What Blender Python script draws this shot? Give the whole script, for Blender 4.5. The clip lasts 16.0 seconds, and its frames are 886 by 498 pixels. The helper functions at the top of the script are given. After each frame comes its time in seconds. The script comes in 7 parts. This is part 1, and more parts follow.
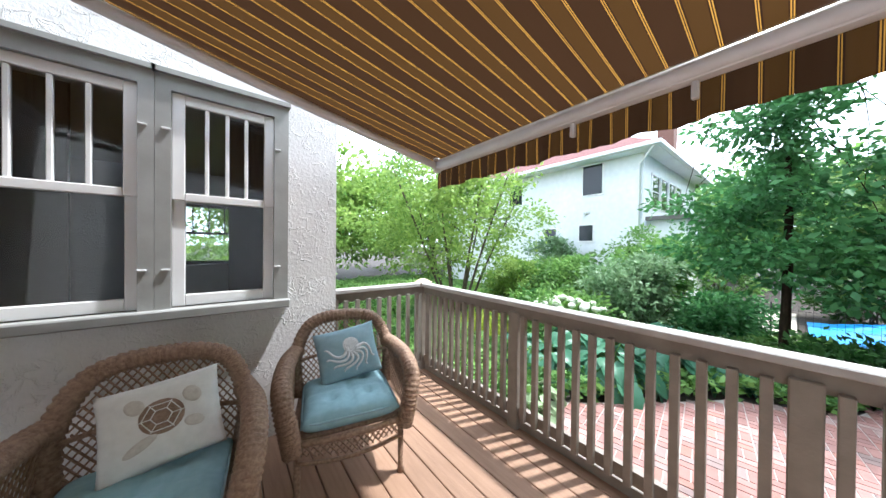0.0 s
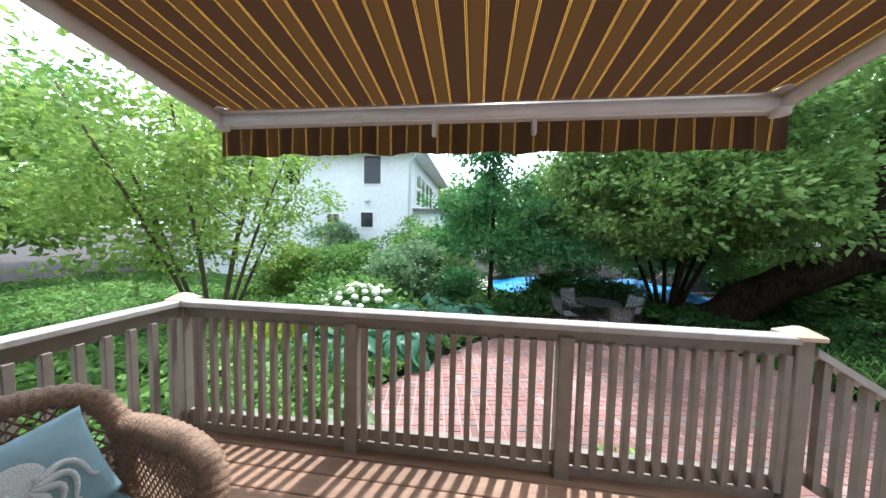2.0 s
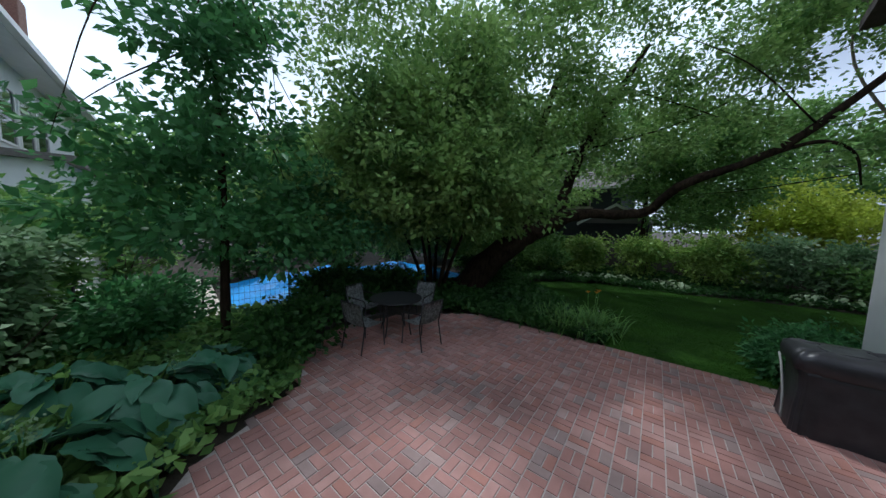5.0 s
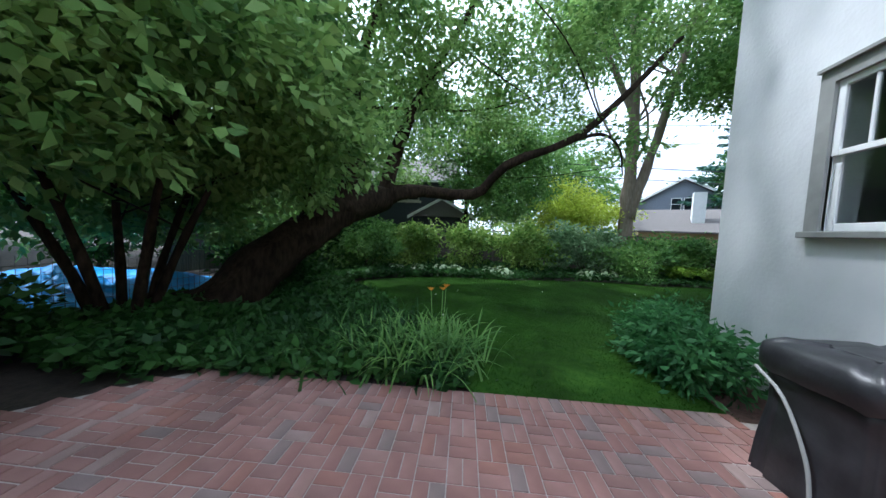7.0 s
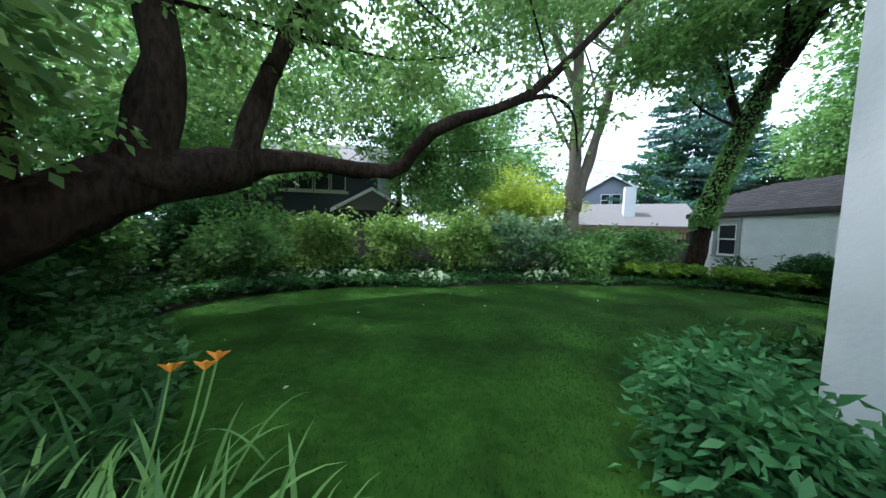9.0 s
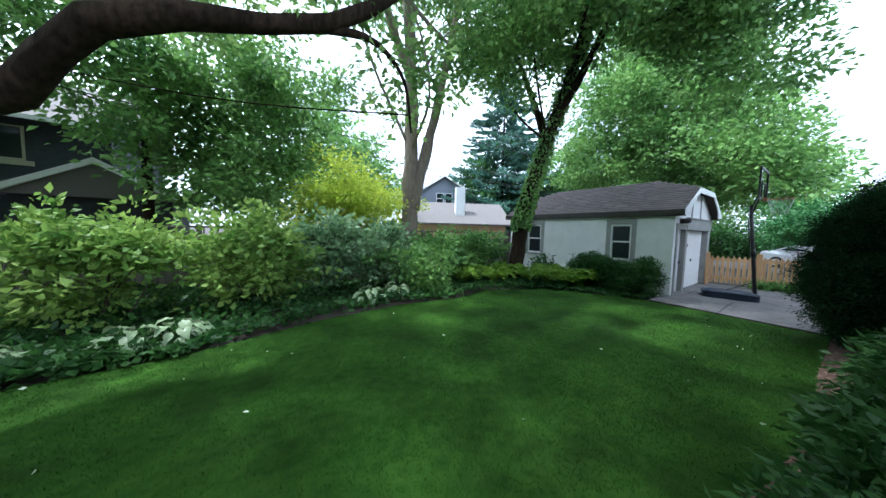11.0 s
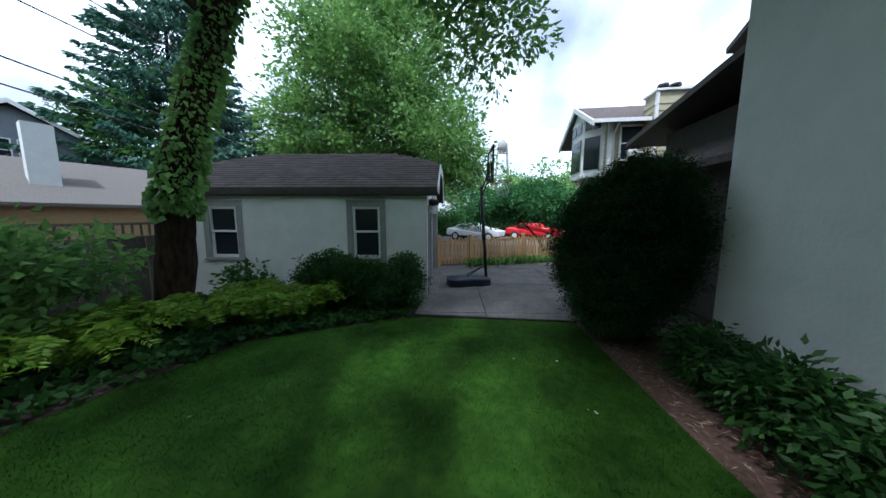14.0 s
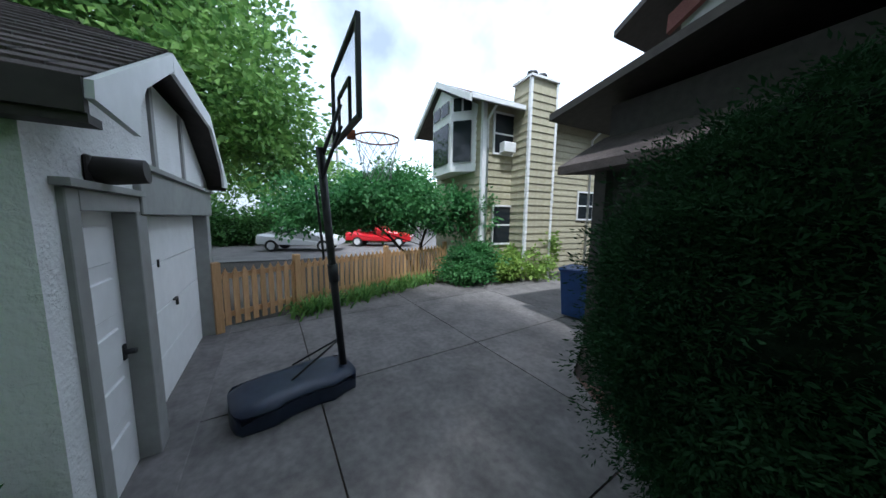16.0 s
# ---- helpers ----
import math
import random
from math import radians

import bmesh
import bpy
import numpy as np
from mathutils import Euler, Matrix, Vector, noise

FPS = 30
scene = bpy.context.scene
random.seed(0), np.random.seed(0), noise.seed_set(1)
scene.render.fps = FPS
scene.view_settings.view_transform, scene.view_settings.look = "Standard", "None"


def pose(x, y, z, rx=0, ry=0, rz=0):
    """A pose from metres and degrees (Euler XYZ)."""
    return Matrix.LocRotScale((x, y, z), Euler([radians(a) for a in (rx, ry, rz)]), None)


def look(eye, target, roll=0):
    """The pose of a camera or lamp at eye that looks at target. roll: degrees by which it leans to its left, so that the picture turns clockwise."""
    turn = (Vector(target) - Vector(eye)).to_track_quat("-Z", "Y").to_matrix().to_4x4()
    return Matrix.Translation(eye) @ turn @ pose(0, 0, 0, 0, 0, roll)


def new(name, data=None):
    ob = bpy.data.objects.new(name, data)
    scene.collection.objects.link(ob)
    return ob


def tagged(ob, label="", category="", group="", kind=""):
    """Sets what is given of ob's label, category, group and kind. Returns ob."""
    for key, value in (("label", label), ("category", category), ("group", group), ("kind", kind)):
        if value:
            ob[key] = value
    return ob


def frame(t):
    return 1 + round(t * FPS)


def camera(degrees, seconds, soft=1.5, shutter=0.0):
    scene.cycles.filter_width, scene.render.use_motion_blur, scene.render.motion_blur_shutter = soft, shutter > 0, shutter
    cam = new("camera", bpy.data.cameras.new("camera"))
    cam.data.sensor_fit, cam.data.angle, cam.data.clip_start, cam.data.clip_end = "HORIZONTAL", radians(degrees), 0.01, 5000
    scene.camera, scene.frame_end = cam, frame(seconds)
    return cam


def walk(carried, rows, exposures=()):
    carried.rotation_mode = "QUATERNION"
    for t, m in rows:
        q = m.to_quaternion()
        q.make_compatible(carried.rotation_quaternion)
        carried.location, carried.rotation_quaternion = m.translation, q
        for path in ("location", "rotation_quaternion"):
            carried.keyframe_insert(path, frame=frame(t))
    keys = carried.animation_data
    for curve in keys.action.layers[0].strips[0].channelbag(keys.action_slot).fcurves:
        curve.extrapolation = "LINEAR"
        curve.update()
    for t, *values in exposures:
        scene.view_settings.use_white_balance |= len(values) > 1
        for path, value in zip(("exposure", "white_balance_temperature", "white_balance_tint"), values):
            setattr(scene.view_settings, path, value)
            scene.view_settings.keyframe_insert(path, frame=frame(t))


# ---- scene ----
cam = camera(116.4, 16.0)
PATH = [
    (0, (0.412, 0.499, 2.266), (1.647, 2.072, 2.25), 0.6),
    (0.5, (0.38, 0.695, 2.324), (1.964, 1.917, 2.297), 0.7),
    (1, (0.361, 0.835, 2.354), (2.154, 1.719, 2.308), 1.0),
    (1.5, (0.353, 0.953, 2.346), (2.278, 1.49, 2.275), 1.0),
    (2, (0.457, 1.026, 2.375), (2.439, 1.268, 2.262), 1.3),
    (2.5, (0.696, 1.07, 2.381), (2.692, 1.038, 2.248), 1.3),
    (3, (1.054, 1.109, 2.371), (3.027, 0.814, 2.23), 1.3),
    (3.5, (1.477, 1.248, 2.345), (3.387, 0.676, 2.191), 1.3),
    (4, (1.954, 1.31, 2.362), (3.758, 0.461, 2.205), 1.4),
    (4.5, (2.527, 1.261, 2.374), (4.173, 0.137, 2.208), 1.5),
    (5, (3.143, 1.081, 2.243), (4.582, -0.297, 2.067), 1.7),
    (5.2, (3.274, 0.915, 2.23), (4.642, -0.532, 2.043), 1.2),
    (7.3, (4.418, -2.529, 1.542), (4.732, -4.5, 1.413), 2.9),
    (7.5, (4.417, -2.784, 1.539), (4.668, -4.764, 1.4), 3.0),
    (8, (4.342, -3.493, 1.394), (4.512, -5.482, 1.267), 2.3),
    (8.2, (4.292, -3.756, 1.332), (4.455, -5.746, 1.213), 2.1),
    (10.3, (3.29, -6.219, 1.734), (2.775, -8.148, 1.6), 1.8),
    (10.5, (3.157, -6.47, 1.705), (2.509, -8.358, 1.585), 1.5),
    (11, (2.936, -6.989, 1.796), (1.953, -8.726, 1.661), 1.3),
    (11.5, (2.714, -7.467, 1.919), (1.434, -8.997, 1.769), 1.1),
    (12, (2.315, -7.935, 1.985), (0.801, -9.23, 1.818), 0.9),
    (12.5, (1.721, -8.405, 1.982), (0.032, -9.459, 1.792), 0.7),
    (13, (1.012, -8.819, 1.979), (-0.808, -9.621, 1.77), 0.5),
    (13.5, (0.228, -9.185, 1.969), (-1.686, -9.722, 1.743), 0.0),
    (14, (-0.691, -9.455, 1.907), (-2.658, -9.726, 1.671), 0.1),
    (14.5, (-1.721, -9.706, 1.801), (-3.706, -9.692, 1.564), 0.3),
    (15, (-2.779, -9.863, 1.788), (-4.741, -9.554, 1.559), 1.0),
    (15.3, (-3.448, -9.855, 1.85), (-5.374, -9.368, 1.62), 0.5),
    (15.5, (-3.905, -9.836, 1.856), (-5.799, -9.231, 1.642), 0.7),
    (16, (-5.042, -9.603, 1.987), (-6.827, -8.728, 1.766), 0.8),
]
walk(cam, [(t, look(eye, target, roll)) for t, eye, target, roll in PATH],
     exposures=[(t, e, k, 10) for t, e, k in ((0, 1.5, 5800), (1.0, 1.3, 5800), (2.0, 1.15, 5800), (2.5, 1.2, 5800), (3.5, 0.9, 5800), (4.0, 0.2, 5750), (4.5, -0.15, 5700), (5.0, -0.5, 5600), (5.2, -0.5, 5600), (7.5, 1.0, 5450), (8.2, 1.05, 5450), (10.5, 1.25, 5450), (12, 0.9, 5500), (13, 0.5, 5500), (14.5, 0.15, 5500), (16, 0.3, 5550))])

# ---- light ----
SUN_EL, SUN_AZ = radians(64), radians(-20)  # height, and turn from +x towards +y
world = bpy.data.worlds.new("world")
scene.world = world
world.use_nodes = True
wn = world.node_tree
wn.nodes.clear()
sky = wn.nodes.new("ShaderNodeTexSky")
sky.sky_type = "NISHITA"
sky.sun_disc = False
sky.sun_elevation = SUN_EL
sky.sun_rotation = radians(90) - SUN_AZ
sky.air_density, sky.dust_density, sky.ozone_density = 1.0, 4.0, 1.0
tc = wn.nodes.new("ShaderNodeTexCoord")
cn = wn.nodes.new("ShaderNodeTexNoise")
cn.inputs["Scale"].default_value = 1.6
cn.inputs["Detail"].default_value = 6
cr = wn.nodes.new("ShaderNodeValToRGB")
cr.color_ramp.elements[0].color = (0.26, 0.26, 0.26, 1)
cr.color_ramp.elements[0].position, cr.color_ramp.elements[1].position = 0.36, 0.58
cm = wn.nodes.new("ShaderNodeMix")
cm.data_type = "RGBA"
cm.inputs[7].default_value = (16.5, 17.8, 19.2, 1)  # thin bright cloud
bg = wn.nodes.new("ShaderNodeBackground")
bg.inputs["Strength"].default_value = 0.105
wo = wn.nodes.new("ShaderNodeOutputWorld")
wn.links.new(tc.outputs["Generated"], cn.inputs["Vector"])
wn.links.new(cn.outputs["Fac"], cr.inputs["Fac"])
wn.links.new(cr.outputs["Color"], cm.inputs[0])
wn.links.new(sky.outputs["Color"], cm.inputs[6])
wn.links.new(cm.outputs[2], bg.inputs["Color"])
wn.links.new(bg.outputs["Background"], wo.inputs["Surface"])
sun_data = bpy.data.lights.new("sun", "SUN")
sun_data.energy, sun_data.angle, sun_data.color = 3.2, radians(2.0), (1.0, 0.965, 0.90)
sun = new("sun", sun_data)
sv = Vector((math.cos(SUN_EL) * math.cos(SUN_AZ), math.cos(SUN_EL) * math.sin(SUN_AZ), math.sin(SUN_EL)))
sun.matrix_world = look(sv * 60, (0, 0, 0))

# ---- materials ----


def mat(name, a, b, scale=6.0, rough=0.8, metal=0.0, bump=0.0, bscale=None, detail=6, vary=0.0, stretch=(1, 1, 1), stain=0.0, spec=0.5):
    """Two colours mixed by noise at two scales, with fine relief; vary shifts each piece's tone."""
    m = bpy.data.materials.new(name)
    m.use_nodes = True
    nt = m.node_tree
    bs = nt.nodes["Principled BSDF"]
    bs.inputs["Roughness"].default_value, bs.inputs["Metallic"].default_value = rough, metal
    bs.inputs["Specular IOR Level"].default_value = spec
    co = nt.nodes.new("ShaderNodeTexCoord")
    mp = nt.nodes.new("ShaderNodeMapping")
    mp.inputs["Scale"].default_value = stretch
    nt.links.new(co.outputs["Object"], mp.inputs["Vector"])
    n1 = nt.nodes.new("ShaderNodeTexNoise")
    n1.inputs["Scale"].default_value, n1.inputs["Detail"].default_value = scale, detail
    nt.links.new(mp.outputs["Vector"], n1.inputs["Vector"])
    rp = nt.nodes.new("ShaderNodeValToRGB")
    rp.color_ramp.elements[0].position, rp.color_ramp.elements[1].position = 0.3, 0.7
    rp.color_ramp.elements[0].color, rp.color_ramp.elements[1].color = (*a, 1), (*b, 1)
    nt.links.new(n1.outputs["Fac"], rp.inputs["Fac"])
    out = rp.outputs["Color"]
    if stain:
        n2 = nt.nodes.new("ShaderNodeTexNoise")
        n2.inputs["Scale"].default_value, n2.inputs["Detail"].default_value = scale * 0.13, 4
        nt.links.new(co.outputs["Object"], n2.inputs["Vector"])
        mr = nt.nodes.new("ShaderNodeMapRange")
        mr.inputs["From Min"].default_value, mr.inputs["From Max"].default_value = 0.35, 0.65
        mr.inputs["To Min"].default_value, mr.inputs["To Max"].default_value = 1 - stain, 1 + stain * 0.5
        nt.links.new(n2.outputs["Fac"], mr.inputs["Value"])
        hs = nt.nodes.new("ShaderNodeHueSaturation")
        nt.links.new(out, hs.inputs["Color"])
        nt.links.new(mr.outputs["Result"], hs.inputs["Value"])
        out = hs.outputs["Color"]
    if vary:
        oi = nt.nodes.new("ShaderNodeObjectInfo")
        ge = nt.nodes.new("ShaderNodeNewGeometry")
        ad = nt.nodes.new("ShaderNodeMath")
        ad.operation = "ADD"
        nt.links.new(oi.outputs["Random"], ad.inputs[0])
        nt.links.new(ge.outputs["Random Per Island"], ad.inputs[1])
        fr = nt.nodes.new("ShaderNodeMath")
        fr.operation = "FRACT"
        nt.links.new(ad.outputs[0], fr.inputs[0])
        mr = nt.nodes.new("ShaderNodeMapRange")
        mr.inputs["To Min"].default_value, mr.inputs["To Max"].default_value = 1 - vary, 1 + vary
        nt.links.new(fr.outputs[0], mr.inputs["Value"])
        hs = nt.nodes.new("ShaderNodeHueSaturation")
        nt.links.new(out, hs.inputs["Color"])
        nt.links.new(mr.outputs["Result"], hs.inputs["Value"])
        out = hs.outputs["Color"]
    nt.links.new(out, bs.inputs["Base Color"])
    if bump:
        n3 = nt.nodes.new("ShaderNodeTexNoise")
        n3.inputs["Scale"].default_value, n3.inputs["Detail"].default_value = bscale or scale * 6, 5
        nt.links.new(mp.outputs["Vector"], n3.inputs["Vector"])
        bp = nt.nodes.new("ShaderNodeBump")
        bp.inputs["Strength"].default_value, bp.inputs["Distance"].default_value = bump, 0.02
        nt.links.new(n3.outputs["Fac"], bp.inputs["Height"])
        nt.links.new(bp.outputs["Normal"], bs.inputs["Normal"])
    return m


def leaf_mat(name, a, b, rough=0.5, glow=0.42, spec=0.3):
    """Foliage: tone differs leaf by leaf and clump by clump, and light passes through the blade."""
    m = bpy.data.materials.new(name)
    m.use_nodes = True
    nt = m.node_tree
    bs = nt.nodes["Principled BSDF"]
    bs.inputs["Roughness"].default_value = rough
    bs.inputs["Specular IOR Level"].default_value = spec
    ge = nt.nodes.new("ShaderNodeNewGeometry")
    co = nt.nodes.new("ShaderNodeTexCoord")
    n1 = nt.nodes.new("ShaderNodeTexNoise")
    n1.inputs["Scale"].default_value, n1.inputs["Detail"].default_value = 0.9, 3
    nt.links.new(co.outputs["Object"], n1.inputs["Vector"])
    ad = nt.nodes.new("ShaderNodeMath")
    ad.operation = "MULTIPLY_ADD"
    ad.inputs[1].default_value = 0.32
    nt.links.new(ge.outputs["Random Per Island"], ad.inputs[0])
    nt.links.new(n1.outputs["Fac"], ad.inputs[2])
    rp = nt.nodes.new("ShaderNodeValToRGB")
    rp.color_ramp.elements[0].position, rp.color_ramp.elements[1].position = 0.38, 0.92
    rp.color_ramp.elements[0].color, rp.color_ramp.elements[1].color = (*a, 1), (*b, 1)
    nt.links.new(ad.outputs[0], rp.inputs["Fac"])
    nt.links.new(rp.outputs["Color"], bs.inputs["Base Color"])
    tr = nt.nodes.new("ShaderNodeBsdfTranslucent")
    nt.links.new(rp.outputs["Color"], tr.inputs["Color"])
    mx = nt.nodes.new("ShaderNodeMixShader")
    mx.inputs["Fac"].default_value = glow
    nt.links.new(bs.outputs["BSDF"], mx.inputs[1])
    nt.links.new(tr.outputs["BSDF"], mx.inputs[2])
    nt.links.new(mx.outputs["Shader"], nt.nodes["Material Output"].inputs["Surface"])
    return m


def glass_mat(name, tint=(0.02, 0.025, 0.03)):
    m = bpy.data.materials.new(name)
    m.use_nodes = True
    bs = m.node_tree.nodes["Principled BSDF"]
    bs.inputs["Base Color"].default_value = (*tint, 1)
    bs.inputs["Roughness"].default_value = 0.05
    bs.inputs["Specular IOR Level"].default_value = 0.28
    return m


def clear_glass(name):
    m = bpy.data.materials.new(name)
    m.use_nodes = True
    bs = m.node_tree.nodes["Principled BSDF"]
    bs.inputs["Base Color"].default_value = (0.75, 0.8, 0.8, 1)
    bs.inputs["Roughness"].default_value = 0.02
    bs.inputs["Transmission Weight"].default_value = 1.0
    bs.inputs["IOR"].default_value = 1.45
    return m


def stucco_mat(name, a, b, depth=0.28, grain=0.25, size=45):
    """Trowelled stucco: thin raised ridges over a fine grain."""
    m = mat(name, a, b, 3.0, 0.9, bump=grain, bscale=size, stain=0.06)
    nt = m.node_tree
    bs = nt.nodes["Principled BSDF"]
    co = nt.nodes.new("ShaderNodeTexCoord")
    nz = nt.nodes.new("ShaderNodeTexNoise")
    nz.inputs["Scale"].default_value, nz.inputs["Detail"].default_value, nz.inputs["Distortion"].default_value = 13, 4, 0.9
    nt.links.new(co.outputs["Object"], nz.inputs["Vector"])
    rp = nt.nodes.new("ShaderNodeValToRGB")
    e = rp.color_ramp.elements
    e[0].position, e[0].color = 0.47, (0, 0, 0, 1)
    e[1].position, e[1].color = 0.56, (0, 0, 0, 1)
    k = e.new(0.515)
    k.color = (1, 1, 1, 1)
    nt.links.new(nz.outputs["Fac"], rp.inputs["Fac"])
    ns = nt.nodes.new("ShaderNodeTexNoise")
    ns.inputs["Scale"].default_value, ns.inputs["Detail"].default_value = 5.5, 2
    nt.links.new(co.outputs["Object"], ns.inputs["Vector"])
    gate = nt.nodes.new("ShaderNodeMapRange")
    gate.inputs["From Min"].default_value, gate.inputs["From Max"].default_value = 0.46, 0.58
    nt.links.new(ns.outputs["Fac"], gate.inputs["Value"])
    mul = nt.nodes.new("ShaderNodeMath")
    mul.operation = "MULTIPLY"
    nt.links.new(rp.outputs["Color"], mul.inputs[0])
    nt.links.new(gate.outputs["Result"], mul.inputs[1])
    old = bs.inputs["Normal"].links[0].from_node
    bp = nt.nodes.new("ShaderNodeBump")
    bp.inputs["Strength"].default_value, bp.inputs["Distance"].default_value = depth, 0.012
    nt.links.new(mul.outputs[0], bp.inputs["Height"])
    nt.links.new(old.outputs["Normal"], bp.inputs["Normal"])
    nt.links.new(bp.outputs["Normal"], bs.inputs["Normal"])
    return m


M_STUCCO = stucco_mat("stucco", (0.64, 0.63, 0.62), (0.74, 0.73, 0.72), 0.55)
M_STUCCO_S = mat("smooth stucco", (0.66, 0.66, 0.665), (0.73, 0.73, 0.735), 2.5, 0.9, bump=0.22, bscale=24, stain=0.05)
M_STUCCO_G = stucco_mat("garage stucco", (0.74, 0.74, 0.72), (0.82, 0.82, 0.81), 0.4, 0.9, 28)
M_GREYTRIM = mat("grey trim paint", (0.265, 0.265, 0.25), (0.32, 0.32, 0.305), 8, 0.6, bump=0.05, stain=0.1)
M_WHITE = mat("white paint", (0.76, 0.76, 0.75), (0.82, 0.82, 0.81), 7, 0.5, bump=0.03, stain=0.05)
# taupe darkened for the railing's shaded side; the top rail is paler
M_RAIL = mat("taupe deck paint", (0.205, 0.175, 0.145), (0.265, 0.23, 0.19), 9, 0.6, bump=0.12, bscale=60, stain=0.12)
M_RAILTOP = mat("pale top rail paint", (0.36, 0.34, 0.315), (0.46, 0.44, 0.41), 9, 0.55, bump=0.1, bscale=70, stain=0.15)
M_CAP = mat("cedar post cap", (0.50, 0.36, 0.25), (0.60, 0.45, 0.33), 14, 0.6, bump=0.1, stretch=(1, 4, 1))
M_DECK = mat("stained deck board", (0.27, 0.155, 0.095), (0.36, 0.22, 0.14), 5, 0.65, bump=0.2, bscale=40, vary=0.13, stretch=(6, 0.5, 6), stain=0.25)
M_GLASS = glass_mat("dark window glass")
M_PANE = clear_glass("clear window glass")
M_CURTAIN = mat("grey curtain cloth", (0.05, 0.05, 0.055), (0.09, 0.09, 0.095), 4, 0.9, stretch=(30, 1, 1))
M_CONC = mat("driveway concrete", (0.125, 0.115, 0.112), (0.185, 0.172, 0.165), 14, 0.9, bump=0.15, bscale=120, vary=0.08, stain=0.25)


def brick_mat():
    """Worn paving bricks: most red-brown, some pink, some slate grey, each with its own stains."""
    m = mat("patio brick", (0.80, 0.78, 0.77), (1.0, 1.0, 1.0), 5, 0.85, bump=0.3, bscale=70, stain=0.32)
    nt = m.node_tree
    bs = nt.nodes["Principled BSDF"]
    tone = bs.inputs["Base Color"].links[0].from_socket
    oi, ge = nt.nodes.new("ShaderNodeObjectInfo"), nt.nodes.new("ShaderNodeNewGeometry")
    ad, fr = nt.nodes.new("ShaderNodeMath"), nt.nodes.new("ShaderNodeMath")
    ad.operation, fr.operation = "ADD", "FRACT"
    nt.links.new(oi.outputs["Random"], ad.inputs[0])
    nt.links.new(ge.outputs["Random Per Island"], ad.inputs[1])
    nt.links.new(ad.outputs[0], fr.inputs[0])
    rp = nt.nodes.new("ShaderNodeValToRGB")
    rp.color_ramp.interpolation = "CONSTANT"
    e = rp.color_ramp.elements
    e[0].position, e[0].color = 0.0, (0.34, 0.172, 0.146, 1)
    e[1].position, e[1].color = 0.24, (0.37, 0.196, 0.168, 1)
    for p, c in ((0.44, (0.31, 0.168, 0.146)), (0.58, (0.395, 0.225, 0.195)), (0.74, (0.36, 0.172, 0.136)), (0.84, (0.28, 0.202, 0.185)), (0.94, (0.39, 0.27, 0.24))):
        k = e.new(p)
        k.color = (*c, 1)
    nt.links.new(fr.outputs[0], rp.inputs["Fac"])
    mx = nt.nodes.new("ShaderNodeMix")
    mx.data_type, mx.blend_type = "RGBA", "MULTIPLY"
    mx.inputs[0].default_value = 1.0
    nt.links.new(rp.outputs["Color"], mx.inputs[6])
    nt.links.new(tone, mx.inputs[7])
    nt.links.new(mx.outputs[2], bs.inputs["Base Color"])
    return m


M_BRICK = brick_mat()
M_SAND = mat("joint sand", (0.35, 0.30, 0.27), (0.45, 0.40, 0.36), 30, 0.95, bump=0.3)
M_SOIL = mat("garden soil", (0.028, 0.022, 0.017), (0.06, 0.045, 0.033), 12, 0.95, bump=0.6, bscale=35, stain=0.3)
M_MULCH = mat("bark mulch", (0.07, 0.038, 0.028), (0.16, 0.09, 0.065), 22, 0.95, bump=0.7, bscale=40, stain=0.25)
M_LAWN = mat("lawn turf", (0.020, 0.062, 0.006), (0.040, 0.098, 0.011), 9, 0.9, bump=0.2, bscale=160, stain=0.45, spec=0.1)
M_BARK = mat("rough bark", (0.013, 0.009, 0.006), (0.048, 0.033, 0.022), 7, 0.95, bump=1.0, bscale=13, stretch=(2, 2, 0.6), stain=0.4, spec=0.1)
M_BARKL = mat("pale grey bark", (0.16, 0.125, 0.095), (0.27, 0.22, 0.175), 8, 0.95, bump=0.8, bscale=20, stretch=(2, 2, 0.4))
# near-black fill colour that carries the shade inside the yew
M_YEWCORE = mat("dark yew core", (0.004, 0.007, 0.004), (0.012, 0.020, 0.011), 14, 1.0, bump=0.9, bscale=50, spec=0.02)
M_TWIG = mat("brown twig", (0.06, 0.045, 0.03), (0.11, 0.085, 0.06), 10, 0.9)
M_SHINGLE = mat("asphalt shingle", (0.075, 0.06, 0.056), (0.125, 0.10, 0.093), 40, 0.95, bump=0.4, bscale=150, vary=0.2, stain=0.2)
M_DARKTRIM = mat("dark brown fascia", (0.035, 0.03, 0.027), (0.055, 0.048, 0.043), 10, 0.7)
M_REDROOF = mat("red shingle roof", (0.13, 0.050, 0.045), (0.18, 0.075, 0.066), 25, 0.95, bump=0.3, vary=0.1)
M_NWHITE = mat("white siding", (0.72, 0.74, 0.75), (0.80, 0.81, 0.82), 5, 0.7, stain=0.05)
M_TAN = mat("olive tan siding", (0.36, 0.33, 0.22), (0.43, 0.40, 0.28), 8, 0.8, vary=0.06, stain=0.08)
M_NAVY = mat("dark blue siding", (0.03, 0.036, 0.045), (0.045, 0.054, 0.065), 8, 0.8)
M_BLUEGREY = mat("blue grey siding", (0.16, 0.18, 0.22), (0.20, 0.225, 0.27), 8, 0.8)
M_GREYROOF = mat("grey roof", (0.12, 0.11, 0.105), (0.18, 0.165, 0.155), 30, 0.95)
M_YELLOWBRICK = mat("ochre clapboard", (0.36, 0.24, 0.12), (0.44, 0.31, 0.17), 10, 0.85)
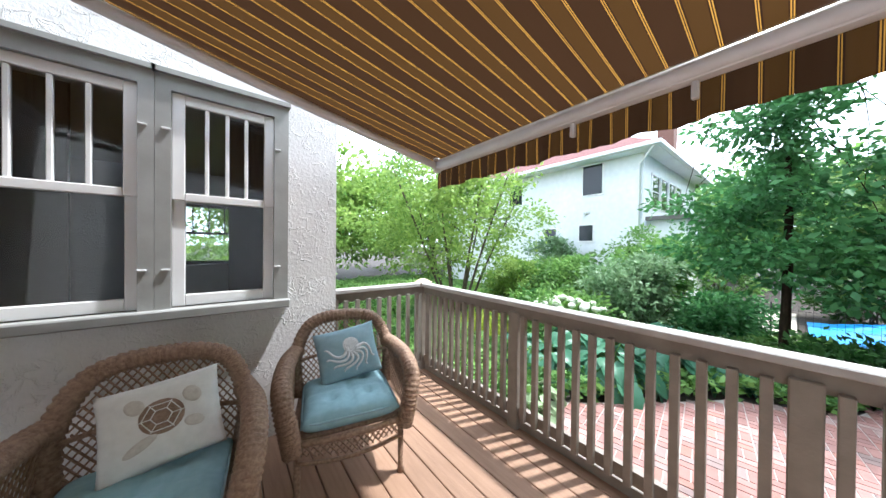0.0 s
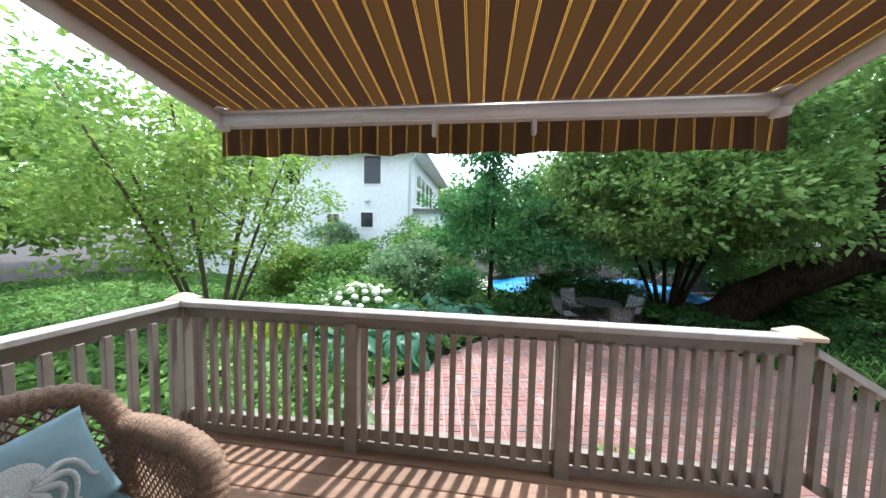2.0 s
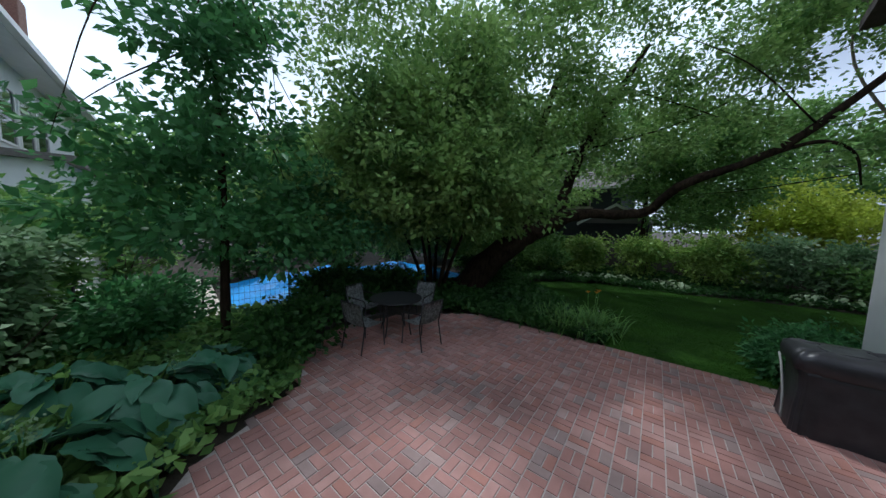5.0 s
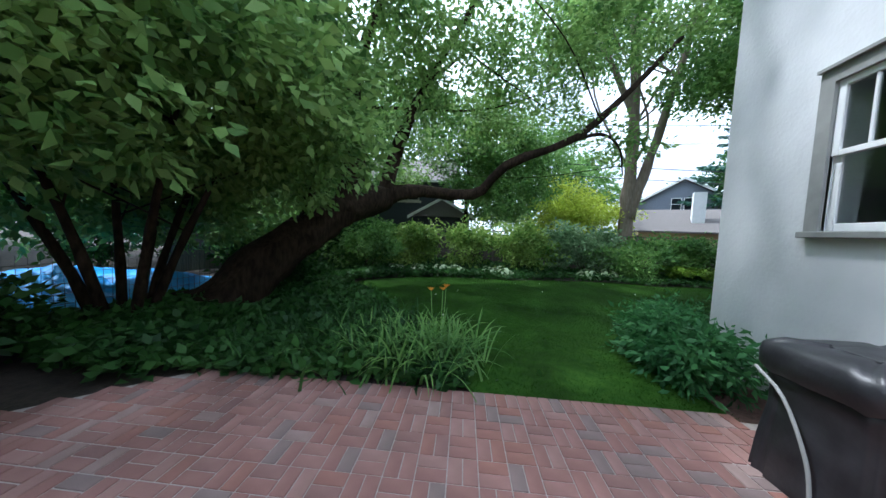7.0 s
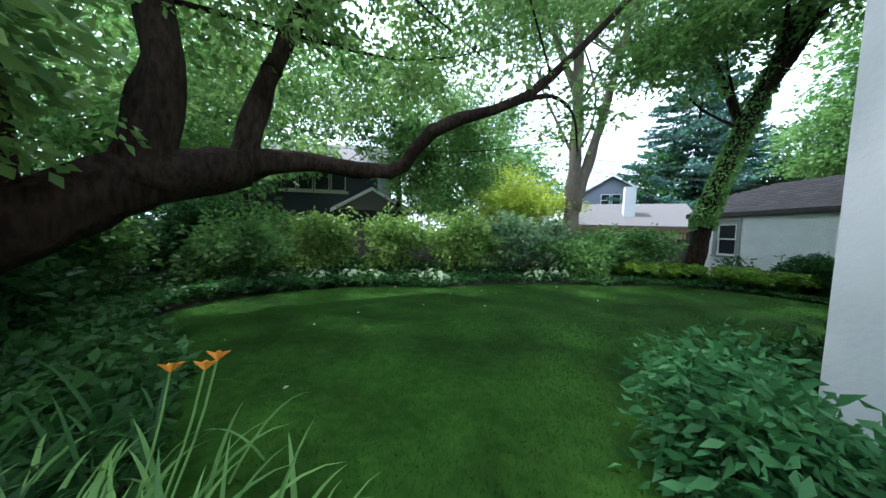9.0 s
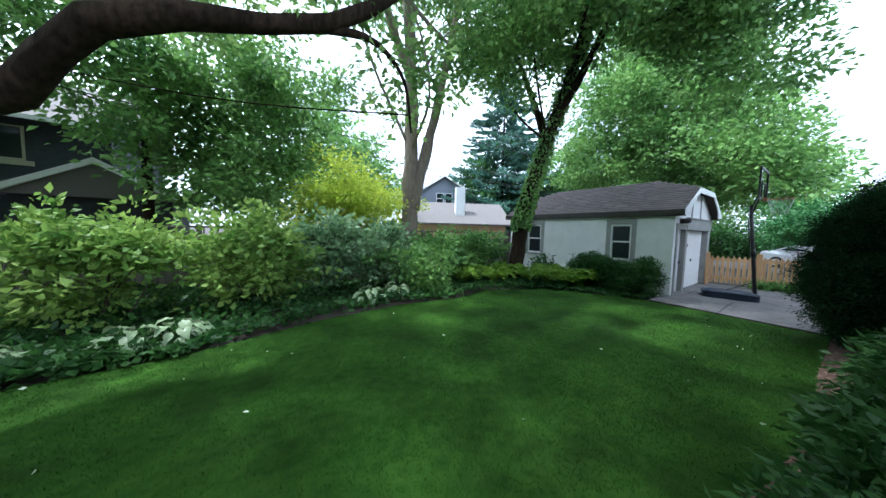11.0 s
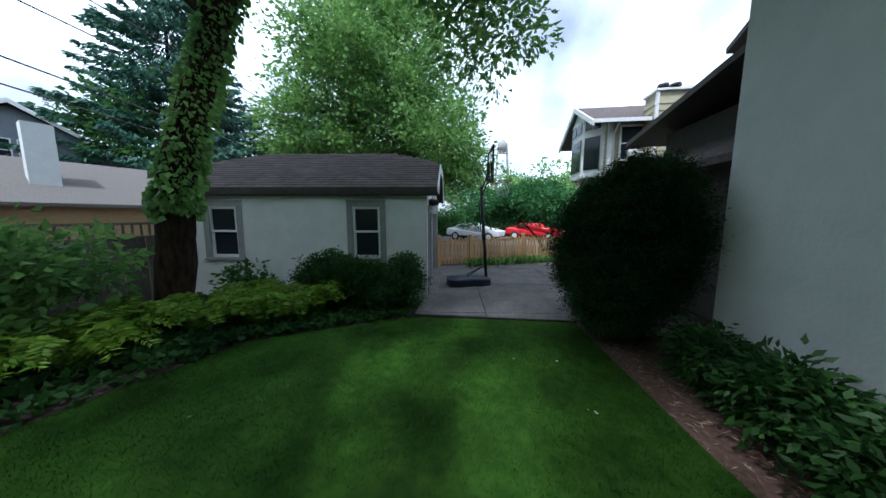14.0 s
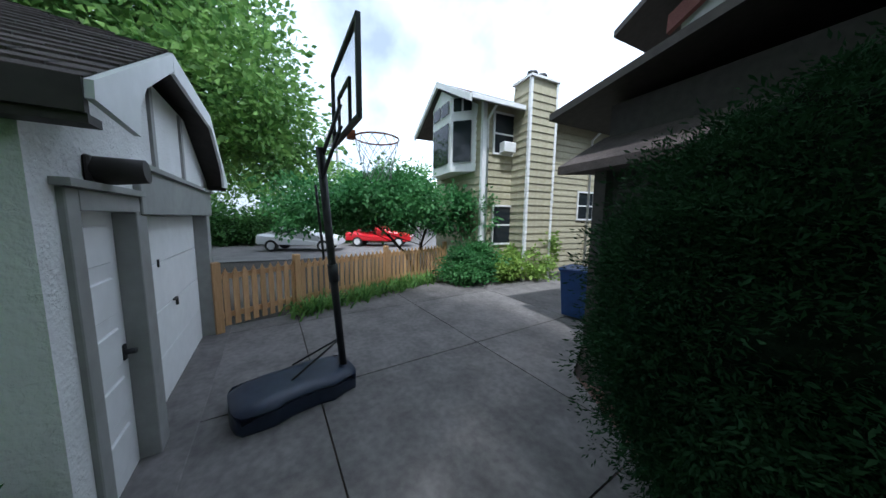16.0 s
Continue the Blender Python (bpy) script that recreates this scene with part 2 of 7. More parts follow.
M_FENCEOLD = mat("weathered fence board", (0.10, 0.085, 0.075), (0.17, 0.145, 0.125), 6, 0.9, bump=0.3, vary=0.2, stretch=(8, 8, 1))
M_CEDAR = mat("new cedar picket", (0.46, 0.26, 0.115), (0.58, 0.35, 0.17), 6, 0.7, bump=0.15, vary=0.15, stretch=(8, 8, 1))
M_BLACK = mat("black metal", (0.012, 0.012, 0.013), (0.022, 0.022, 0.024), 12, 0.45)
M_NAVYPL = mat("dark blue moulded plastic", (0.012, 0.019, 0.040), (0.020, 0.031, 0.060), 10, 0.45, bump=0.05)
M_COVER = mat("black vinyl cover", (0.012, 0.012, 0.014), (0.03, 0.03, 0.034), 6, 0.42, bump=0.3, bscale=9)
M_TARP = mat("blue tarpaulin", (0.006, 0.22, 0.66), (0.03, 0.40, 0.90), 3, 0.6, bump=0.9, bscale=5, stain=0.25)
M_WICKER = mat("brown wicker", (0.19, 0.11, 0.07), (0.36, 0.235, 0.155), 60, 0.6, bump=0.5, bscale=160)
M_CUSHION = mat("aqua cushion cloth", (0.25, 0.42, 0.47), (0.31, 0.49, 0.54), 25, 0.9, bump=0.15, bscale=300, stain=0.08)
M_PILLOWB = mat("blue pillow cloth", (0.24, 0.37, 0.42), (0.30, 0.43, 0.48), 25, 0.9, bump=0.15, bscale=300)
M_PILLOWW = mat("cream pillow cloth", (0.62, 0.61, 0.57), (0.70, 0.69, 0.65), 25, 0.9, bump=0.15, bscale=300)
M_STITCH = mat("white stitching", (0.66, 0.68, 0.68), (0.76, 0.77, 0.77), 60, 0.9, bump=0.5, bscale=200)
M_TURTLE = mat("brown applique", (0.20, 0.13, 0.09), (0.30, 0.21, 0.15), 60, 0.9, bump=0.4, bscale=200)
M_TAUPE = mat("taupe applique", (0.46, 0.42, 0.36), (0.54, 0.50, 0.44), 60, 0.9)
M_ALU = mat("white powder coat", (0.62, 0.61, 0.62), (0.70, 0.69, 0.70), 10, 0.4, stain=0.08)
M_HOSE = mat("grey pvc", (0.5, 0.5, 0.5), (0.6, 0.6, 0.6), 10, 0.5)
M_RIM = mat("orange rim", (0.35, 0.10, 0.04), (0.45, 0.14, 0.05), 10, 0.5)
M_NET = mat("white net cord", (0.6, 0.6, 0.6), (0.7, 0.7, 0.7), 20, 0.9)
M_REDCAR = mat("red car paint", (0.50, 0.015, 0.02), (0.58, 0.02, 0.03), 3, 0.25)
M_WHITECAR = mat("white car paint", (0.75, 0.75, 0.76), (0.80, 0.80, 0.81), 3, 0.25)
M_TYRE = mat("tyre rubber", (0.015, 0.015, 0.015), (0.025, 0.025, 0.025), 20, 0.9)
M_SANDPILE = mat("pale sand", (0.55, 0.49, 0.40), (0.66, 0.60, 0.50), 12, 0.95, bump=0.4)
M_BIN = mat("blue bin plastic", (0.012, 0.05, 0.17), (0.02, 0.07, 0.22), 8, 0.45)
M_CHIM = mat("brick chimney", (0.16, 0.085, 0.065), (0.24, 0.13, 0.10), 25, 0.95, bump=0.3)
M_PETAL = mat("orange petal", (0.75, 0.25, 0.02), (0.85, 0.38, 0.04), 10, 0.6)
M_BLOOM = mat("white bloom", (0.62, 0.66, 0.52), (0.78, 0.80, 0.68), 30, 0.8)
M_STRAW = mat("dry straw", (0.28, 0.20, 0.13), (0.48, 0.38, 0.27), 30, 0.9)
M_CREAM = mat("cream window paint", (0.42, 0.39, 0.30), (0.50, 0.47, 0.37), 8, 0.6)
L_MAPLE = leaf_mat("maple leaf", (0.085, 0.195, 0.045), (0.36, 0.54, 0.16))
# dark foliage, lowered further to hold the shade under the trees
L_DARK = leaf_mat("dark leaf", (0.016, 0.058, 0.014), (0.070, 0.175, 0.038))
L_MID = leaf_mat("green leaf", (0.062, 0.165, 0.042), (0.27, 0.46, 0.12))
L_LIME = leaf_mat("lime leaf", (0.095, 0.21, 0.038), (0.40, 0.55, 0.13))
L_YELLOW = leaf_mat("yellow leaf", (0.33, 0.46, 0.04), (0.70, 0.78, 0.12), glow=0.5)
L_BLUEGREEN = leaf_mat("blue green leaf", (0.032, 0.130, 0.042), (0.120, 0.31, 0.10))
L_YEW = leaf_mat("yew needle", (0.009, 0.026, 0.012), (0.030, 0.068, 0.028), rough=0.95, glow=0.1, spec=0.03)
L_SPRUCE = leaf_mat("spruce needle", (0.027, 0.095, 0.067), (0.090, 0.210, 0.147), glow=0.12)
L_HOSTA = leaf_mat("hosta leaf", (0.032, 0.120, 0.066), (0.105, 0.26, 0.145), rough=0.4, glow=0.2)
L_HOSTAW = leaf_mat("variegated hosta leaf", (0.12, 0.22, 0.08), (0.55, 0.60, 0.42), rough=0.4, glow=0.2)
L_GRASS = leaf_mat("grass blade", (0.020, 0.062, 0.006), (0.043, 0.101, 0.012), rough=0.9, glow=0.3, spec=0.1)
L_GOLD = leaf_mat("golden grass blade", (0.15, 0.25, 0.015), (0.46, 0.54, 0.06))
L_FERN = leaf_mat("fern frond", (0.085, 0.21, 0.015), (0.30, 0.46, 0.05))
L_GREY = leaf_mat("silvery leaf", (0.11, 0.22, 0.095), (0.32, 0.46, 0.25))


def awning_mat():
    """Striped acrylic cloth, stripes across y: brown, tan and thin yellow lines; daylight shows through it."""
    m = bpy.data.materials.new("striped awning cloth")
    m.use_nodes = True
    nt = m.node_tree
    bs = nt.nodes["Principled BSDF"]
    bs.inputs["Roughness"].default_value = 0.9
    co = nt.nodes.new("ShaderNodeTexCoord")
    sx = nt.nodes.new("ShaderNodeSeparateXYZ")
    nt.links.new(co.outputs["Object"], sx.inputs["Vector"])
    mu = nt.nodes.new("ShaderNodeMath")
    mu.operation = "MULTIPLY"
    mu.inputs[1].default_value = 1 / 0.168
    nt.links.new(sx.outputs["Y"], mu.inputs[0])
    fr = nt.nodes.new("ShaderNodeMath")
    fr.operation = "FRACT"
    nt.links.new(mu.outputs[0], fr.inputs[0])
    rp = nt.nodes.new("ShaderNodeValToRGB")
    rp.color_ramp.interpolation = "CONSTANT"
    brown, tan, yel, blk = (0.027, 0.0125, 0.0055, 1), (0.044, 0.021, 0.006, 1), (0.33, 0.17, 0.03, 1), (0.020, 0.009, 0.005, 1)
    stops = [(0.0, yel), (0.018, blk), (0.038, yel), (0.056, blk), (0.08, tan), (0.40, blk), (0.43, yel), (0.448, blk), (0.468, yel), (0.486, blk), (0.51, brown), (0.97, blk)]
    e = rp.color_ramp.elements
    e[0].position, e[0].color = stops[0]
    e[1].position, e[1].color = stops[1]
    for p, c in stops[2:]:
        k = e.new(p)
        k.color = c
    nt.links.new(fr.outputs[0], rp.inputs["Fac"])
    nt.links.new(rp.outputs["Color"], bs.inputs["Base Color"])
    nz = nt.nodes.new("ShaderNodeTexNoise")
    nz.inputs["Scale"].default_value = 260
    bp = nt.nodes.new("ShaderNodeBump")
    bp.inputs["Strength"].default_value, bp.inputs["Distance"].default_value = 0.15, 0.004
    nt.links.new(co.outputs["Object"], nz.inputs["Vector"])
    nt.links.new(nz.outputs["Fac"], bp.inputs["Height"])
    nt.links.new(bp.outputs["Normal"], bs.inputs["Normal"])
    tr = nt.nodes.new("ShaderNodeBsdfTranslucent")
    nt.links.new(rp.outputs["Color"], tr.inputs["Color"])
    mx = nt.nodes.new("ShaderNodeMixShader")
    mx.inputs["Fac"].default_value = 0.5
    nt.links.new(bs.outputs["BSDF"], mx.inputs[1])
    nt.links.new(tr.outputs["BSDF"], mx.inputs[2])
    nt.links.new(mx.outputs["Shader"], nt.nodes["Material Output"].inputs["Surface"])
    return m


M_AWNING = awning_mat()

# ---- building helpers ----
rng = np.random.default_rng(7)


def mesh_ob(name, bm, material, parent=None, label=""):
    me = bpy.data.meshes.new(name)
    bm.to_mesh(me)
    bm.free()
    if material:
        me.materials.append(material)
    ob = new(name, me)
    if parent:
        ob.parent = parent
    if label:
        ob["label"] = label
    return ob


def part(name, bm, material, parent, label=""):
    return mesh_ob(name, bm, material, parent, label)


def thing(name, label, category, m=None, group="", kind=""):
    ob = new(name)
    ob.empty_display_size = 0.2
    if m is not None:
        ob.matrix_world = m
    return tagged(ob, label, category, group, kind)


def box(bm, x0, y0, z0, x1, y1, z1, bev=0.0):
    v = [bm.verts.new(p) for p in ((x0, y0, z0), (x1, y0, z0), (x1, y1, z0), (x0, y1, z0), (x0, y0, z1), (x1, y0, z1), (x1, y1, z1), (x0, y1, z1))]
    fs = [bm.faces.new([v[i] for i in q]) for q in ((3, 2, 1, 0), (4, 5, 6, 7), (0, 1, 5, 4), (1, 2, 6, 5), (2, 3, 7, 6), (3, 0, 4, 7))]
    if bev:
        ed = list({e for f in fs for e in f.edges})
        bmesh.ops.bevel(bm, geom=ed, offset=bev, segments=1, affect="EDGES", profile=0.5)
    return bm


def boxes(*bs, bev=0.0):
    bm = bmesh.new()
    for b in bs:
        box(bm, *b, bev=bev)
    return bm


def prism(pts, z0, z1):
    """An upright prism on a plan polygon (counter-clockwise)."""
    bm = bmesh.new()
    lo = [bm.verts.new((x, y, z0)) for x, y in pts]
    hi = [bm.verts.new((x, y, z1)) for x, y in pts]
    n = len(pts)
    bm.faces.new(lo[::-1]), bm.faces.new(hi)
    for i in range(n):
        bm.faces.new((lo[i], lo[(i + 1) % n], hi[(i + 1) % n], hi[i]))
    return bm


def hull(pts):
    bm = bmesh.new()
    for p in pts:
        bm.verts.new(p)
    bmesh.ops.convex_hull(bm, input=bm.verts)
    return bm


def tube(bm, pts, radii, seg=8, rough=0.0, cap=True):
    """A tapered tube along points."""
    pts = [Vector(p) for p in pts]
    if isinstance(radii, (int, float)):
        radii = [radii] * len(pts)
    rings, side = [], None
    for i, p in enumerate(pts):
        d = (pts[min(i + 1, len(pts) - 1)] - pts[max(i - 1, 0)]).normalized()
        if side is None:
            side = d.orthogonal().normalized()
        side = (side - d * side.dot(d)).normalized()
        up = d.cross(side)
        ring = []
        for k in range(seg):
            a = 2 * math.pi * k / seg
            r = radii[i] * (1 + (rough * noise.noise(p * 1.7 + Vector((k * 1.3, 0, 0))) if rough else 0))
            ring.append(bm.verts.new(p + side * (r * math.cos(a)) + up * (r * math.sin(a))))
        rings.append(ring)
    for a, b in zip(rings, rings[1:]):
        for k in range(seg):
            f = bm.faces.new((a[k], a[(k + 1) % seg], b[(k + 1) % seg], b[k]))
            f.smooth = True
    if cap:
        bm.faces.new(rings[0][::-1]), bm.faces.new(rings[-1])
    return bm


def curve_pts(ctrl, n=24):
    """A smooth line through control points (Catmull-Rom)."""
    c = [np.array(p, float) for p in ctrl]
    c = [2 * c[0] - c[1]] + c + [2 * c[-1] - c[-2]]
    out, segs = [], len(c) - 3
    for i in range(n + 1):
        u = i / n * segs
        k = min(int(u), segs - 1)
        t = u - k
        p0, p1, p2, p3 = c[k:k + 4]
        out.append(0.5 * (2 * p1 + (p2 - p0) * t + (2 * p0 - 5 * p1 + 4 * p2 - p3) * t * t + (3 * p1 - p0 - 3 * p2 + p3) * t ** 3))
    return out


def leaf_mesh(name, c, d, size, material, parent=None, wide=0.5, fold=0.15, kind=""):
    """One mesh of many small folded leaves at c, each pointing along d."""
    n = len(c)
    d = d / (np.linalg.norm(d, axis=1, keepdims=True) + 1e-9)
    r = rng.normal(size=(n, 3))
    s = np.cross(d, r)
    s /= np.linalg.norm(s, axis=1, keepdims=True) + 1e-9
    nn = np.cross(s, d)
    L = (size * (0.6 + 0.8 * rng.random(n)))[:, None]
    mid = c + d * L * 0.45
    v = np.empty((n, 4, 3))
    v[:, 0], v[:, 2] = c, c + d * L
    v[:, 1], v[:, 3] = mid + s * L * wide * 0.5 + nn * L * fold, mid - s * L * wide * 0.5 + nn * L * fold
    me = bpy.data.meshes.new(name)
    me.vertices.add(4 * n)
    me.vertices.foreach_set("co", v.astype(np.float32).ravel())
    me.loops.add(4 * n)
    me.loops.foreach_set("vertex_index", np.arange(4 * n, dtype=np.int32))
    me.polygons.add(n)
    me.polygons.foreach_set("loop_start", np.arange(0, 4 * n, 4, dtype=np.int32))
    me.polygons.foreach_set("loop_total", np.full(n, 4, dtype=np.int32))
    me.update()
    me.validate()
    me.materials.append(material)
    ob = new(name, me)
    if parent:
        ob.parent = parent
    if kind:
        ob["kind"] = kind
    return ob


def cloud(blobs, clumps, per, spread, flat=0.6, inner=0.45, droop=0.3, gap=0.0):
    """Leaf places and directions in clumps inside ellipsoids (centre, radii), thicker towards the outside."""
    cs, ds = [], []
    vol = np.array([b[1][0] * b[1][1] * b[1][2] for b in blobs]) ** 0.67
    for (bc, br), w in zip(blobs, vol / vol.sum()):
        k = max(3, int(clumps * w))
        u = rng.normal(size=(k, 3))
        u /= np.linalg.norm(u, axis=1, keepdims=True)
        rad = inner + (1 - inner) * rng.random(k) ** 0.6
        cc = np.array(bc) + u * rad[:, None] * np.array(br)
        spray = max(4, k // 5)
        pick = rng.integers(0, spray, k)
        cc = cc[pick] + rng.normal(size=(k, 3)) * spread * np.array([1.7, 1.7, 0.9])
        u = u[pick]
        if gap:
            keep = np.array([noise.noise(Vector(p) * 0.7) + 0.7 * noise.noise(Vector(p) * 1.9) > -1 + gap for p in cc])
            cc, u = cc[keep], u[keep]
        k = len(cc)
        off = rng.normal(size=(k, per, 3)) * spread * np.array([1, 1, flat])
        p = cc[:, None, :] + off
        dd = off / spread + u[:, None, :] * 0.6 + rng.normal(size=(k, per, 3)) * 0.5
        dd[..., 2] -= droop
        cs.append(p.reshape(-1, 3)), ds.append(dd.reshape(-1, 3))
    return np.concatenate(cs), np.concatenate(ds)

# ---- ground ----
PATIO = [(5.3, 1.75), (6.3, 1.1), (7.0, 0.0), (8.3, -0.5), (8.75, -1.6), (8.5, -2.9), (7.5, -4.19), (6.1, -4.45), (4.6, -4.73), (2.8, -4.93), (1.42, -5.05), (1.42, -1.9), (2.3, -1.0), (2.3, 3.0), (4.2, 2.6)]
DRIVE = [(-5.8, -7.4), (-5.75, -10.7), (-6.95, -10.75), (-10.9, -11.2), (-11.3, -9.7), (-12.6, -6.2), (-12.4, -3.4), (-13.0, 2.0), (-14.0, 14.0), (-9.0, 14.0), (-9.0, 0.0), (-8.6, -4.5), (-7.3, -6.6)]


def inside(poly, x, y):
    """True where plan points lie in a polygon."""
    c = np.zeros(np.shape(x), bool)
    for (x0, y0), (x1, y1) in zip(poly, poly[1:] + poly[:1]):
        c ^= ((y0 > y) != (y1 > y)) & (x < (x1 - x0) * (y - y0) / ((y1 - y0) or 1e-9) + x0)
    return c


LAWN = [(2.2, -4.99), (4.6, -4.74), (5.3, -5.6), (6.6, -7.3), (8.6, -8.6), (8.6, -9.6), (7.7, -10.7), (6.6, -11.5), (4.3, -11.9), (2.4, -12.7), (0.7, -13.1), (-0.9, -13.1), (-2.4, -13.6), (-4.2, -13.0), (-5.6, -10.9), (-5.75, -7.75), (-3.2, -7.6), (-1.3, -7.4), (0.6, -7.5), (1.9, -7.2), (2.5, -6.2)]
bm = bmesh.new()
N = 120
gx = np.concatenate([[-900, -300, -120, -60], np.linspace(-30, 30, N), [60, 120, 300, 900]])
gv = [[bm.verts.new((x, y, -0.03 + (0.02 * noise.noise(Vector((x, y, 0)) * 0.6) - 0.02 if abs(x) < 29 and abs(y) < 29 else 0))) for y in gx] for x in gx]
for i in range(len(gx) - 1):
    for j in range(len(gx) - 1):
        bm.faces.new((gv[i][j], gv[i + 1][j], gv[i + 1][j + 1], gv[i][j + 1]))
tagged(mesh_ob("ground", bm, M_SOIL), "dark garden soil with leaf litter under the planting", "ground", kind="structure")


def sheet(name, poly, z, material, label, category, step=0.3, wob=0.02):
    """A gently uneven sheet of ground filling a plan polygon."""
    b = bmesh.new()
    f = b.faces.new([b.verts.new((x, y, z)) for x, y in poly])
    bmesh.ops.triangulate(b, faces=[f])
    for _ in range(4):
        ed = [e for e in b.edges if e.calc_length() > step * 3]
        if ed:
            bmesh.ops.subdivide_edges(b, edges=ed, cuts=1)
    bmesh.ops.triangulate(b, faces=b.faces[:])
    for v in b.verts:
        v.co.z += wob * noise.noise(v.co * 0.7)
    return tagged(mesh_ob(name, b, material), label, category, kind="structure")


sheet("lawn", LAWN, 0.0, M_LAWN, "mown green lawn in dappled shade", "lawn")
sheet("mulch_bed", [(-5.9, -7.75), (-3.2, -7.6), (-1.3, -7.4), (0.6, -7.5), (1.9, -7.2), (2.5, -6.2), (2.2, -4.9), (1.42, -4.97), (1.42, -6.5), (-4.6, -6.55), (-7.3, -6.6)], 0.0, M_MULCH, "brown bark mulch bed along the house wall", "flower bed")
bed = tagged(mesh_ob("patio", prism(PATIO, -0.05, 0.012), M_SAND), "red and grey brick patio laid in a basket weave", "patio", kind="structure")
drive = tagged(mesh_ob("driveway", prism(DRIVE[::-1], -0.06, 0.005), M_SOIL), "grey concrete driveway cut into slabs by joints", "driveway", kind="structure")
street = tagged(mesh_ob("road", boxes((-40, -40, -0.02, -19.5, 60, -0.005)), M_CONC), "pale concrete road beyond the picket fence", "road", kind="structure")

# ---- house: stucco walls with openings ----
WT = 0.25


def wall(name, p0, p1, z0, z1, holes, material, label, thick=WT):
    """A wall from plan point p0 to p1, its outer face on that line and its thickness to the left; holes: (s0, s1, z0, z1)."""
    p0, p1 = Vector(p0), Vector(p1)
    L = (p1 - p0).length
    ss = sorted({0, L, *[h for q in holes for h in q[:2]]})
    zs = sorted({z0, z1, *[h for q in holes for h in q[2:]]})
    b = bmesh.new()
    for s0, s1 in zip(ss, ss[1:]):
        for a0, a1 in zip(zs, zs[1:]):
            sm, zm = (s0 + s1) / 2, (a0 + a1) / 2
            if not any(h[0] < sm < h[1] and h[2] < zm < h[3] for h in holes):
                box(b, s0, 0, a0, s1, thick, a1)
    bmesh.ops.remove_doubles(b, verts=b.verts, dist=1e-4)
    seen, kill = {}, []
    for f in b.faces:
        k = tuple(round(c, 3) for c in f.calc_center_median())
        if k in seen:
            kill += [f, seen[k]]
        seen[k] = f
    bmesh.ops.delete(b, geom=list(set(kill)), context="FACES")
    ob = mesh_ob(name, b, material)
    ob.matrix_world = Matrix.Translation((p0.x, p0.y, 0)) @ Matrix.Rotation(math.atan2(p1.y - p0.y, p1.x - p0.x), 4, "Z")
    return tagged(ob, label, "wall", kind="structure")


# outlines run so that the outside lies to the right of each wall
W_E = wall("wall_east", (1.6, -6.5), (1.6, -3.4), -0.1, 5.7, [(1.22, 2.12, 1.74, 3.06)], M_STUCCO_S, "white textured stucco house wall with a window")
W_S = wall("wall_south", (-4.5, -6.51), (1.6 - 0.002, -6.5), -0.1, 5.7, [(1.55, 2.50, 1.92, 3.14)], M_STUCCO_S, "white stucco house wall with a sash window, in shade")
W_R = wall("wall_recess_south", (1.6 - WT, -3.4), (-1.4, -3.4), -0.1, 5.7, [], M_STUCCO, "white stucco wall beside the deck")
W_B = wall("wall_deck", (-1.4, -3.4), (-1.4, 2.87), -0.1, 5.7, [], M_STUCCO, "white stucco wall behind the deck")
W_N = wall("wall_north", (-1.4, 2.87), (1.13, 2.87), -0.1, 8.2, [(0.77, 1.40, 1.87, 3.20), (1.54, 2.08, 1.87, 3.20)], M_STUCCO, "white textured stucco wall with two sash windows")
W_NE = wall("wall_wing", (1.13, 2.87 + 0.002), (1.13, 8.25), -0.1, 8.2, [], M_STUCCO, "white stucco wing wall")
tagged(mesh_ob("wall_back", boxes((-4.5, -6.25, -0.1, -4.3, 8.25, 5.69)), M_STUCCO), "plain stucco wall closing the house", "wall", kind="structure")
tagged(mesh_ob("house_roof", boxes((-5.3, -7.35, 5.7, 1.95, -3.2, 5.86), (-5.0, -3.2, 5.7, -1.2, 2.86, 5.85), (-5.0, 3.2, 8.2, 1.5, 8.6, 8.35)), M_SHINGLE), "dark flat eaves of the house", "roof", kind="structure")
tagged(mesh_ob("room_floor", boxes((-4.3, -6.2, 0.8, 1.1, -3.7, 0.9), (-4.3, 3.2, 0.8, 0.85, 7.95, 0.9)), M_DECK), "dark wooden floor inside the house", "floor", kind="structure")
tagged(mesh_ob("room_ceiling", boxes((-4.3, -6.2, 3.7, 1.1, -3.7, 3.8), (-4.3, 3.2, 3.7, 0.85, 7.95, 3.8)), M_WHITE), "plain ceiling inside the house", "ceiling", kind="structure")


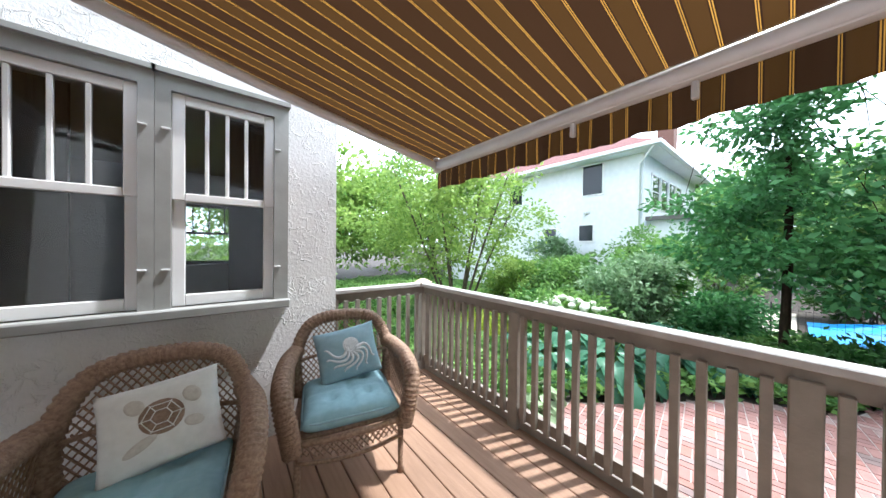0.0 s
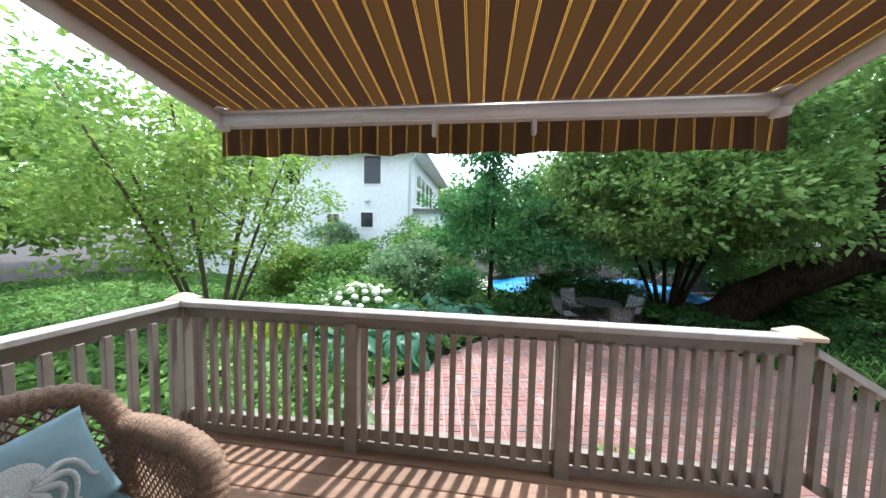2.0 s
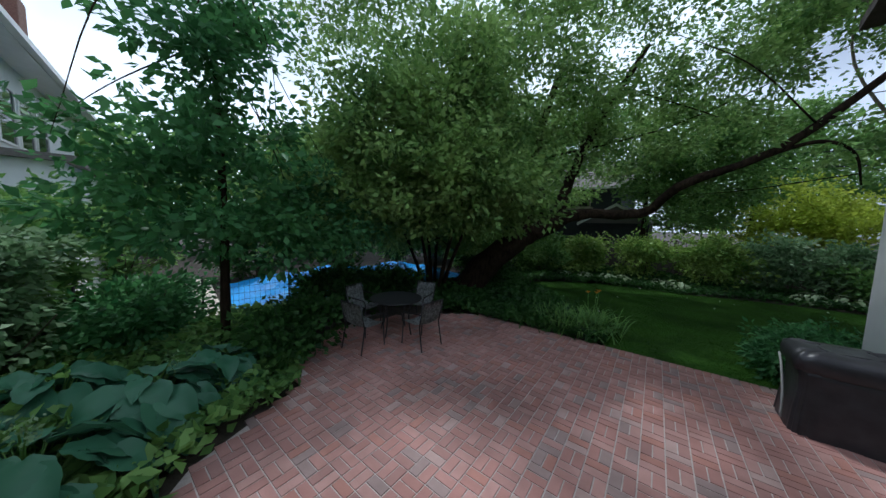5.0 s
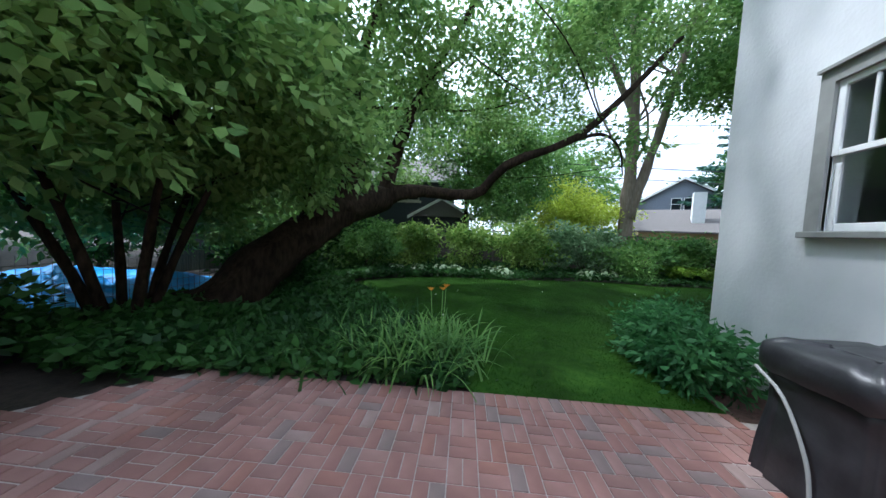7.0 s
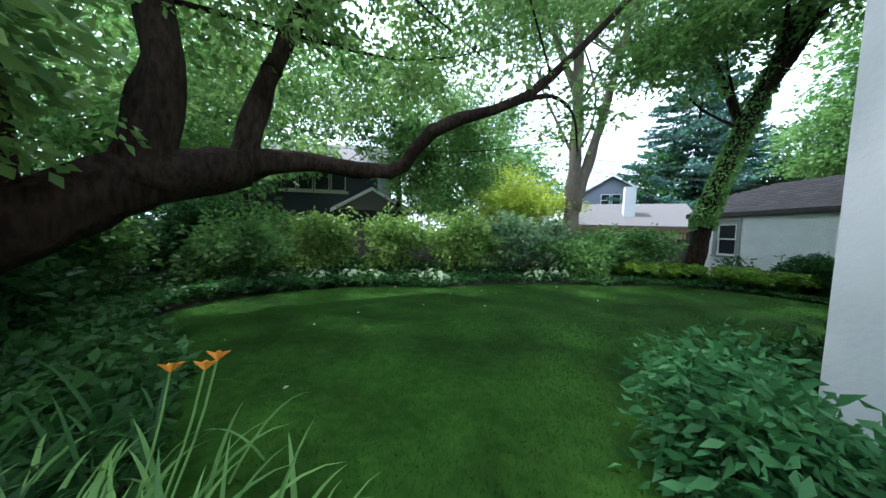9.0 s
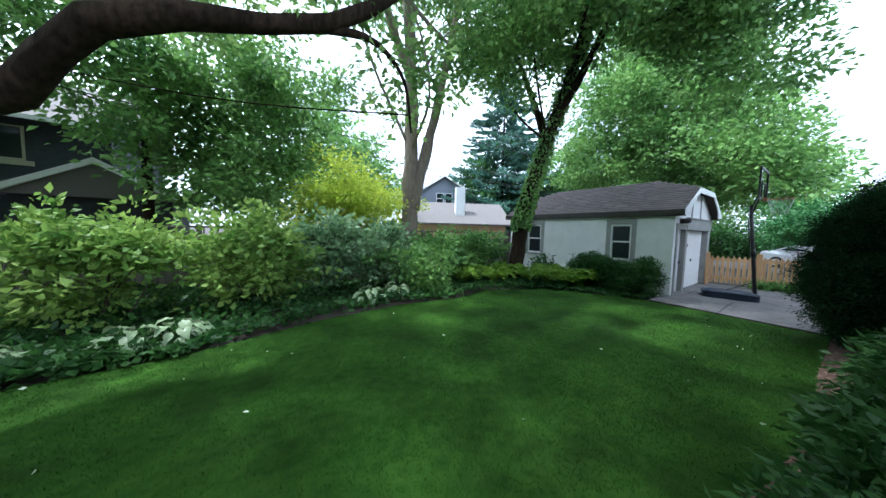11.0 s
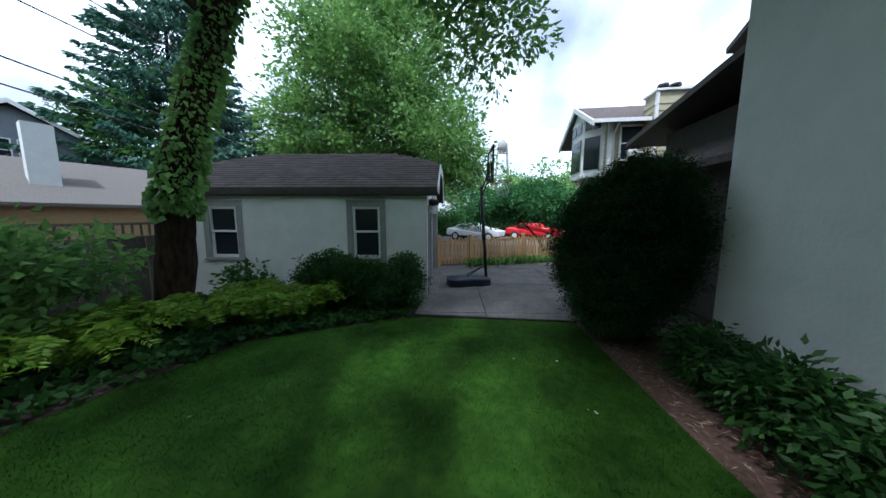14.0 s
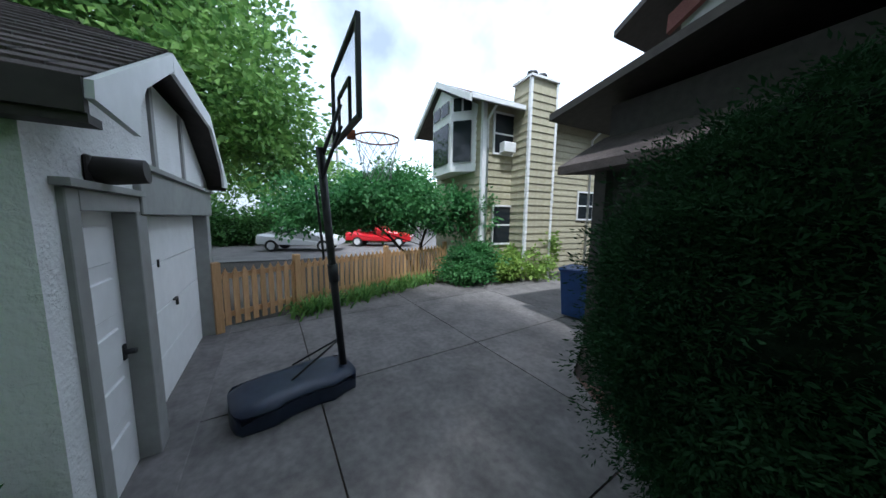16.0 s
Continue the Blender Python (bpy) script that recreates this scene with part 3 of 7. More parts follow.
def window(name, m, w, h, label, bars=3, frame_m=None, trim_m=None, trim=0.12, sill=True, meet=0.52, header=0.0, clips=False, parent=None, sides=None):
    """A double-hung window: origin at the bottom left outside corner of the opening, x along the wall, y into it."""
    fm, tm = frame_m or M_WHITE, trim_m or M_GREYTRIM
    gm = M_GLASS if parent else M_PANE
    tl, tr = sides if sides else (trim, trim)
    if parent:
        win = new(name)
        win.parent, win.matrix_basis = parent, m
    else:
        win = thing(name, label, "window", m, kind="structure")
    if trim:
        part("window_frame", boxes((-tl, -0.03, -0.0, 0, 0.02, h + trim), (w, -0.03, 0, w + tr, 0.02, h + trim), (0, -0.03, h, w, 0.02, h + trim)), tm, win)
        part("drip_cap", boxes((-tl - 0.01, -0.06, h + trim, w + tr + 0.01, 0.0, h + trim + 0.03)), tm, win)
    if sill:
        part("window_sill", boxes((-tl - 0.01, -0.08, -0.06, w + tr + 0.01, 0.1, 0.0), bev=0.008), tm, win)
    f = 0.06
    zm = h * meet
    part("upper_sash", boxes((0, 0.0, zm - 0.02, f, 0.045, h), (w - f, 0.0, zm - 0.02, w, 0.045, h), (f, 0.0, h - f, w - f, 0.045, h), (f, 0.0, zm - 0.025, w - f, 0.045, zm + 0.025),
                            *[(f + (w - 2 * f) * k / (bars + 1) - 0.011, 0.008, zm + 0.025, f + (w - 2 * f) * k / (bars + 1) + 0.011, 0.04, h - f) for k in range(1, bars + 1)], bev=0.004), fm, win)
    part("lower_sash", boxes((0, 0.03, 0, f, 0.075, zm), (w - f, 0.03, 0, w, 0.075, zm), (f, 0.03, 0, w - f, 0.075, f * 1.2), bev=0.004), fm, win)
    g = part("pane", boxes((f, 0.05, f, w - f, 0.056, zm)), gm, win)
    for k in range(bars + 1):
        a, b2 = f + (w - 2 * f) * k / (bars + 1), f + (w - 2 * f) * (k + 1) / (bars + 1)
        part("pane", boxes((a, 0.022, zm, b2, 0.028, h - f)), gm, win)
    if clips:
        for cx in (-0.02, w + 0.02):
            for cz in (h * 0.18, h * 0.82):
                part("storm_clip", boxes((cx - 0.02, -0.045, cz - 0.006, cx + 0.02, -0.03, cz + 0.006), bev=0.003), M_HOSE, win)
    return win


def on_wall(ob, s, z):
    return ob.matrix_world @ Matrix.Translation((s, 0, z))


window("window_1", on_wall(W_N, 0.77, 1.87), 0.63, 1.33, "white double-hung sash window with three upper muntins", clips=True, sides=(0.12, 0.069), trim=0.085)
window("window_2", on_wall(W_N, 1.54, 1.87), 0.54, 1.33, "narrow white sash window with three upper muntins", clips=True, sides=(0.069, 0.09), trim=0.085)
window("window_3", on_wall(W_E, 1.22, 1.74), 0.90, 1.32, "white sash window in grey trim on the stucco wall")
window("window_4", on_wall(W_S, 1.55, 1.92), 0.95, 1.22, "grey-framed sash window with upper muntins", frame_m=M_GREYTRIM)

# ---- deck ----
DZ = 0.85
deck_floor = tagged(mesh_ob("deck_floor", boxes((-1.4, -1.0, 0.62, 2.28, 3.24, 0.815)), M_RAIL), "stained wooden deck floor of long boards", "deck", kind="structure")


def post_mesh(h):
    return boxes((-0.045, -0.045, 0, 0.045, 0.045, h), bev=0.006)


def cap_mesh():
    b = boxes((-0.075, -0.075, 0, 0.075, 0.075, 0.03), bev=0.006)
    v = [b.verts.new(p) for p in ((-0.065, -0.065, 0.03), (0.065, -0.065, 0.03), (0.065, 0.065, 0.03), (-0.065, 0.065, 0.03))]
    t = [b.verts.new(p) for p in ((-0.02, -0.02, 0.062), (0.02, -0.02, 0.062), (0.02, 0.02, 0.062), (-0.02, 0.02, 0.062))]
    for i in range(4):
        b.faces.new((v[i], v[(i + 1) % 4], t[(i + 1) % 4], t[i]))
    b.faces.new(t)
    return b


RX, RY = 2.22, 3.17
railing = thing("deck_railing", "taupe painted wooden deck railing with square balusters", "railing")
posts = [(RX, RY, 1), (RX, 1.85, 0), (RX, 0.46, 0), (RX, -0.80, 1)]
for x, y, cap in posts:
    p = part("post", post_mesh(1.00 if cap else 0.93), M_RAIL, railing)
    p.location = (x, y, DZ - 0.02)
    if cap:
        c = part("post_cap", cap_mesh(), M_CAP, p, "pale cedar pyramid post cap")
        c.location = (0, 0, 1.00)
part("top_rail", boxes((RX - 0.075, -0.755, DZ + 0.96, RX + 0.03, RY - 0.05, DZ + 1.0), bev=0.006), M_RAILTOP, railing, "pale board of the top rail")
part("top_rail", boxes((1.15, RY - 0.06, DZ + 0.96, RX - 0.05, RY + 0.05, DZ + 1.0), bev=0.006), M_RAILTOP, railing, "pale board of the top rail")
part("upper_rail", boxes((RX - 0.02, -0.755, DZ + 0.87, RX + 0.02, RY - 0.05, DZ + 0.96)), M_RAIL, railing)
part("upper_rail", boxes((1.15, RY - 0.02, DZ + 0.87, RX - 0.05, RY + 0.02, DZ + 0.96)), M_RAIL, railing)
part("lower_rail", boxes((RX - 0.02, -0.755, DZ + 0.09, RX + 0.02, RY - 0.05, DZ + 0.17)), M_RAIL, railing)
part("lower_rail", boxes((1.15, RY - 0.02, DZ + 0.09, RX - 0.05, RY + 0.02, DZ + 0.17)), M_RAIL, railing)
part("kick_board", boxes((RX + 0.0, -0.755, DZ - 0.03, RX + 0.035, RY - 0.05, DZ + 0.06)), M_RAIL, railing)
part("post", post_mesh(0.93), M_RAIL, railing).location = (1.19, RY, DZ - 0.02)
bal = part("baluster", boxes((-0.019, -0.019, 0, 0.019, 0.019, 0.80), bev=0.003), M_RAIL, railing)
bal.location = (RX - 0.038, RY - 0.15, DZ + 0.09)


def again(ob, loc, parent=None):
    o = ob.copy()
    scene.collection.objects.link(o)
    if parent:
        o.parent = parent
    o.location = loc
    return o


bal_y = [y for a, b2 in ((RY, 1.85), (1.85, 0.46), (0.46, -0.80)) for y in np.linspace(a, b2, 15)[1:-1]]
for y in bal_y[1:]:
    again(bal, (RX - 0.038, y, DZ + 0.09))
for x in np.linspace(1.19, RX, 10)[1:-1]:
    again(bal, (x, RY - 0.038, DZ + 0.09))

# stairs down to the patio and their sloping rail
stairs = thing("deck_stairs", "wooden deck steps with sloping painted handrail", "stairs")
for k in range(4):
    z = DZ - 0.18 * (k + 1)
    part("tread", boxes((1.42, -1.0 - 0.27 * (k + 1), z - 0.04, RX - 0.05, -1.0 - 0.27 * k + 0.02, z), bev=0.006), M_DECK, stairs)
    part("riser", boxes((1.42, -1.0 - 0.27 * k - 0.02, z, RX - 0.05, -1.0 - 0.27 * k, z + 0.14)), M_RAIL, stairs)
part("stringer", hull([(x, y, z) for x in (RX - 0.04, RX) for y, z in ((-0.9, DZ - 0.02), (-0.9, DZ - 0.3), (-2.08, 0.0), (-1.9, 0.0), (-2.08, 0.2))]), M_RAIL, stairs)
NEWEL = (RX, -1.44)
nw = part("newel", post_mesh(1.44), M_RAIL, stairs)
nw.location = (*NEWEL, 0)
part("post_cap", cap_mesh(), M_CAP, nw, "pale cedar pyramid post cap").location = (0, 0, 1.44)
sl = lambda y: DZ + 0.97 + (y + 0.80) * 0.62
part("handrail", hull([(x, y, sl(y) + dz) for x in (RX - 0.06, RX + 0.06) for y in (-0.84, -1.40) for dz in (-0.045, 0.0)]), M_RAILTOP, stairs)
part("lower_rail", hull([(x, y, sl(y) - 0.80 + dz) for x in (RX - 0.02, RX + 0.02) for y in (-0.84, -1.40) for dz in (0.0, 0.08)]), M_RAIL, stairs)
for y in np.linspace(-0.80, -1.44, 7)[1:-1]:
    b = part("baluster", boxes((-0.019, -0.019, 0, 0.019, 0.019, 0.74)), M_RAIL, stairs)
    b.location = (RX - 0.03, y, sl(y) - 0.78)

# ---- awning ----
AX, AZ, AY0, AY1 = 1.91, 2.985, -0.40, 2.55
SLOPE = 0.215
awning = thing("awning", "brown and gold striped retractable awning with scalloped valance", "awning")
bm = bmesh.new()
nx, ny = 24, 50
gv = [[bm.verts.new((AX - 3.25 * i / nx, AY0 + (AY1 - AY0) * j / ny, AZ + 0.06 + SLOPE * 3.25 * i / nx - 0.05 * math.sin(math.pi * i / nx) + 0.004 * math.sin(j * 1.9))) for j in range(ny + 1)] for i in range(nx + 1)]
for i in range(nx):
    for j in range(ny):
        f = bm.faces.new((gv[i][j], gv[i + 1][j], gv[i + 1][j + 1], gv[i][j + 1]))
        f.smooth = True
part("canopy", bm, M_AWNING, awning)
bm = bmesh.new()
ny = 240
vz = [[bm.verts.new((AX + 0.045 + 0.014 * math.sin(j * 0.33) * r / 5 + 0.006 * math.sin(j * 0.9), AY0 + (AY1 - AY0) * j / ny, AZ + 0.035 - r / 5 * (0.215 + 0.006 * math.sin(j * 0.21)))) for j in range(ny + 1)] for r in range(6)]
for r in range(5):
    for j in range(ny):
        f = bm.faces.new((vz[r][j], vz[r][j + 1], vz[r + 1][j + 1], vz[r + 1][j]))
        f.smooth = True
part("valance", bm, M_AWNING, awning)
part("front_bar", tube(boxes((AX - 0.03, AY0 + 0.06, AZ - 0.03, AX + 0.04, AY1 - 0.03, AZ + 0.055), bev=0.012), [(AX - 0.02, AY0 + 0.06, AZ + 0.01), (AX - 0.02, AY1 - 0.03, AZ + 0.01)], 0.036), M_ALU, awning, "white aluminium front bar")
part("roller_case", boxes((-1.40, AY0 - 0.05, AZ + 0.70, -1.22, AY1 + 0.05, AZ + 0.90), bev=0.03), M_ALU, awning)
for y in (AY0 + 0.10, AY1 - 0.07):
    part("folding_arm", tube(bmesh.new(), [(AX - 0.02, y, AZ + 0.0), (0.3, y + (0.02 if y > 1 else -0.02), AZ + 0.30), (-1.3, y, AZ + 0.63)], 0.032), M_ALU, awning, "white aluminium arm")
    part("arm_joint", tube(bmesh.new(), [(AX - 0.02, y, AZ - 0.05), (AX - 0.02, y, AZ + 0.07)], 0.035), M_ALU, awning)
for y in (1.265, 0.755):
    part("bracket", boxes((AX + 0.0, y - 0.012, AZ - 0.10, AX + 0.03, y + 0.012, AZ + 0.03), bev=0.004), M_ALU, awning)

# ---- garage ----
GC = Vector((-6.9, -10.68, 0))
GA = math.atan2(-0.105, -0.994)  # along the door front, going west
G = Matrix.Translation(GC) @ Matrix.Rotation(GA, 4, "Z")  # x west along the front, y south along the side
GW, GL, GH = 4.15, 6.1, 2.42
garage = thing("garage", "detached white stucco garage with clipped-gable shingle roof", "garage", G)


def gwall(name, a, b, holes, z1=GH, thick=0.2):
    """Garage wall between local points, the outer face on that line, thickness to its right."""
    w = wall(name, a, b, -0.1, z1, holes, M_STUCCO_G, "")
    for k in ("label", "category", "kind"):
        if k in w:
            del w[k]
    m = w.matrix_world.copy()
    w.parent = garage
    w.matrix_basis = m
    return w


g_east = gwall("side_wall", (0, GL), (0, 0), [(GL - 1.72, GL - 1.08, 0.93, 2.13), (GL - 5.12, GL - 4.45, 0.93, 2.13)])
g_front = gwall("front_wall", (0.002, 0), (GW, 0), [(0.30, 1.02, -0.1, 2.0), (1.22, 3.72, -0.1, 1.98)])
g_west = gwall("side_wall", (GW, 0.2), (GW, GL), [])
g_back = gwall("back_wall", (GW - 0.2, GL), (0.2, GL), [])
for s0, w in ((GL - 1.72, 0.64), (GL - 5.12, 0.67)):
    window("window", g_east.matrix_basis @ Matrix.Translation((s0, 0, 0.93)), w, 1.20, "", bars=0, parent=garage, trim=0.13)


def gp(name, b, material, label=""):
    return part(name, b, material, garage, label)


# front: grey casings, panelled side door, overhead door
for c_ in ((0.18, -0.03, 0, 0.30, 0.02, 2.12), (1.02, -0.03, 0, 1.22, 0.19, 2.0), (3.72, -0.03, 0, 3.95, 0.19, 1.98), (0.30, -0.03, 2.0, 1.10, 0.02, 2.12)):
    gp("casing", boxes(c_, bev=0.006), M_GREYTRIM)
gp("drip_cap", boxes((0.14, -0.07, 2.12, 1.10, 0.0, 2.16)), M_GREYTRIM)
gp("door_header", boxes((1.10, -0.045, 1.98, 4.1, 0.19, 2.34), bev=0.008), M_GREYTRIM)
gp("header_cap", boxes((1.08, -0.085, 2.34, 4.12, 0.0, 2.38)), M_GREYTRIM)
sd = gp("side_door", boxes((0.30, 0.10, 0.02, 1.02, 0.145, 2.0)), M_WHITE, "white panelled wooden side door")
for k in range(5):
    part("door_panel", boxes((0.40, 0.088, 0.16 + 0.37 * k, 0.92, 0.105, 0.43 + 0.37 * k), bev=0.012), M_WHITE, sd)
part("door_knob", tube(boxes((0.93, 0.085, 0.90, 0.98, 0.1, 1.02), bev=0.005), [(0.955, 0.09, 0.96), (0.955, 0.03, 0.96)], 0.022), M_BLACK, sd)
od = gp("garage_door", boxes((1.22, 0.165, 0.02, 3.72, 0.18, 1.98)), M_WHITE, "white sectional overhead door")
for z_ in (0.02, 0.506, 0.996, 1.486):
    part("door_section", boxes((1.22, 0.14, z_, 3.72, 0.165, z_ + 0.484), bev=0.006), M_WHITE, od)
part("door_handle", boxes((2.40, 0.115, 0.98, 2.52, 0.14, 1.0), (2.50, 0.115, 0.90, 2.52, 0.14, 1.0)), M_BLACK, od)
part("door_lock", boxes((2.0, 0.125, 1.44, 2.02, 0.14, 1.52)), M_BLACK, od)
gp("door_sill", boxes((0.18, -0.22, -0.02, 4.1, 0.14, 0.03), bev=0.008), M_CONC)
lamp = gp("wall_lamp", tube(boxes((0.44, -0.03, 2.16, 0.60, 0.0, 2.32), bev=0.01), [(0.52, -0.02, 2.24), (0.52, -0.10, 2.24), (0.52, -0.24, 2.25)], [0.08, 0.08, 0.07], 14), M_DARKTRIM, "dark cylindrical wall lamp")
for x in (1.62, 2.62):
    gp("batten", boxes((x - 0.04, -0.025, 2.38, x + 0.04, 0.0, 3.15)), M_GREYTRIM)
# roof with clipped gables; ridge along y
RZ, EO, FO = 3.75, 0.12, 0.24
HZ = 3.29
xc = GW / 2
ez = 2.54
run = (HZ - ez) / (RZ - ez) * (xc + EO)
e0, e1 = -EO, GW + EO
y0, y1, r0, r1 = -FO, GL + FO, 1.25, GL - 1.25
P = {"a": (e0, y0, ez), "b": (e0 + run, y0, HZ), "c": (e1 - run, y0, HZ), "d": (e1, y0, ez), "r": (xc, r0, RZ),
     "A": (e0, y1, ez), "B": (e0 + run, y1, HZ), "C": (e1 - run, y1, HZ), "D": (e1, y1, ez), "R": (xc, r1, RZ)}
bm = bmesh.new()
top = {k: bm.verts.new(v) for k, v in P.items()}
low = {k: bm.verts.new((v[0], v[1], v[2] - 0.06)) for k, v in P.items()}
for q in ("abrRBA", "dDCRrc", "bcr", "CBR"):
    bm.faces.new([top[k] for k in q]), bm.faces.new([low[k] for k in q[::-1]])
rim = "abcdDCBA"
for k, l in zip(rim, rim[1:] + rim[0]):
    bm.faces.new((top[k], low[k], low[l], top[l]))
gp("roof", bm, M_DARKTRIM)
for ya_, yb_ in ((0.0, 0.2), (GL - 0.2, GL)):
    gp("gable", hull([(x, y, z) for y in (ya_, yb_) for x, z in ((0.02, GH), (GW - 0.02, GH), (0.02, GH + 0.10), (GW - 0.02, GH + 0.10), (e1 - run - 0.02, HZ - 0.11), (e0 + run + 0.02, HZ - 0.11))]), M_STUCCO_G)
for e_ in (e0, e1):
    gp("fascia", boxes((e_ - 0.02, y0, ez - 0.13, e_ + 0.02, y1, ez + 0.01)), M_DARKTRIM)
gp("soffit", boxes((e0, y0, ez - 0.17, 0.0, y1, ez - 0.13)), M_DARKTRIM)
bm = bmesh.new()
for sgn, o in ((1, e0), (-1, e1)):
    X = lambda u: o + sgn * u
    pl = [(X(-0.01), ez - 0.07), (X(0.48), ez - 0.11), (X(0.52), ez + 0.07), (X(0.66), ez + 0.22), (X(run - 0.02), HZ - 0.15), (X(run), HZ - 0.005), (X(0), ez + 0.01)]
    f0 = [bm.verts.new((x, y0 - 0.03, z)) for x, z in pl]
    f1 = [bm.verts.new((x, y0 + 0.0, z)) for x, z in pl]
    bm.faces.new(f0 if sgn > 0 else f0[::-1]), bm.faces.new(f1[::-1] if sgn > 0 else f1)
    for i in range(7):
        j = (i + 1) % 7
        bm.faces.new((f0[i], f1[i], f1[j], f0[j]))
box(bm, e0 + run, y0 - 0.03, HZ - 0.16, e1 - run, y0, HZ)
bmesh.ops.recalc_face_normals(bm, faces=bm.faces[:])
gp("bargeboard", bm, M_WHITE, "white painted curved bargeboard")

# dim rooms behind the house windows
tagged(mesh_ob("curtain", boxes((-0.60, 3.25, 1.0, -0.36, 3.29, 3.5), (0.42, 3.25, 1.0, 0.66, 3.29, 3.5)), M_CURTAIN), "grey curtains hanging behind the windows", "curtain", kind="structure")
W_NN = wall("wall_room_north", (1.13 - WT - 0.002, 8.25), (-4.35, 8.25), -0.1, 8.2, [(0.20, 1.35, 1.85, 3.1)], M_STUCCO, "plain stucco wall at the back of the room")
window("window_5", on_wall(W_NN, 0.20, 1.85), 1.15, 1.25, "dark-framed sash window across the room", frame_m=M_DARKTRIM)

# ---- neighbours' houses ----


def gable_roof(b, x0, x1, y0, y1, ez, rz, axis="y", th=0.12):
    """A simple pitched roof slab, ridge along the axis."""
    if axis == "y":
        xm = (x0 + x1) / 2
        q = [(x0, ez), (xm, rz), (x1, ez)]
        P0 = [[b.verts.new((x, y, z - t)) for x, z in q] for y in (y0, y1) for t in (0, th)]
    else:
        ym = (y0 + y1) / 2
        q = [(y0, ez), (ym, rz), (y1, ez)]
        P0 = [[b.verts.new((x, y, z - t)) for y, z in q] for x in (x0, x1) for t in (0, th)]
    a, a2, c, c2 = P0
    for i in (0, 1):
        b.faces.new((a[i], a[i + 1], c[i + 1], c[i])), b.faces.new((a2[i], c2[i], c2[i + 1], a2[i + 1]))
        b.faces.new((a[i], a2[i], a2[i + 1], a[i + 1])), b.faces.new((c[i], c[i + 1], c2[i + 1], c2[i]))
    b.faces.new((a[0], c[0], c2[0], a2[0])), b.faces.new((a[2], a2[2], c2[2], c[2]))
    bmesh.ops.recalc_face_normals(b, faces=b.faces[:])
    return b


def small_window(parent, m, w, h, fm, cross=False, name="window"):
    win = new(name)
    win.parent, win.matrix_basis = parent, m
    f = 0.06
    fr = boxes((-f, -0.04, -f, 0, 0.03, h + f), (w, -0.04, -f, w + f, 0.03, h + f), (0, -0.04, h, w, 0.03, h + f), (0, -0.04, -f, w, 0.03, 0))
    if cross:
        box(fr, 0, -0.02, h * 0.5 - 0.025, w, 0.02, h * 0.5 + 0.025)
    part("window_frame", fr, fm, win)
    part("pane", boxes((0, -0.01, 0, w, 0.0, h)), M_GLASS, win)
    return win


TOW = Matrix.Rotation(radians(-90), 4, "Z")  # a face looking west
# white house with a red hip roof, beyond the garden
nh = thing("white_house", "white two-storey house with red-brown hip roof", "house")
HX, HY0, HY1, HE = 13.2, 4.14, 16.5, 6.1
part("wall", boxes((HX, HY0, 0, HX + 9, HY1, HE)), M_NWHITE, nh)
part("roof", hull([(HX - 0.6, HY0 - 0.6, HE), (HX + 9.6, HY0 - 0.6, HE), (HX - 0.6, HY1 + 0.6, HE), (HX + 9.6, HY1 + 0.6, HE), (HX - 0.6, HY0 - 0.6, HE + 0.12), (HX - 0.6, HY1 + 0.6, HE + 0.12), (HX + 9.6, HY0 - 0.6, HE + 0.12), (HX + 9.6, HY1 + 0.6, HE + 0.12), (HX + 4.5, HY0 + 4.0, HE + 3.1), (HX + 4.5, HY1 - 4.0, HE + 3.1)]), M_REDROOF, nh)
part("gutter", boxes((HX - 0.72, HY0 - 0.72, HE - 0.02, HX - 0.58, HY1 + 0.7, HE + 0.12), (HX - 0.58, HY0 - 0.72, HE - 0.02, HX + 9.7, HY0 - 0.58, HE + 0.12)), M_WHITE, nh)
part("soffit", boxes((HX - 0.58, HY0 - 0.58, HE - 0.05, HX + 9.6, HY1 + 0.6, HE - 0.005)), M_WHITE, nh)
part("downspout", tube(bmesh.new(), [(HX - 0.6, HY0 - 0.5, HE), (HX - 0.07, HY0 + 0.1, HE - 0.5), (HX - 0.07, HY0 + 0.1, 0.1)], 0.045), M_WHITE, nh)
small_window(nh, Matrix.Translation((HX, 6.46, 4.66)) @ TOW, 0.83, 1.30, M_WHITE)
small_window(nh, Matrix.Translation((HX, 8.32, 2.5)) @ TOW, 0.60, 0.7, M_WHITE)
small_window(nh, Matrix.Translation((HX, 6.60, 2.6)) @ TOW, 0.60, 0.7, M_WHITE)
small_window(nh, Matrix.Translation((HX, 10.6, 4.62)) @ TOW, 0.86, 1.10, M_WHITE)
for k in range(4):
    small_window(nh, Matrix.Translation((HX + 1.0 + 1.25 * k, HY0, 4.0)), 0.95, 1.35, M_WHITE, True)
part("porch", boxes((HX + 0.5, HY0 - 1.2, 0, HX + 6, HY0, 3.4)), M_NWHITE, nh)
part("porch_roof", boxes((HX + 0.3, HY0 - 1.4, 3.4, HX + 6.2, HY0, 3.55)), M_GREYROOF, nh)
part("chimney", boxes((HX + 5.2, HY0 + 0.2, HE, HX + 5.9, HY0 + 0.9, HE + 2.6), bev=0.02), M_CHIM, nh, "brown brick chimney")
part("vent", tube(boxes((HX - 0.06, 6.15, 3.8, HX, 6.4, 3.9)), [(HX - 0.05, 6.27, 3.85), (HX - 0.25, 6.27, 3.8)], 0.05), M_HOSE, nh)

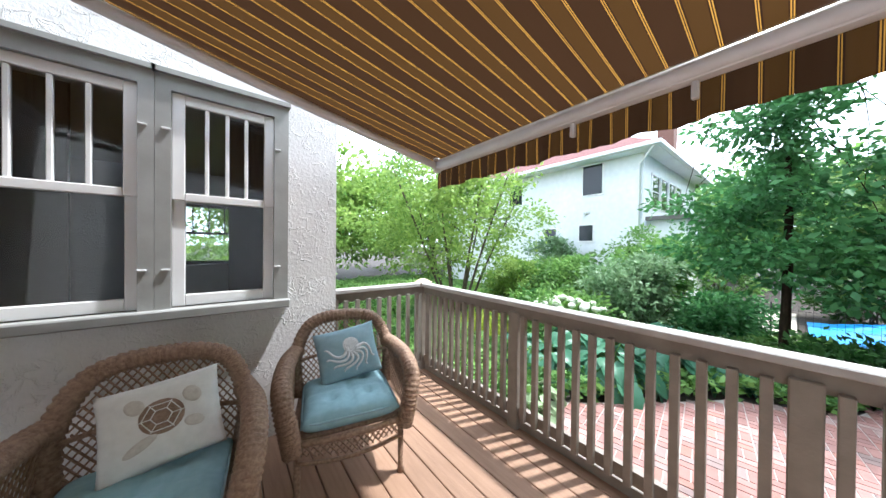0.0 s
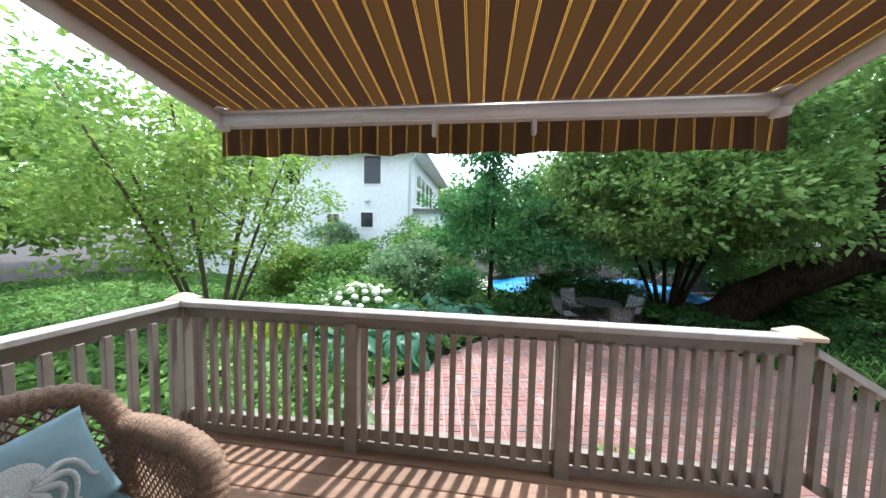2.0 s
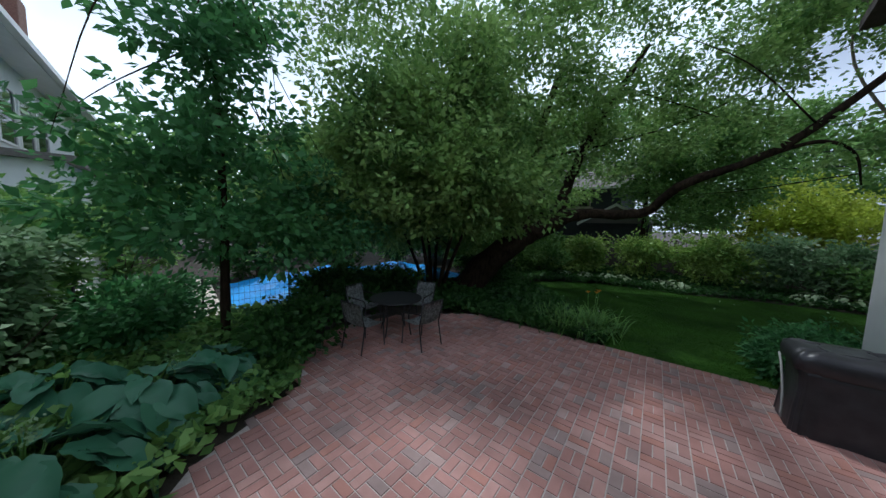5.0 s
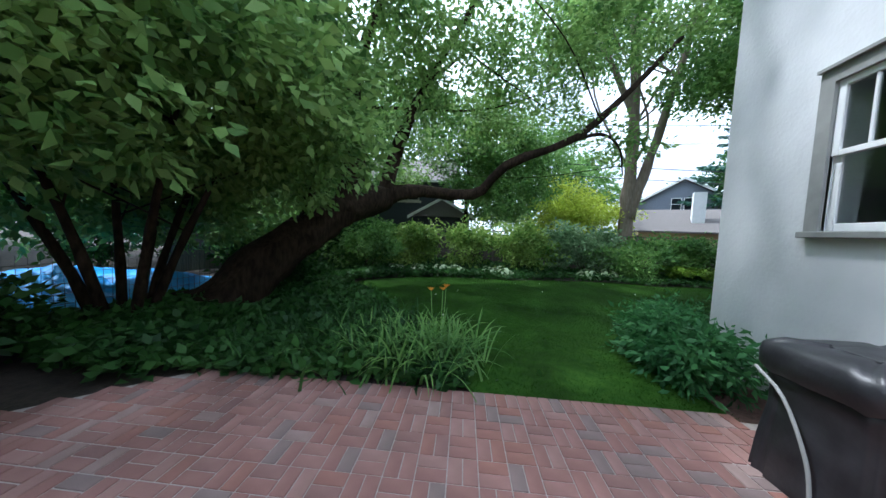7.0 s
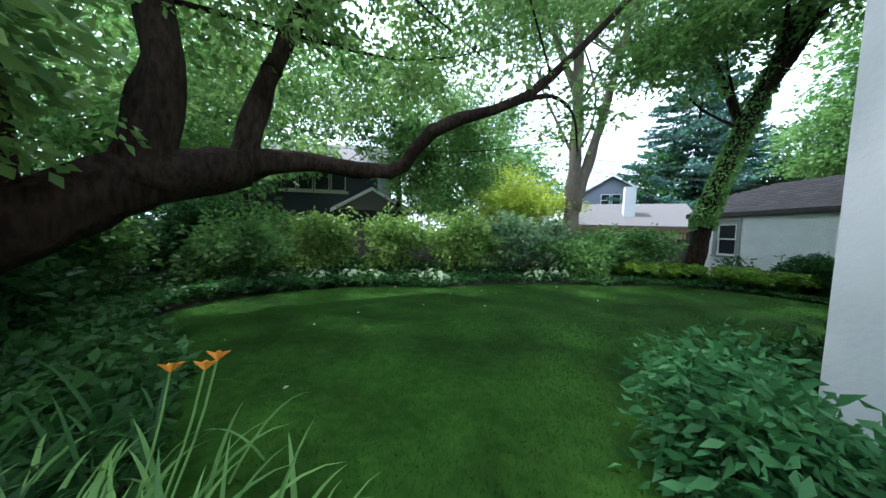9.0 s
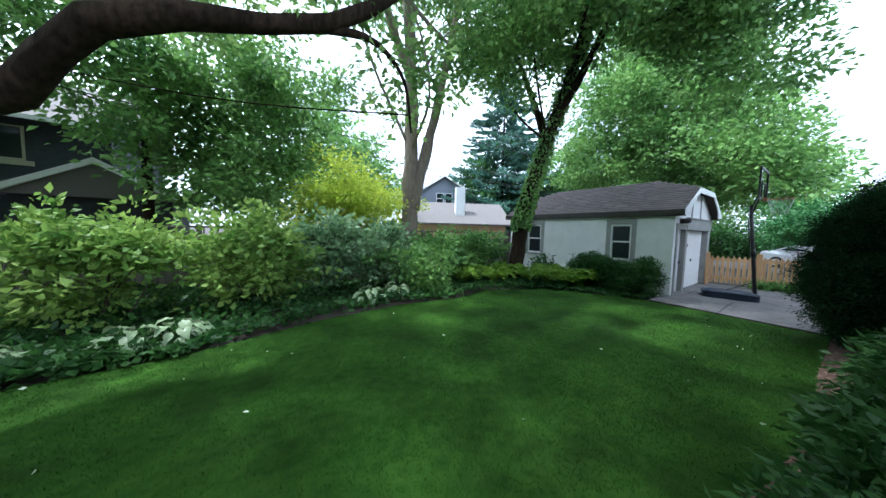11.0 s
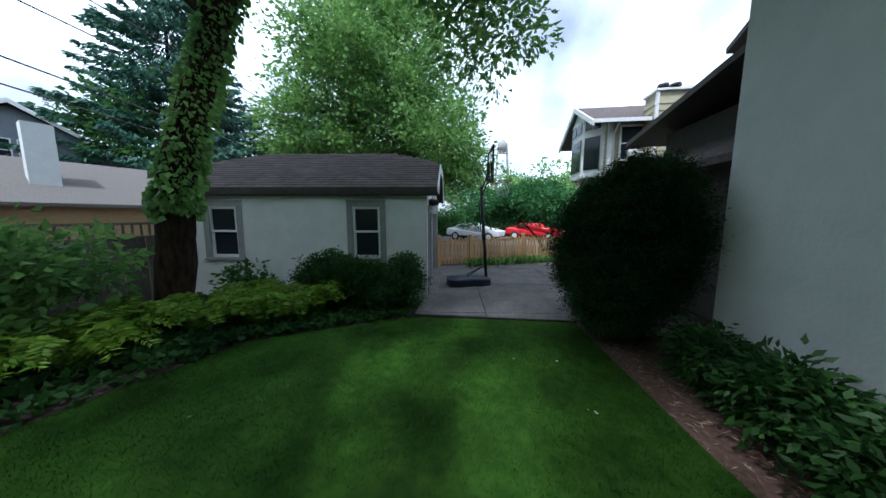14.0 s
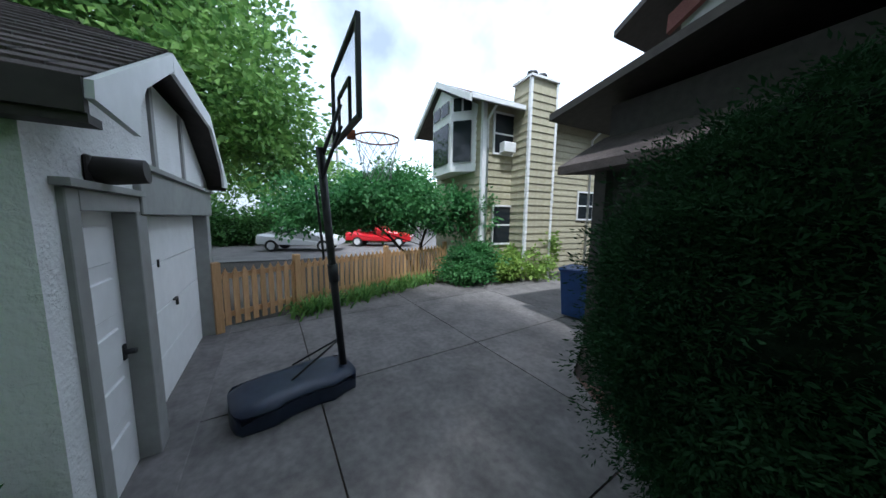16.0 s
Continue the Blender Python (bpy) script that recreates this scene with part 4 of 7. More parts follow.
# tan sided house with bay and chimney, across the driveway
th_ = thing("tan_house", "olive tan lap-sided house with white bay window and chimney", "house")
TX, TY, TE = -12.5, -4.6, 5.6
part("wall", hull([(x, y, z) for y in (TY, 12.0) for x, z in ((TX, 0), (TX, TE), (TX - 3.4, 0), (TX - 3.4, TE), (TX - 1.7, TE + 0.92))]), M_TAN, th_)
part("roof", gable_roof(bmesh.new(), TX - 3.93, TX + 0.53, TY - 0.80, 12.4, TE - 0.16, TE + 1.06), M_SHINGLE, th_)
part("bargeboard", gable_roof(bmesh.new(), TX - 3.95, TX + 0.55, TY - 0.85, TY - 0.77, TE - 0.15, TE + 1.08, th=0.20), M_WHITE, th_, "white rake board")
part("gutter", boxes((TX + 0.48, TY - 0.8, TE - 0.26, TX + 0.60, 12.4, TE - 0.13)), M_WHITE, th_)
for y in (TY + 0.12, TY + 5.0):
    part("downspout", tube(bmesh.new(), [(TX + 0.52, y, TE - 0.22), (TX + 0.06, y, TE - 0.55), (TX + 0.06, y, 0.1)], 0.045), M_WHITE, th_)
part("corner_board", boxes((TX - 0.08, TY - 0.045, 0, TX + 0.045, TY + 0.10, TE)), M_WHITE, th_)
CY0, CY1, CZ = -3.44, -2.36, 6.25
chim = part("chimney", boxes((TX, CY0, 0, TX + 0.75, CY1, CZ), bev=0.01), M_TAN, th_, "tan clapboard chimney with white corner boards")
for x, y in ((TX + 0.70, CY0 - 0.035), (TX + 0.70, CY1 - 0.05)):
    part("corner_board", boxes((x, y, 0, x + 0.09, y + 0.09, CZ)), M_WHITE, chim)
part("chimney_cap", boxes((TX - 0.05, CY0 - 0.06, CZ, TX + 0.83, CY1 + 0.06, CZ + 0.07)), M_WHITE, chim)
for y in (CY0 + 0.36, CY0 + 0.76):
    part("flue", tube(bmesh.new(), [(TX + 0.38, y, CZ + 0.05), (TX + 0.38, y, CZ + 0.26)], 0.13, 12), M_BLACK, chim)
    part("flue_cap", tube(bmesh.new(), [(TX + 0.38, y, CZ + 0.26), (TX + 0.38, y, CZ + 0.36)], [0.19, 0.16], 12), M_BLACK, chim)
bay = part("bay_window", hull([(x, y, z) for x, y, h in ((TX - 0.35, TY, 5.62), (TX - 0.95, TY - 0.65, 5.95), (TX - 2.4, TY - 0.65, 5.95), (TX - 3.0, TY, 5.62), (TX - 1.7, TY, 6.40), (TX - 1.7, TY - 0.65, 6.40)) for z in (3.55, h)]), M_WHITE, th_, "white bay window with tall panes")
for m, w in ((Matrix.Translation((TX - 2.33, TY - 0.66, 0)), 1.3), (Matrix.Translation((TX - 0.92, TY - 0.64, 0)) @ Matrix.Rotation(math.atan2(0.65, 0.6), 4, "Z"), 0.72)):
    part("pane", boxes((0.06, -0.03, 3.85, w - 0.06, -0.01, 5.15), (0.06, -0.03, 5.45, w * 0.45, -0.01, 5.85), (w * 0.55, -0.03, 5.45, w - 0.06, -0.01, 5.85)), M_GLASS, bay).matrix_basis = m
TOE = Matrix.Rotation(radians(90), 4, "Z")
small_window(th_, Matrix.Translation((TX + 0.03, -4.2, 4.1)) @ TOE, 0.82, 1.2, M_WHITE, True)
part("air_conditioner", boxes((TX + 0.03, -4.0, 4.1, TX + 0.32, -3.55, 4.42), bev=0.02), M_WHITE, th_, "white window air conditioner")
small_window(th_, Matrix.Translation((TX + 0.03, TY + 0.45, 1.2)) @ TOE, 0.75, 1.2, M_WHITE, True)
small_window(th_, Matrix.Translation((TX + 0.03, -0.15, 2.05)) @ TOE, 0.85, 1.0, M_WHITE, True)
small_window(th_, Matrix.Translation((TX + 0.03, TY + 7.4, 4.0)) @ TOE, 0.9, 1.3, M_WHITE, True)


def lap_siding(p0, p1, z0, z1, parent, pitch=0.225):
    """Overlapping clapboards on a wall line, the outside to the right of p0 to p1; each board leans out at its foot."""
    L = math.hypot(p1[0] - p0[0], p1[1] - p0[1])
    turn = Matrix.Translation((*p0, 0)) @ Matrix.Rotation(math.atan2(p1[1] - p0[1], p1[0] - p0[0]), 4, "Z")
    me = None
    for k in range(int((z1 - z0) / pitch)):
        m = turn @ Matrix.Translation((0, 0, z0 + k * pitch))
        if me is None:
            first = part("clapboard", hull([(x, y, z) for x in (0, L) for y, z in ((0.0, 0), (-0.034, 0), (-0.034, 0.012), (-0.006, pitch + 0.01), (0.0, pitch + 0.01))]), M_TAN, parent)
            me, first.matrix_basis = first.data, m
        else:
            o = new("clapboard", me)
            o.parent, o.matrix_basis = parent, m


lap_siding((TX, TY + 0.1), (TX, 11.9), 0.2, TE - 0.05, th_)
lap_siding((TX - 3.4, TY), (TX - 0.08, TY), 0.2, TE - 0.05, th_)
lap_siding((TX + 0.75, CY0 + 0.055), (TX + 0.75, CY1 - 0.05), 0.2, CZ - 0.05, chim)
lap_siding((TX, CY0), (TX + 0.70, CY0), 0.2, CZ - 0.05, chim)

# blue grey house far beyond the garage, with an ochre outbuilding in front
bh = thing("blue_house", "blue-grey gabled house with white trim", "house")
bc = Matrix.Translation((-13.5, -36.0, 0)) @ Matrix.Rotation(radians(-25), 4, "Z")
bh.matrix_world = bc
part("wall", hull([(x, y, z) for y in (0, -9.0) for x, z in ((-4.2, 0), (-4.2, 5.6), (4.2, 0), (4.2, 5.6), (0, 8.1))]), M_BLUEGREY, bh)
part("roof", gable_roof(bmesh.new(), -4.9, 4.9, -9.5, 0.5, 5.3, 8.35), M_CHIM, bh)
part("bargeboard", gable_roof(bmesh.new(), -4.95, 4.95, 0.48, 0.56, 5.3, 8.38, th=0.25), M_WHITE, bh)
for x in (-0.9, 0.15):
    w_ = small_window(bh, Matrix.Translation((x + 0.75, 0.0, 5.0)) @ Matrix.Rotation(math.pi, 4, "Z"), 0.75, 1.2, M_WHITE, True)
ob_ = thing("ochre_outbuilding", "low ochre outbuilding with pale roof and chimney", "outbuilding")
ob_.matrix_world = Matrix.Translation((-9.2, -24.5, 0)) @ Matrix.Rotation(radians(-20), 4, "Z")
part("wall", hull([(x, y, z) for x in (-3.0, 4.0) for y, z in ((0, 0), (0, 2.5), (-5, 0), (-5, 2.5), (-2.5, 4.0))]), M_YELLOWBRICK, ob_)
part("roof", gable_roof(bmesh.new(), -3.4, 4.4, -5.5, 0.5, 2.35, 4.15, axis="x"), M_GREYROOF, ob_)
part("chimney", boxes((0.2, -1.2, 3.0, 0.9, -0.6, 5.2)), M_NWHITE, ob_)
small_window(ob_, Matrix.Translation((-3.0, -1.0, 1.3)) @ TOW, 0.8, 0.9, M_WHITE, True)

# dark house behind the hedge
dh = thing("dark_blue_house", "dark blue two-storey house behind the hedge", "house")
dh.matrix_world = Matrix.Translation((13.0, -24.0, 0)) @ Matrix.Rotation(radians(6), 4, "Z")
part("wall", hull([(x, y, z) for x in (-3.6, 9) for y, z in ((0, 0), (0, 5.8), (-9, 0), (-9, 5.8), (-4.5, 8.2))]), M_NAVY, dh)
part("roof", gable_roof(bmesh.new(), -4.3, 9.7, -9.8, 0.8, 5.65, 8.6, axis="x"), M_GREYROOF, dh)
part("gutter", boxes((-4.3, 0.74, 5.5, 9.7, 0.86, 5.65)), M_WHITE, dh)
part("porch", boxes((-5.6, -3.0, 0, -1.4, 1.2, 2.9)), M_NAVY, dh)
part("porch_roof", hull([(x, y, z) for y in (-3.4, 1.6) for x, z in ((-6.1, 2.75), (-6.1, 2.95), (-3.6, 4.1), (-1.0, 2.95), (-1.0, 2.75))]), M_GREYROOF, dh)
part("bargeboard", gable_roof(bmesh.new(), -6.2, -0.9, 1.58, 1.70, 2.75, 4.25, th=0.22), M_WHITE, dh)
for k in range(4):
    small_window(dh, Matrix.Translation((2.9 - 1.12 * k, 0.04, 4.15)) @ Matrix.Rotation(math.pi, 4, "Z"), 0.9, 1.15, M_CREAM)
part("window_apron", boxes((-1.6, 0.0, 3.9, 3.1, 0.07, 4.08)), M_CREAM, dh)

# ---- own house, west end: porch gables seen over the yew ----
ph = thing("porch_gable", "dark brown overhanging porch roofs of the house", "porch roof")
part("wall", boxes((-8.0, -5.2, 0, -4.62, 2.0, 3.8)), M_DARKTRIM, ph)
# stucco gable in trim grey: its shade is put into the colour
part("gable_wall", hull([(x, y, z) for y in (-2.6, 2.0) for x, z in ((-8.4, 3.8), (-4.62, 3.8), (-8.4, 6.3), (-4.62, 8.3))]), M_GREYTRIM, ph)
part("rake_board", hull([(x, y, z) for y in (-2.72, -2.60) for x, z in ((-8.6, 5.9), (-8.6, 6.25), (-4.62, 8.0), (-4.62, 8.4))]), M_REDROOF, ph, "dark red-brown rake board")
part("lower_roof", hull([(x, y, z + d) for d in (0, 0.12) for x, y, z in ((-8.8, -5.7, 3.72), (-8.8, 2.0, 3.72), (-4.62, -5.7, 4.45), (-4.62, 2.0, 4.45))]), M_DARKTRIM, ph)
part("pent_roof", hull([(-8.5, -5.75, 2.75), (-5.0, -5.75, 2.75), (-8.5, -5.75, 2.88), (-5.0, -5.75, 2.88), (-8.1, -5.15, 3.35), (-5.0, -5.15, 3.35), (-8.1, -5.15, 2.75), (-5.0, -5.15, 2.75)]), M_SHINGLE, ph)
part("upper_roof", hull([(x, y, z + d) for d in (0, 0.14) for x, y, z in ((-9.5, -3.1, 6.2), (-9.5, 2.5, 6.2), (-4.62, -3.1, 8.8), (-4.62, 2.5, 8.8))]), M_DARKTRIM, ph)
small_window(ph, Matrix.Translation((-6.9, -2.62, 4.9)), 1.2, 1.2, M_DARKTRIM, True)
part("porch_post", boxes((-8.0, -5.5, 0, -7.8, -5.3, 2.8), bev=0.01), M_DARKTRIM, ph)

# ---- fences ----
fence = thing("board_fence", "weathered grey board fence behind the shrubs", "fence")
fb = part("fence_board", boxes((-0.066, -0.012, 0, 0.066, 0.012, 1.45), bev=0.003), M_FENCEOLD, fence)
FY = -16.6
xs = np.arange(-6.0, 14.0, 0.14)
fb.location = (xs[0], FY, 0)
for i, x in enumerate(xs[1:]):
    o = again(fb, (x, FY + 0.01 * math.sin(i * 2.1), 0.01 * math.sin(i * 1.3)))
part("fence_rail", boxes((-6.1, FY - 0.06, 1.45, 14.1, FY + 0.06, 1.49), (-6.1, FY - 0.04, 1.72, 14.1, FY + 0.04, 1.77)), M_FENCEOLD, fence)
for x in np.arange(-6.0, 14.0, 2.2):
    part("fence_post", boxes((x - 0.05, FY - 0.07, 0, x + 0.05, FY + 0.05, 1.82)), M_FENCEOLD, fence)
sp = part("spindle", boxes((-0.015, -0.015, 1.49, 0.015, 0.015, 1.72)), M_FENCEOLD, fence)
sp.location = (-5.9, FY, 0)
for x in np.arange(-5.75, 14.0, 0.15):
    again(sp, (x, FY, 0))
side_f = thing("garden_fence", "dark weathered board fence along the garden side", "fence")
sb = part("fence_board", boxes((-0.012, -0.066, 0, 0.012, 0.066, 1.5)), M_FENCEOLD, side_f)
sb.location = (14.0, -16.5, 0)
for y in np.arange(-16.36, -8.0, 0.14):
    again(sb, (14.0, y, 0))

picket = thing("picket_fence", "new cedar picket fence by the driveway", "fence")
pts_f = [(-10.65, -11.0), (-11.35, -9.85), (-12.5, -7.7), (-13.3, -5.5)]
pk = None
for (x0, y0_), (x1, y1_) in zip(pts_f, pts_f[1:]):
    L = math.hypot(x1 - x0, y1_ - y0_)
    a = math.atan2(y1_ - y0_, x1 - x0)
    M = Matrix.Translation((x0, y0_, 0)) @ Matrix.Rotation(a, 4, "Z")
    p = part("fence_post", boxes((-0.06, -0.06, 0, 0.06, 0.06, 1.22), bev=0.01), M_CEDAR, picket)
    p.matrix_basis = M
    for z in (0.25, 0.92):
        r = part("fence_rail", boxes((0.06, 0.02, z, L, 0.055, z + 0.09)), M_CEDAR, picket)
        r.matrix_basis = M
    n = int(L / 0.135)
    for k in range(n):
        if pk is None:
            b = boxes((-0.042, -0.012, 0.12, 0.042, 0.012, 0.98), (-0.025, -0.012, 0.98, 0.025, 0.012, 1.02))
            v = [b.verts.new(q) for q in ((-0.04, -0.012, 1.02), (0.04, -0.012, 1.02), (0.04, 0.012, 1.02), (-0.04, 0.012, 1.02), (0, -0.012, 1.11), (0, 0.012, 1.11))]
            for q in ((0, 1, 4), (3, 5, 2), (1, 2, 5, 4), (0, 4, 5, 3), (0, 3, 2, 1)):
                b.faces.new([v[i] for i in q])
            pk = part("picket", b, M_CEDAR, picket)
            o = pk
        else:
            o = again(pk, (0, 0, 0))
        o.matrix_basis = M @ Matrix.Translation((0.06 + (k + 0.5) * (L - 0.06) / n, 0, 0))
part("fence_post", boxes((-13.36, -5.56, 0, -13.24, -5.44, 1.22), bev=0.01), M_CEDAR, picket)

# ---- trees ----


def tree(name, label, base, trunks, blobs, leaf, clumps, per, spread, size, bark=None, category="tree", gap=0.0, wide=0.55, droop=0.3, flat=0.6, inner=0.45, limbs=0, crown="crown"):
    """A tree: tapered trunks along control lines, limbs into the crown, and a crown of many leaves in clumps."""
    t = thing(name, label, category, Matrix.Translation(base))
    B = np.array(base)
    bk = bark or M_BARK
    for i, (ctrl, r0, r1) in enumerate(trunks):
        n = 18
        pts = [p - B for p in curve_pts(ctrl, n)]
        rad = [r0 + (r1 - r0) * (k / n) ** 0.8 for k in range(n + 1)]
        rad[0] *= 1.25
        part("trunk" if i == 0 else "limb", tube(bmesh.new(), pts, rad, 10, rough=0.35), bk, t)
    for k in range(limbs):
        ctrl, r0, r1 = trunks[k % len(trunks)]
        cp = curve_pts(ctrl, 18)
        s = cp[9 + (k * 5) % 9]
        bc, br = blobs[k % len(blobs)]
        u = rng.normal(size=3)
        e = np.array(bc) + u / np.linalg.norm(u) * np.array(br) * 0.75
        m = (s + e) / 2 + rng.normal(size=3) * 0.15 * np.linalg.norm(e - s) * 0.5
        rr = max(r1 * 0.4, 0.015)
        part("limb", tube(bmesh.new(), [p - B for p in curve_pts([s, m, e], 10)], list(np.linspace(rr, rr * 0.2, 11)), 6, rough=0.2), bk, t)
    c, d = cloud(blobs, clumps, per, spread, flat=flat, droop=droop, gap=gap, inner=inner)
    keep = c[:, 2] > 0.05
    leaf_mesh(crown, c[keep] - B, d[keep], size, leaf, t, wide=wide)
    return t


# old leaning tree with a long low limb over the lawn
big = tree("leaning_maple", "old leaning tree with dark bark and a long low limb", (9.5, -5.9, 0),
     [([(9.5, -5.9, -0.1), (9.2, -6.9, 0.9), (8.6, -8.3, 1.9), (8.0, -9.8, 2.55)], 0.55, 0.36),
      ([(8.0, -9.8, 2.55), (7.2, -10.5, 2.85), (6.2, -11.1, 2.82), (5.32, -11.47, 2.98), (4.4, -11.06, 3.82), (2.49, -11.37, 4.61), (0.9, -11.88, 6.2), (-0.8, -12.8, 8.2)], 0.25, 0.07),
      ([(8.5, -8.5, 2.0), (8.3, -8.7, 3.6), (8.6, -9.0, 5.5), (8.2, -9.6, 8.0)], 0.34, 0.12),
      ([(8.0, -9.8, 2.5), (7.7, -10.1, 4.2), (6.9, -10.4, 6.2), (5.6, -10.6, 8.5)], 0.26, 0.08),
      ([(7.6, -10.1, 4.4), (7.4, -11.3, 6.4), (6.2, -13.0, 8.6)], 0.15, 0.05),
      ([(2.6, -11.35, 4.55), (1.7, -11.6, 4.8), (1.1, -11.8, 4.45), (0.9, -11.9, 3.6)], 0.07, 0.02)],
     # the last blob is unseen canopy, added overhead to darken the lawn
     [((8.6, -8.2, 7.6), (3.4, 3.2, 2.6)), ((5.0, -10.8, 8.4), (3.4, 3.0, 1.9)), ((0.2, -13.0, 8.6), (2.8, 2.2, 1.7)), ((3.2, -11.4, 5.4), (1.5, 1.0, 0.6)), ((7.6, -9.7, 5.8), (1.6, 1.5, 1.5)), ((9.0, -13.2, 4.5), (1.8, 1.4, 1.0)), ((11.2, -13.4, 4.7), (1.8, 1.6, 1.4)), ((4.4, -14.0, 6.2), (2.6, 1.4, 1.4)), ((8.4, -8.6, 4.8), (1.5, 1.5, 1.2)), ((6.2, -12.0, 5.4), (1.9, 1.6, 1.2)), ((10.4, -10.5, 6.0), (2.6, 2.4, 2.4)), ((1.0, -12.2, 4.6), (0.8, 0.8, 0.7)), ((9.5, -6.5, 10.5), (3.6, 3.8, 2.6)), ((6.0, -9.0, 11.0), (3.6, 3.4, 2.2)), ((11.5, -3.0, 8.6), (2.6, 2.6, 2.6)), ((12.5, -8.0, 7.5), (2.6, 3.0, 3.2)), ((6.6, -11.2, 7.0), (2.2, 1.8, 1.5)), ((3.6, -11.8, 7.2), (2.0, 1.6, 1.2)), ((2.2, -9.2, 10.8), (3.4, 2.6, 1.1))],
     L_MAPLE, 3900, 24, 0.19, 0.155, limbs=6, inner=0.25, gap=0.8)
# round leafy multi-stemmed tree over the table
ctr = (9.9, -5.0)
tree("multistem_tree", "bushy multi-stemmed tree with bright green leaves", (ctr[0], ctr[1], 0),
     [([(ctr[0] + dx * 0.3, ctr[1] + dy * 0.3, -0.1), (ctr[0] + dx, ctr[1] + dy, 1.4), (ctr[0] + dx * 2.3, ctr[1] + dy * 2.3, 3.6)], 0.08, 0.03) for dx, dy in ((-0.5, -0.5), (0.1, -0.7), (0.5, -0.2), (0.6, 0.5), (-0.2, 0.6), (-0.7, 0.1), (0.9, -0.9))],
     [((9.3, -4.4, 4.1), (2.8, 2.9, 2.1)), ((9.0, -4.9, 6.0), (2.3, 2.5, 1.5)), ((8.6, -5.8, 3.2), (2.1, 2.1, 1.3)), ((10.4, -1.8, 3.0), (1.7, 1.7, 1.5)), ((10.2, -3.0, 5.0), (1.8, 1.8, 1.5)), ((10.4, -3.6, 3.0), (1.8, 1.7, 1.3)), ((10.6, -6.4, 3.4), (2.0, 1.8, 1.5)), ((8.3, -3.6, 3.0), (1.3, 1.3, 1.0)), ((11.3, -7.0, 2.2), (1.6, 1.6, 1.1)), ((11.8, -4.6, 2.4), (1.6, 1.8, 1.2))],
     L_MAPLE, 4300, 22, 0.17, 0.15, limbs=14, inner=0.25, gap=0.7)
# slim pointed tree
tree("slender_tree", "slender pointed young tree with dark green leaves", (8.95, 0.6, 0),
     [([(8.95, 0.6, -0.1), (9.0, 0.55, 2.5), (8.95, 0.6, 5.0), (8.9, 0.6, 7.4)], 0.085, 0.02)],
     [((8.95, 0.6, 2.3), (1.6, 1.5, 0.9)), ((9.1, 0.5, 3.6), (1.25, 1.1, 0.9)), ((8.6, 0.9, 4.6), (0.85, 0.8, 0.8)), ((9.15, 0.35, 5.6), (0.7, 0.65, 0.9)), ((8.75, 0.75, 6.7), (0.45, 0.5, 0.8)), ((8.95, 0.55, 7.6), (0.2, 0.2, 0.5)), ((9.4, -1.1, 2.5), (1.4, 1.3, 0.9)), ((8.4, 1.6, 3.1), (0.8, 0.8, 0.6))],
     L_BLUEGREEN, 720, 20, 0.13, 0.14, limbs=20, inner=0.15, gap=0.6)
# airy lime shrub-tree by the rail
tree("lime_multistem_tree", "airy multi-stemmed tree with yellow-green leaves", (6.4, 7.4, 0),
     [([(6.4 + dx * 0.25, 7.4 + dy * 0.25, -0.1), (6.4 + dx, 7.4 + dy, 2.0), (6.4 + dx * 2.1, 7.4 + dy * 2.1, 4.6)], 0.05, 0.02) for dx, dy in ((-0.8, -0.5), (-0.3, -0.9), (0.4, -0.7), (0.8, 0.1), (0.2, 0.6), (-0.6, 0.5), (-1.1, 0.1), (1.1, -0.5))],
     [((6.2, 7.2, 4.2), (2.7, 2.4, 1.9)), ((4.9, 6.2, 3.6), (1.5, 1.3, 1.2)), ((7.9, 6.6, 3.2), (1.6, 1.4, 1.2)), ((6.4, 7.4, 2.2), (2.4, 2.0, 0.9)), ((5.0, 8.6, 3.0), (1.8, 1.6, 1.5))],
     L_LIME, 1050, 18, 0.15, 0.12, bark=M_TWIG, limbs=18, gap=0.65, inner=0.3)
# twin-trunked tall tree beyond the fence
tree("twin_trunk_tree", "tall twin-trunked tree with pale grey bark", (-1.15, -16.9, 0),
     [([(-1.15, -16.9, -0.1), (-1.15, -16.9, 3.0), (-1.2, -17, 7.0), (-1, -17.4, 14.0)], 0.38, 0.17),
      ([(-1.25, -16.9, 2.6), (-1.9, -16.7, 5.5), (-2.7, -16.5, 9.5), (-3.4, -16.4, 13.5)], 0.25, 0.10),
      ([(-1.2, -17.1, 7.5), (0.2, -16.7, 10.0), (1.6, -16.5, 12.0)], 0.17, 0.05)],
     [((-1.8, -17.3, 13.5), (4.6, 4.2, 3.2)), ((1.8, -15.9, 11.2), (3.0, 2.8, 2.2)), ((-4.6, -16.3, 11.5), (2.6, 2.6, 2.4)), ((-2.8, -16.2, 8.2), (1.0, 1.0, 0.8))],
     L_MID, 1250, 22, 0.26, 0.20, bark=M_BARKL, limbs=16, inner=0.3, gap=0.7)
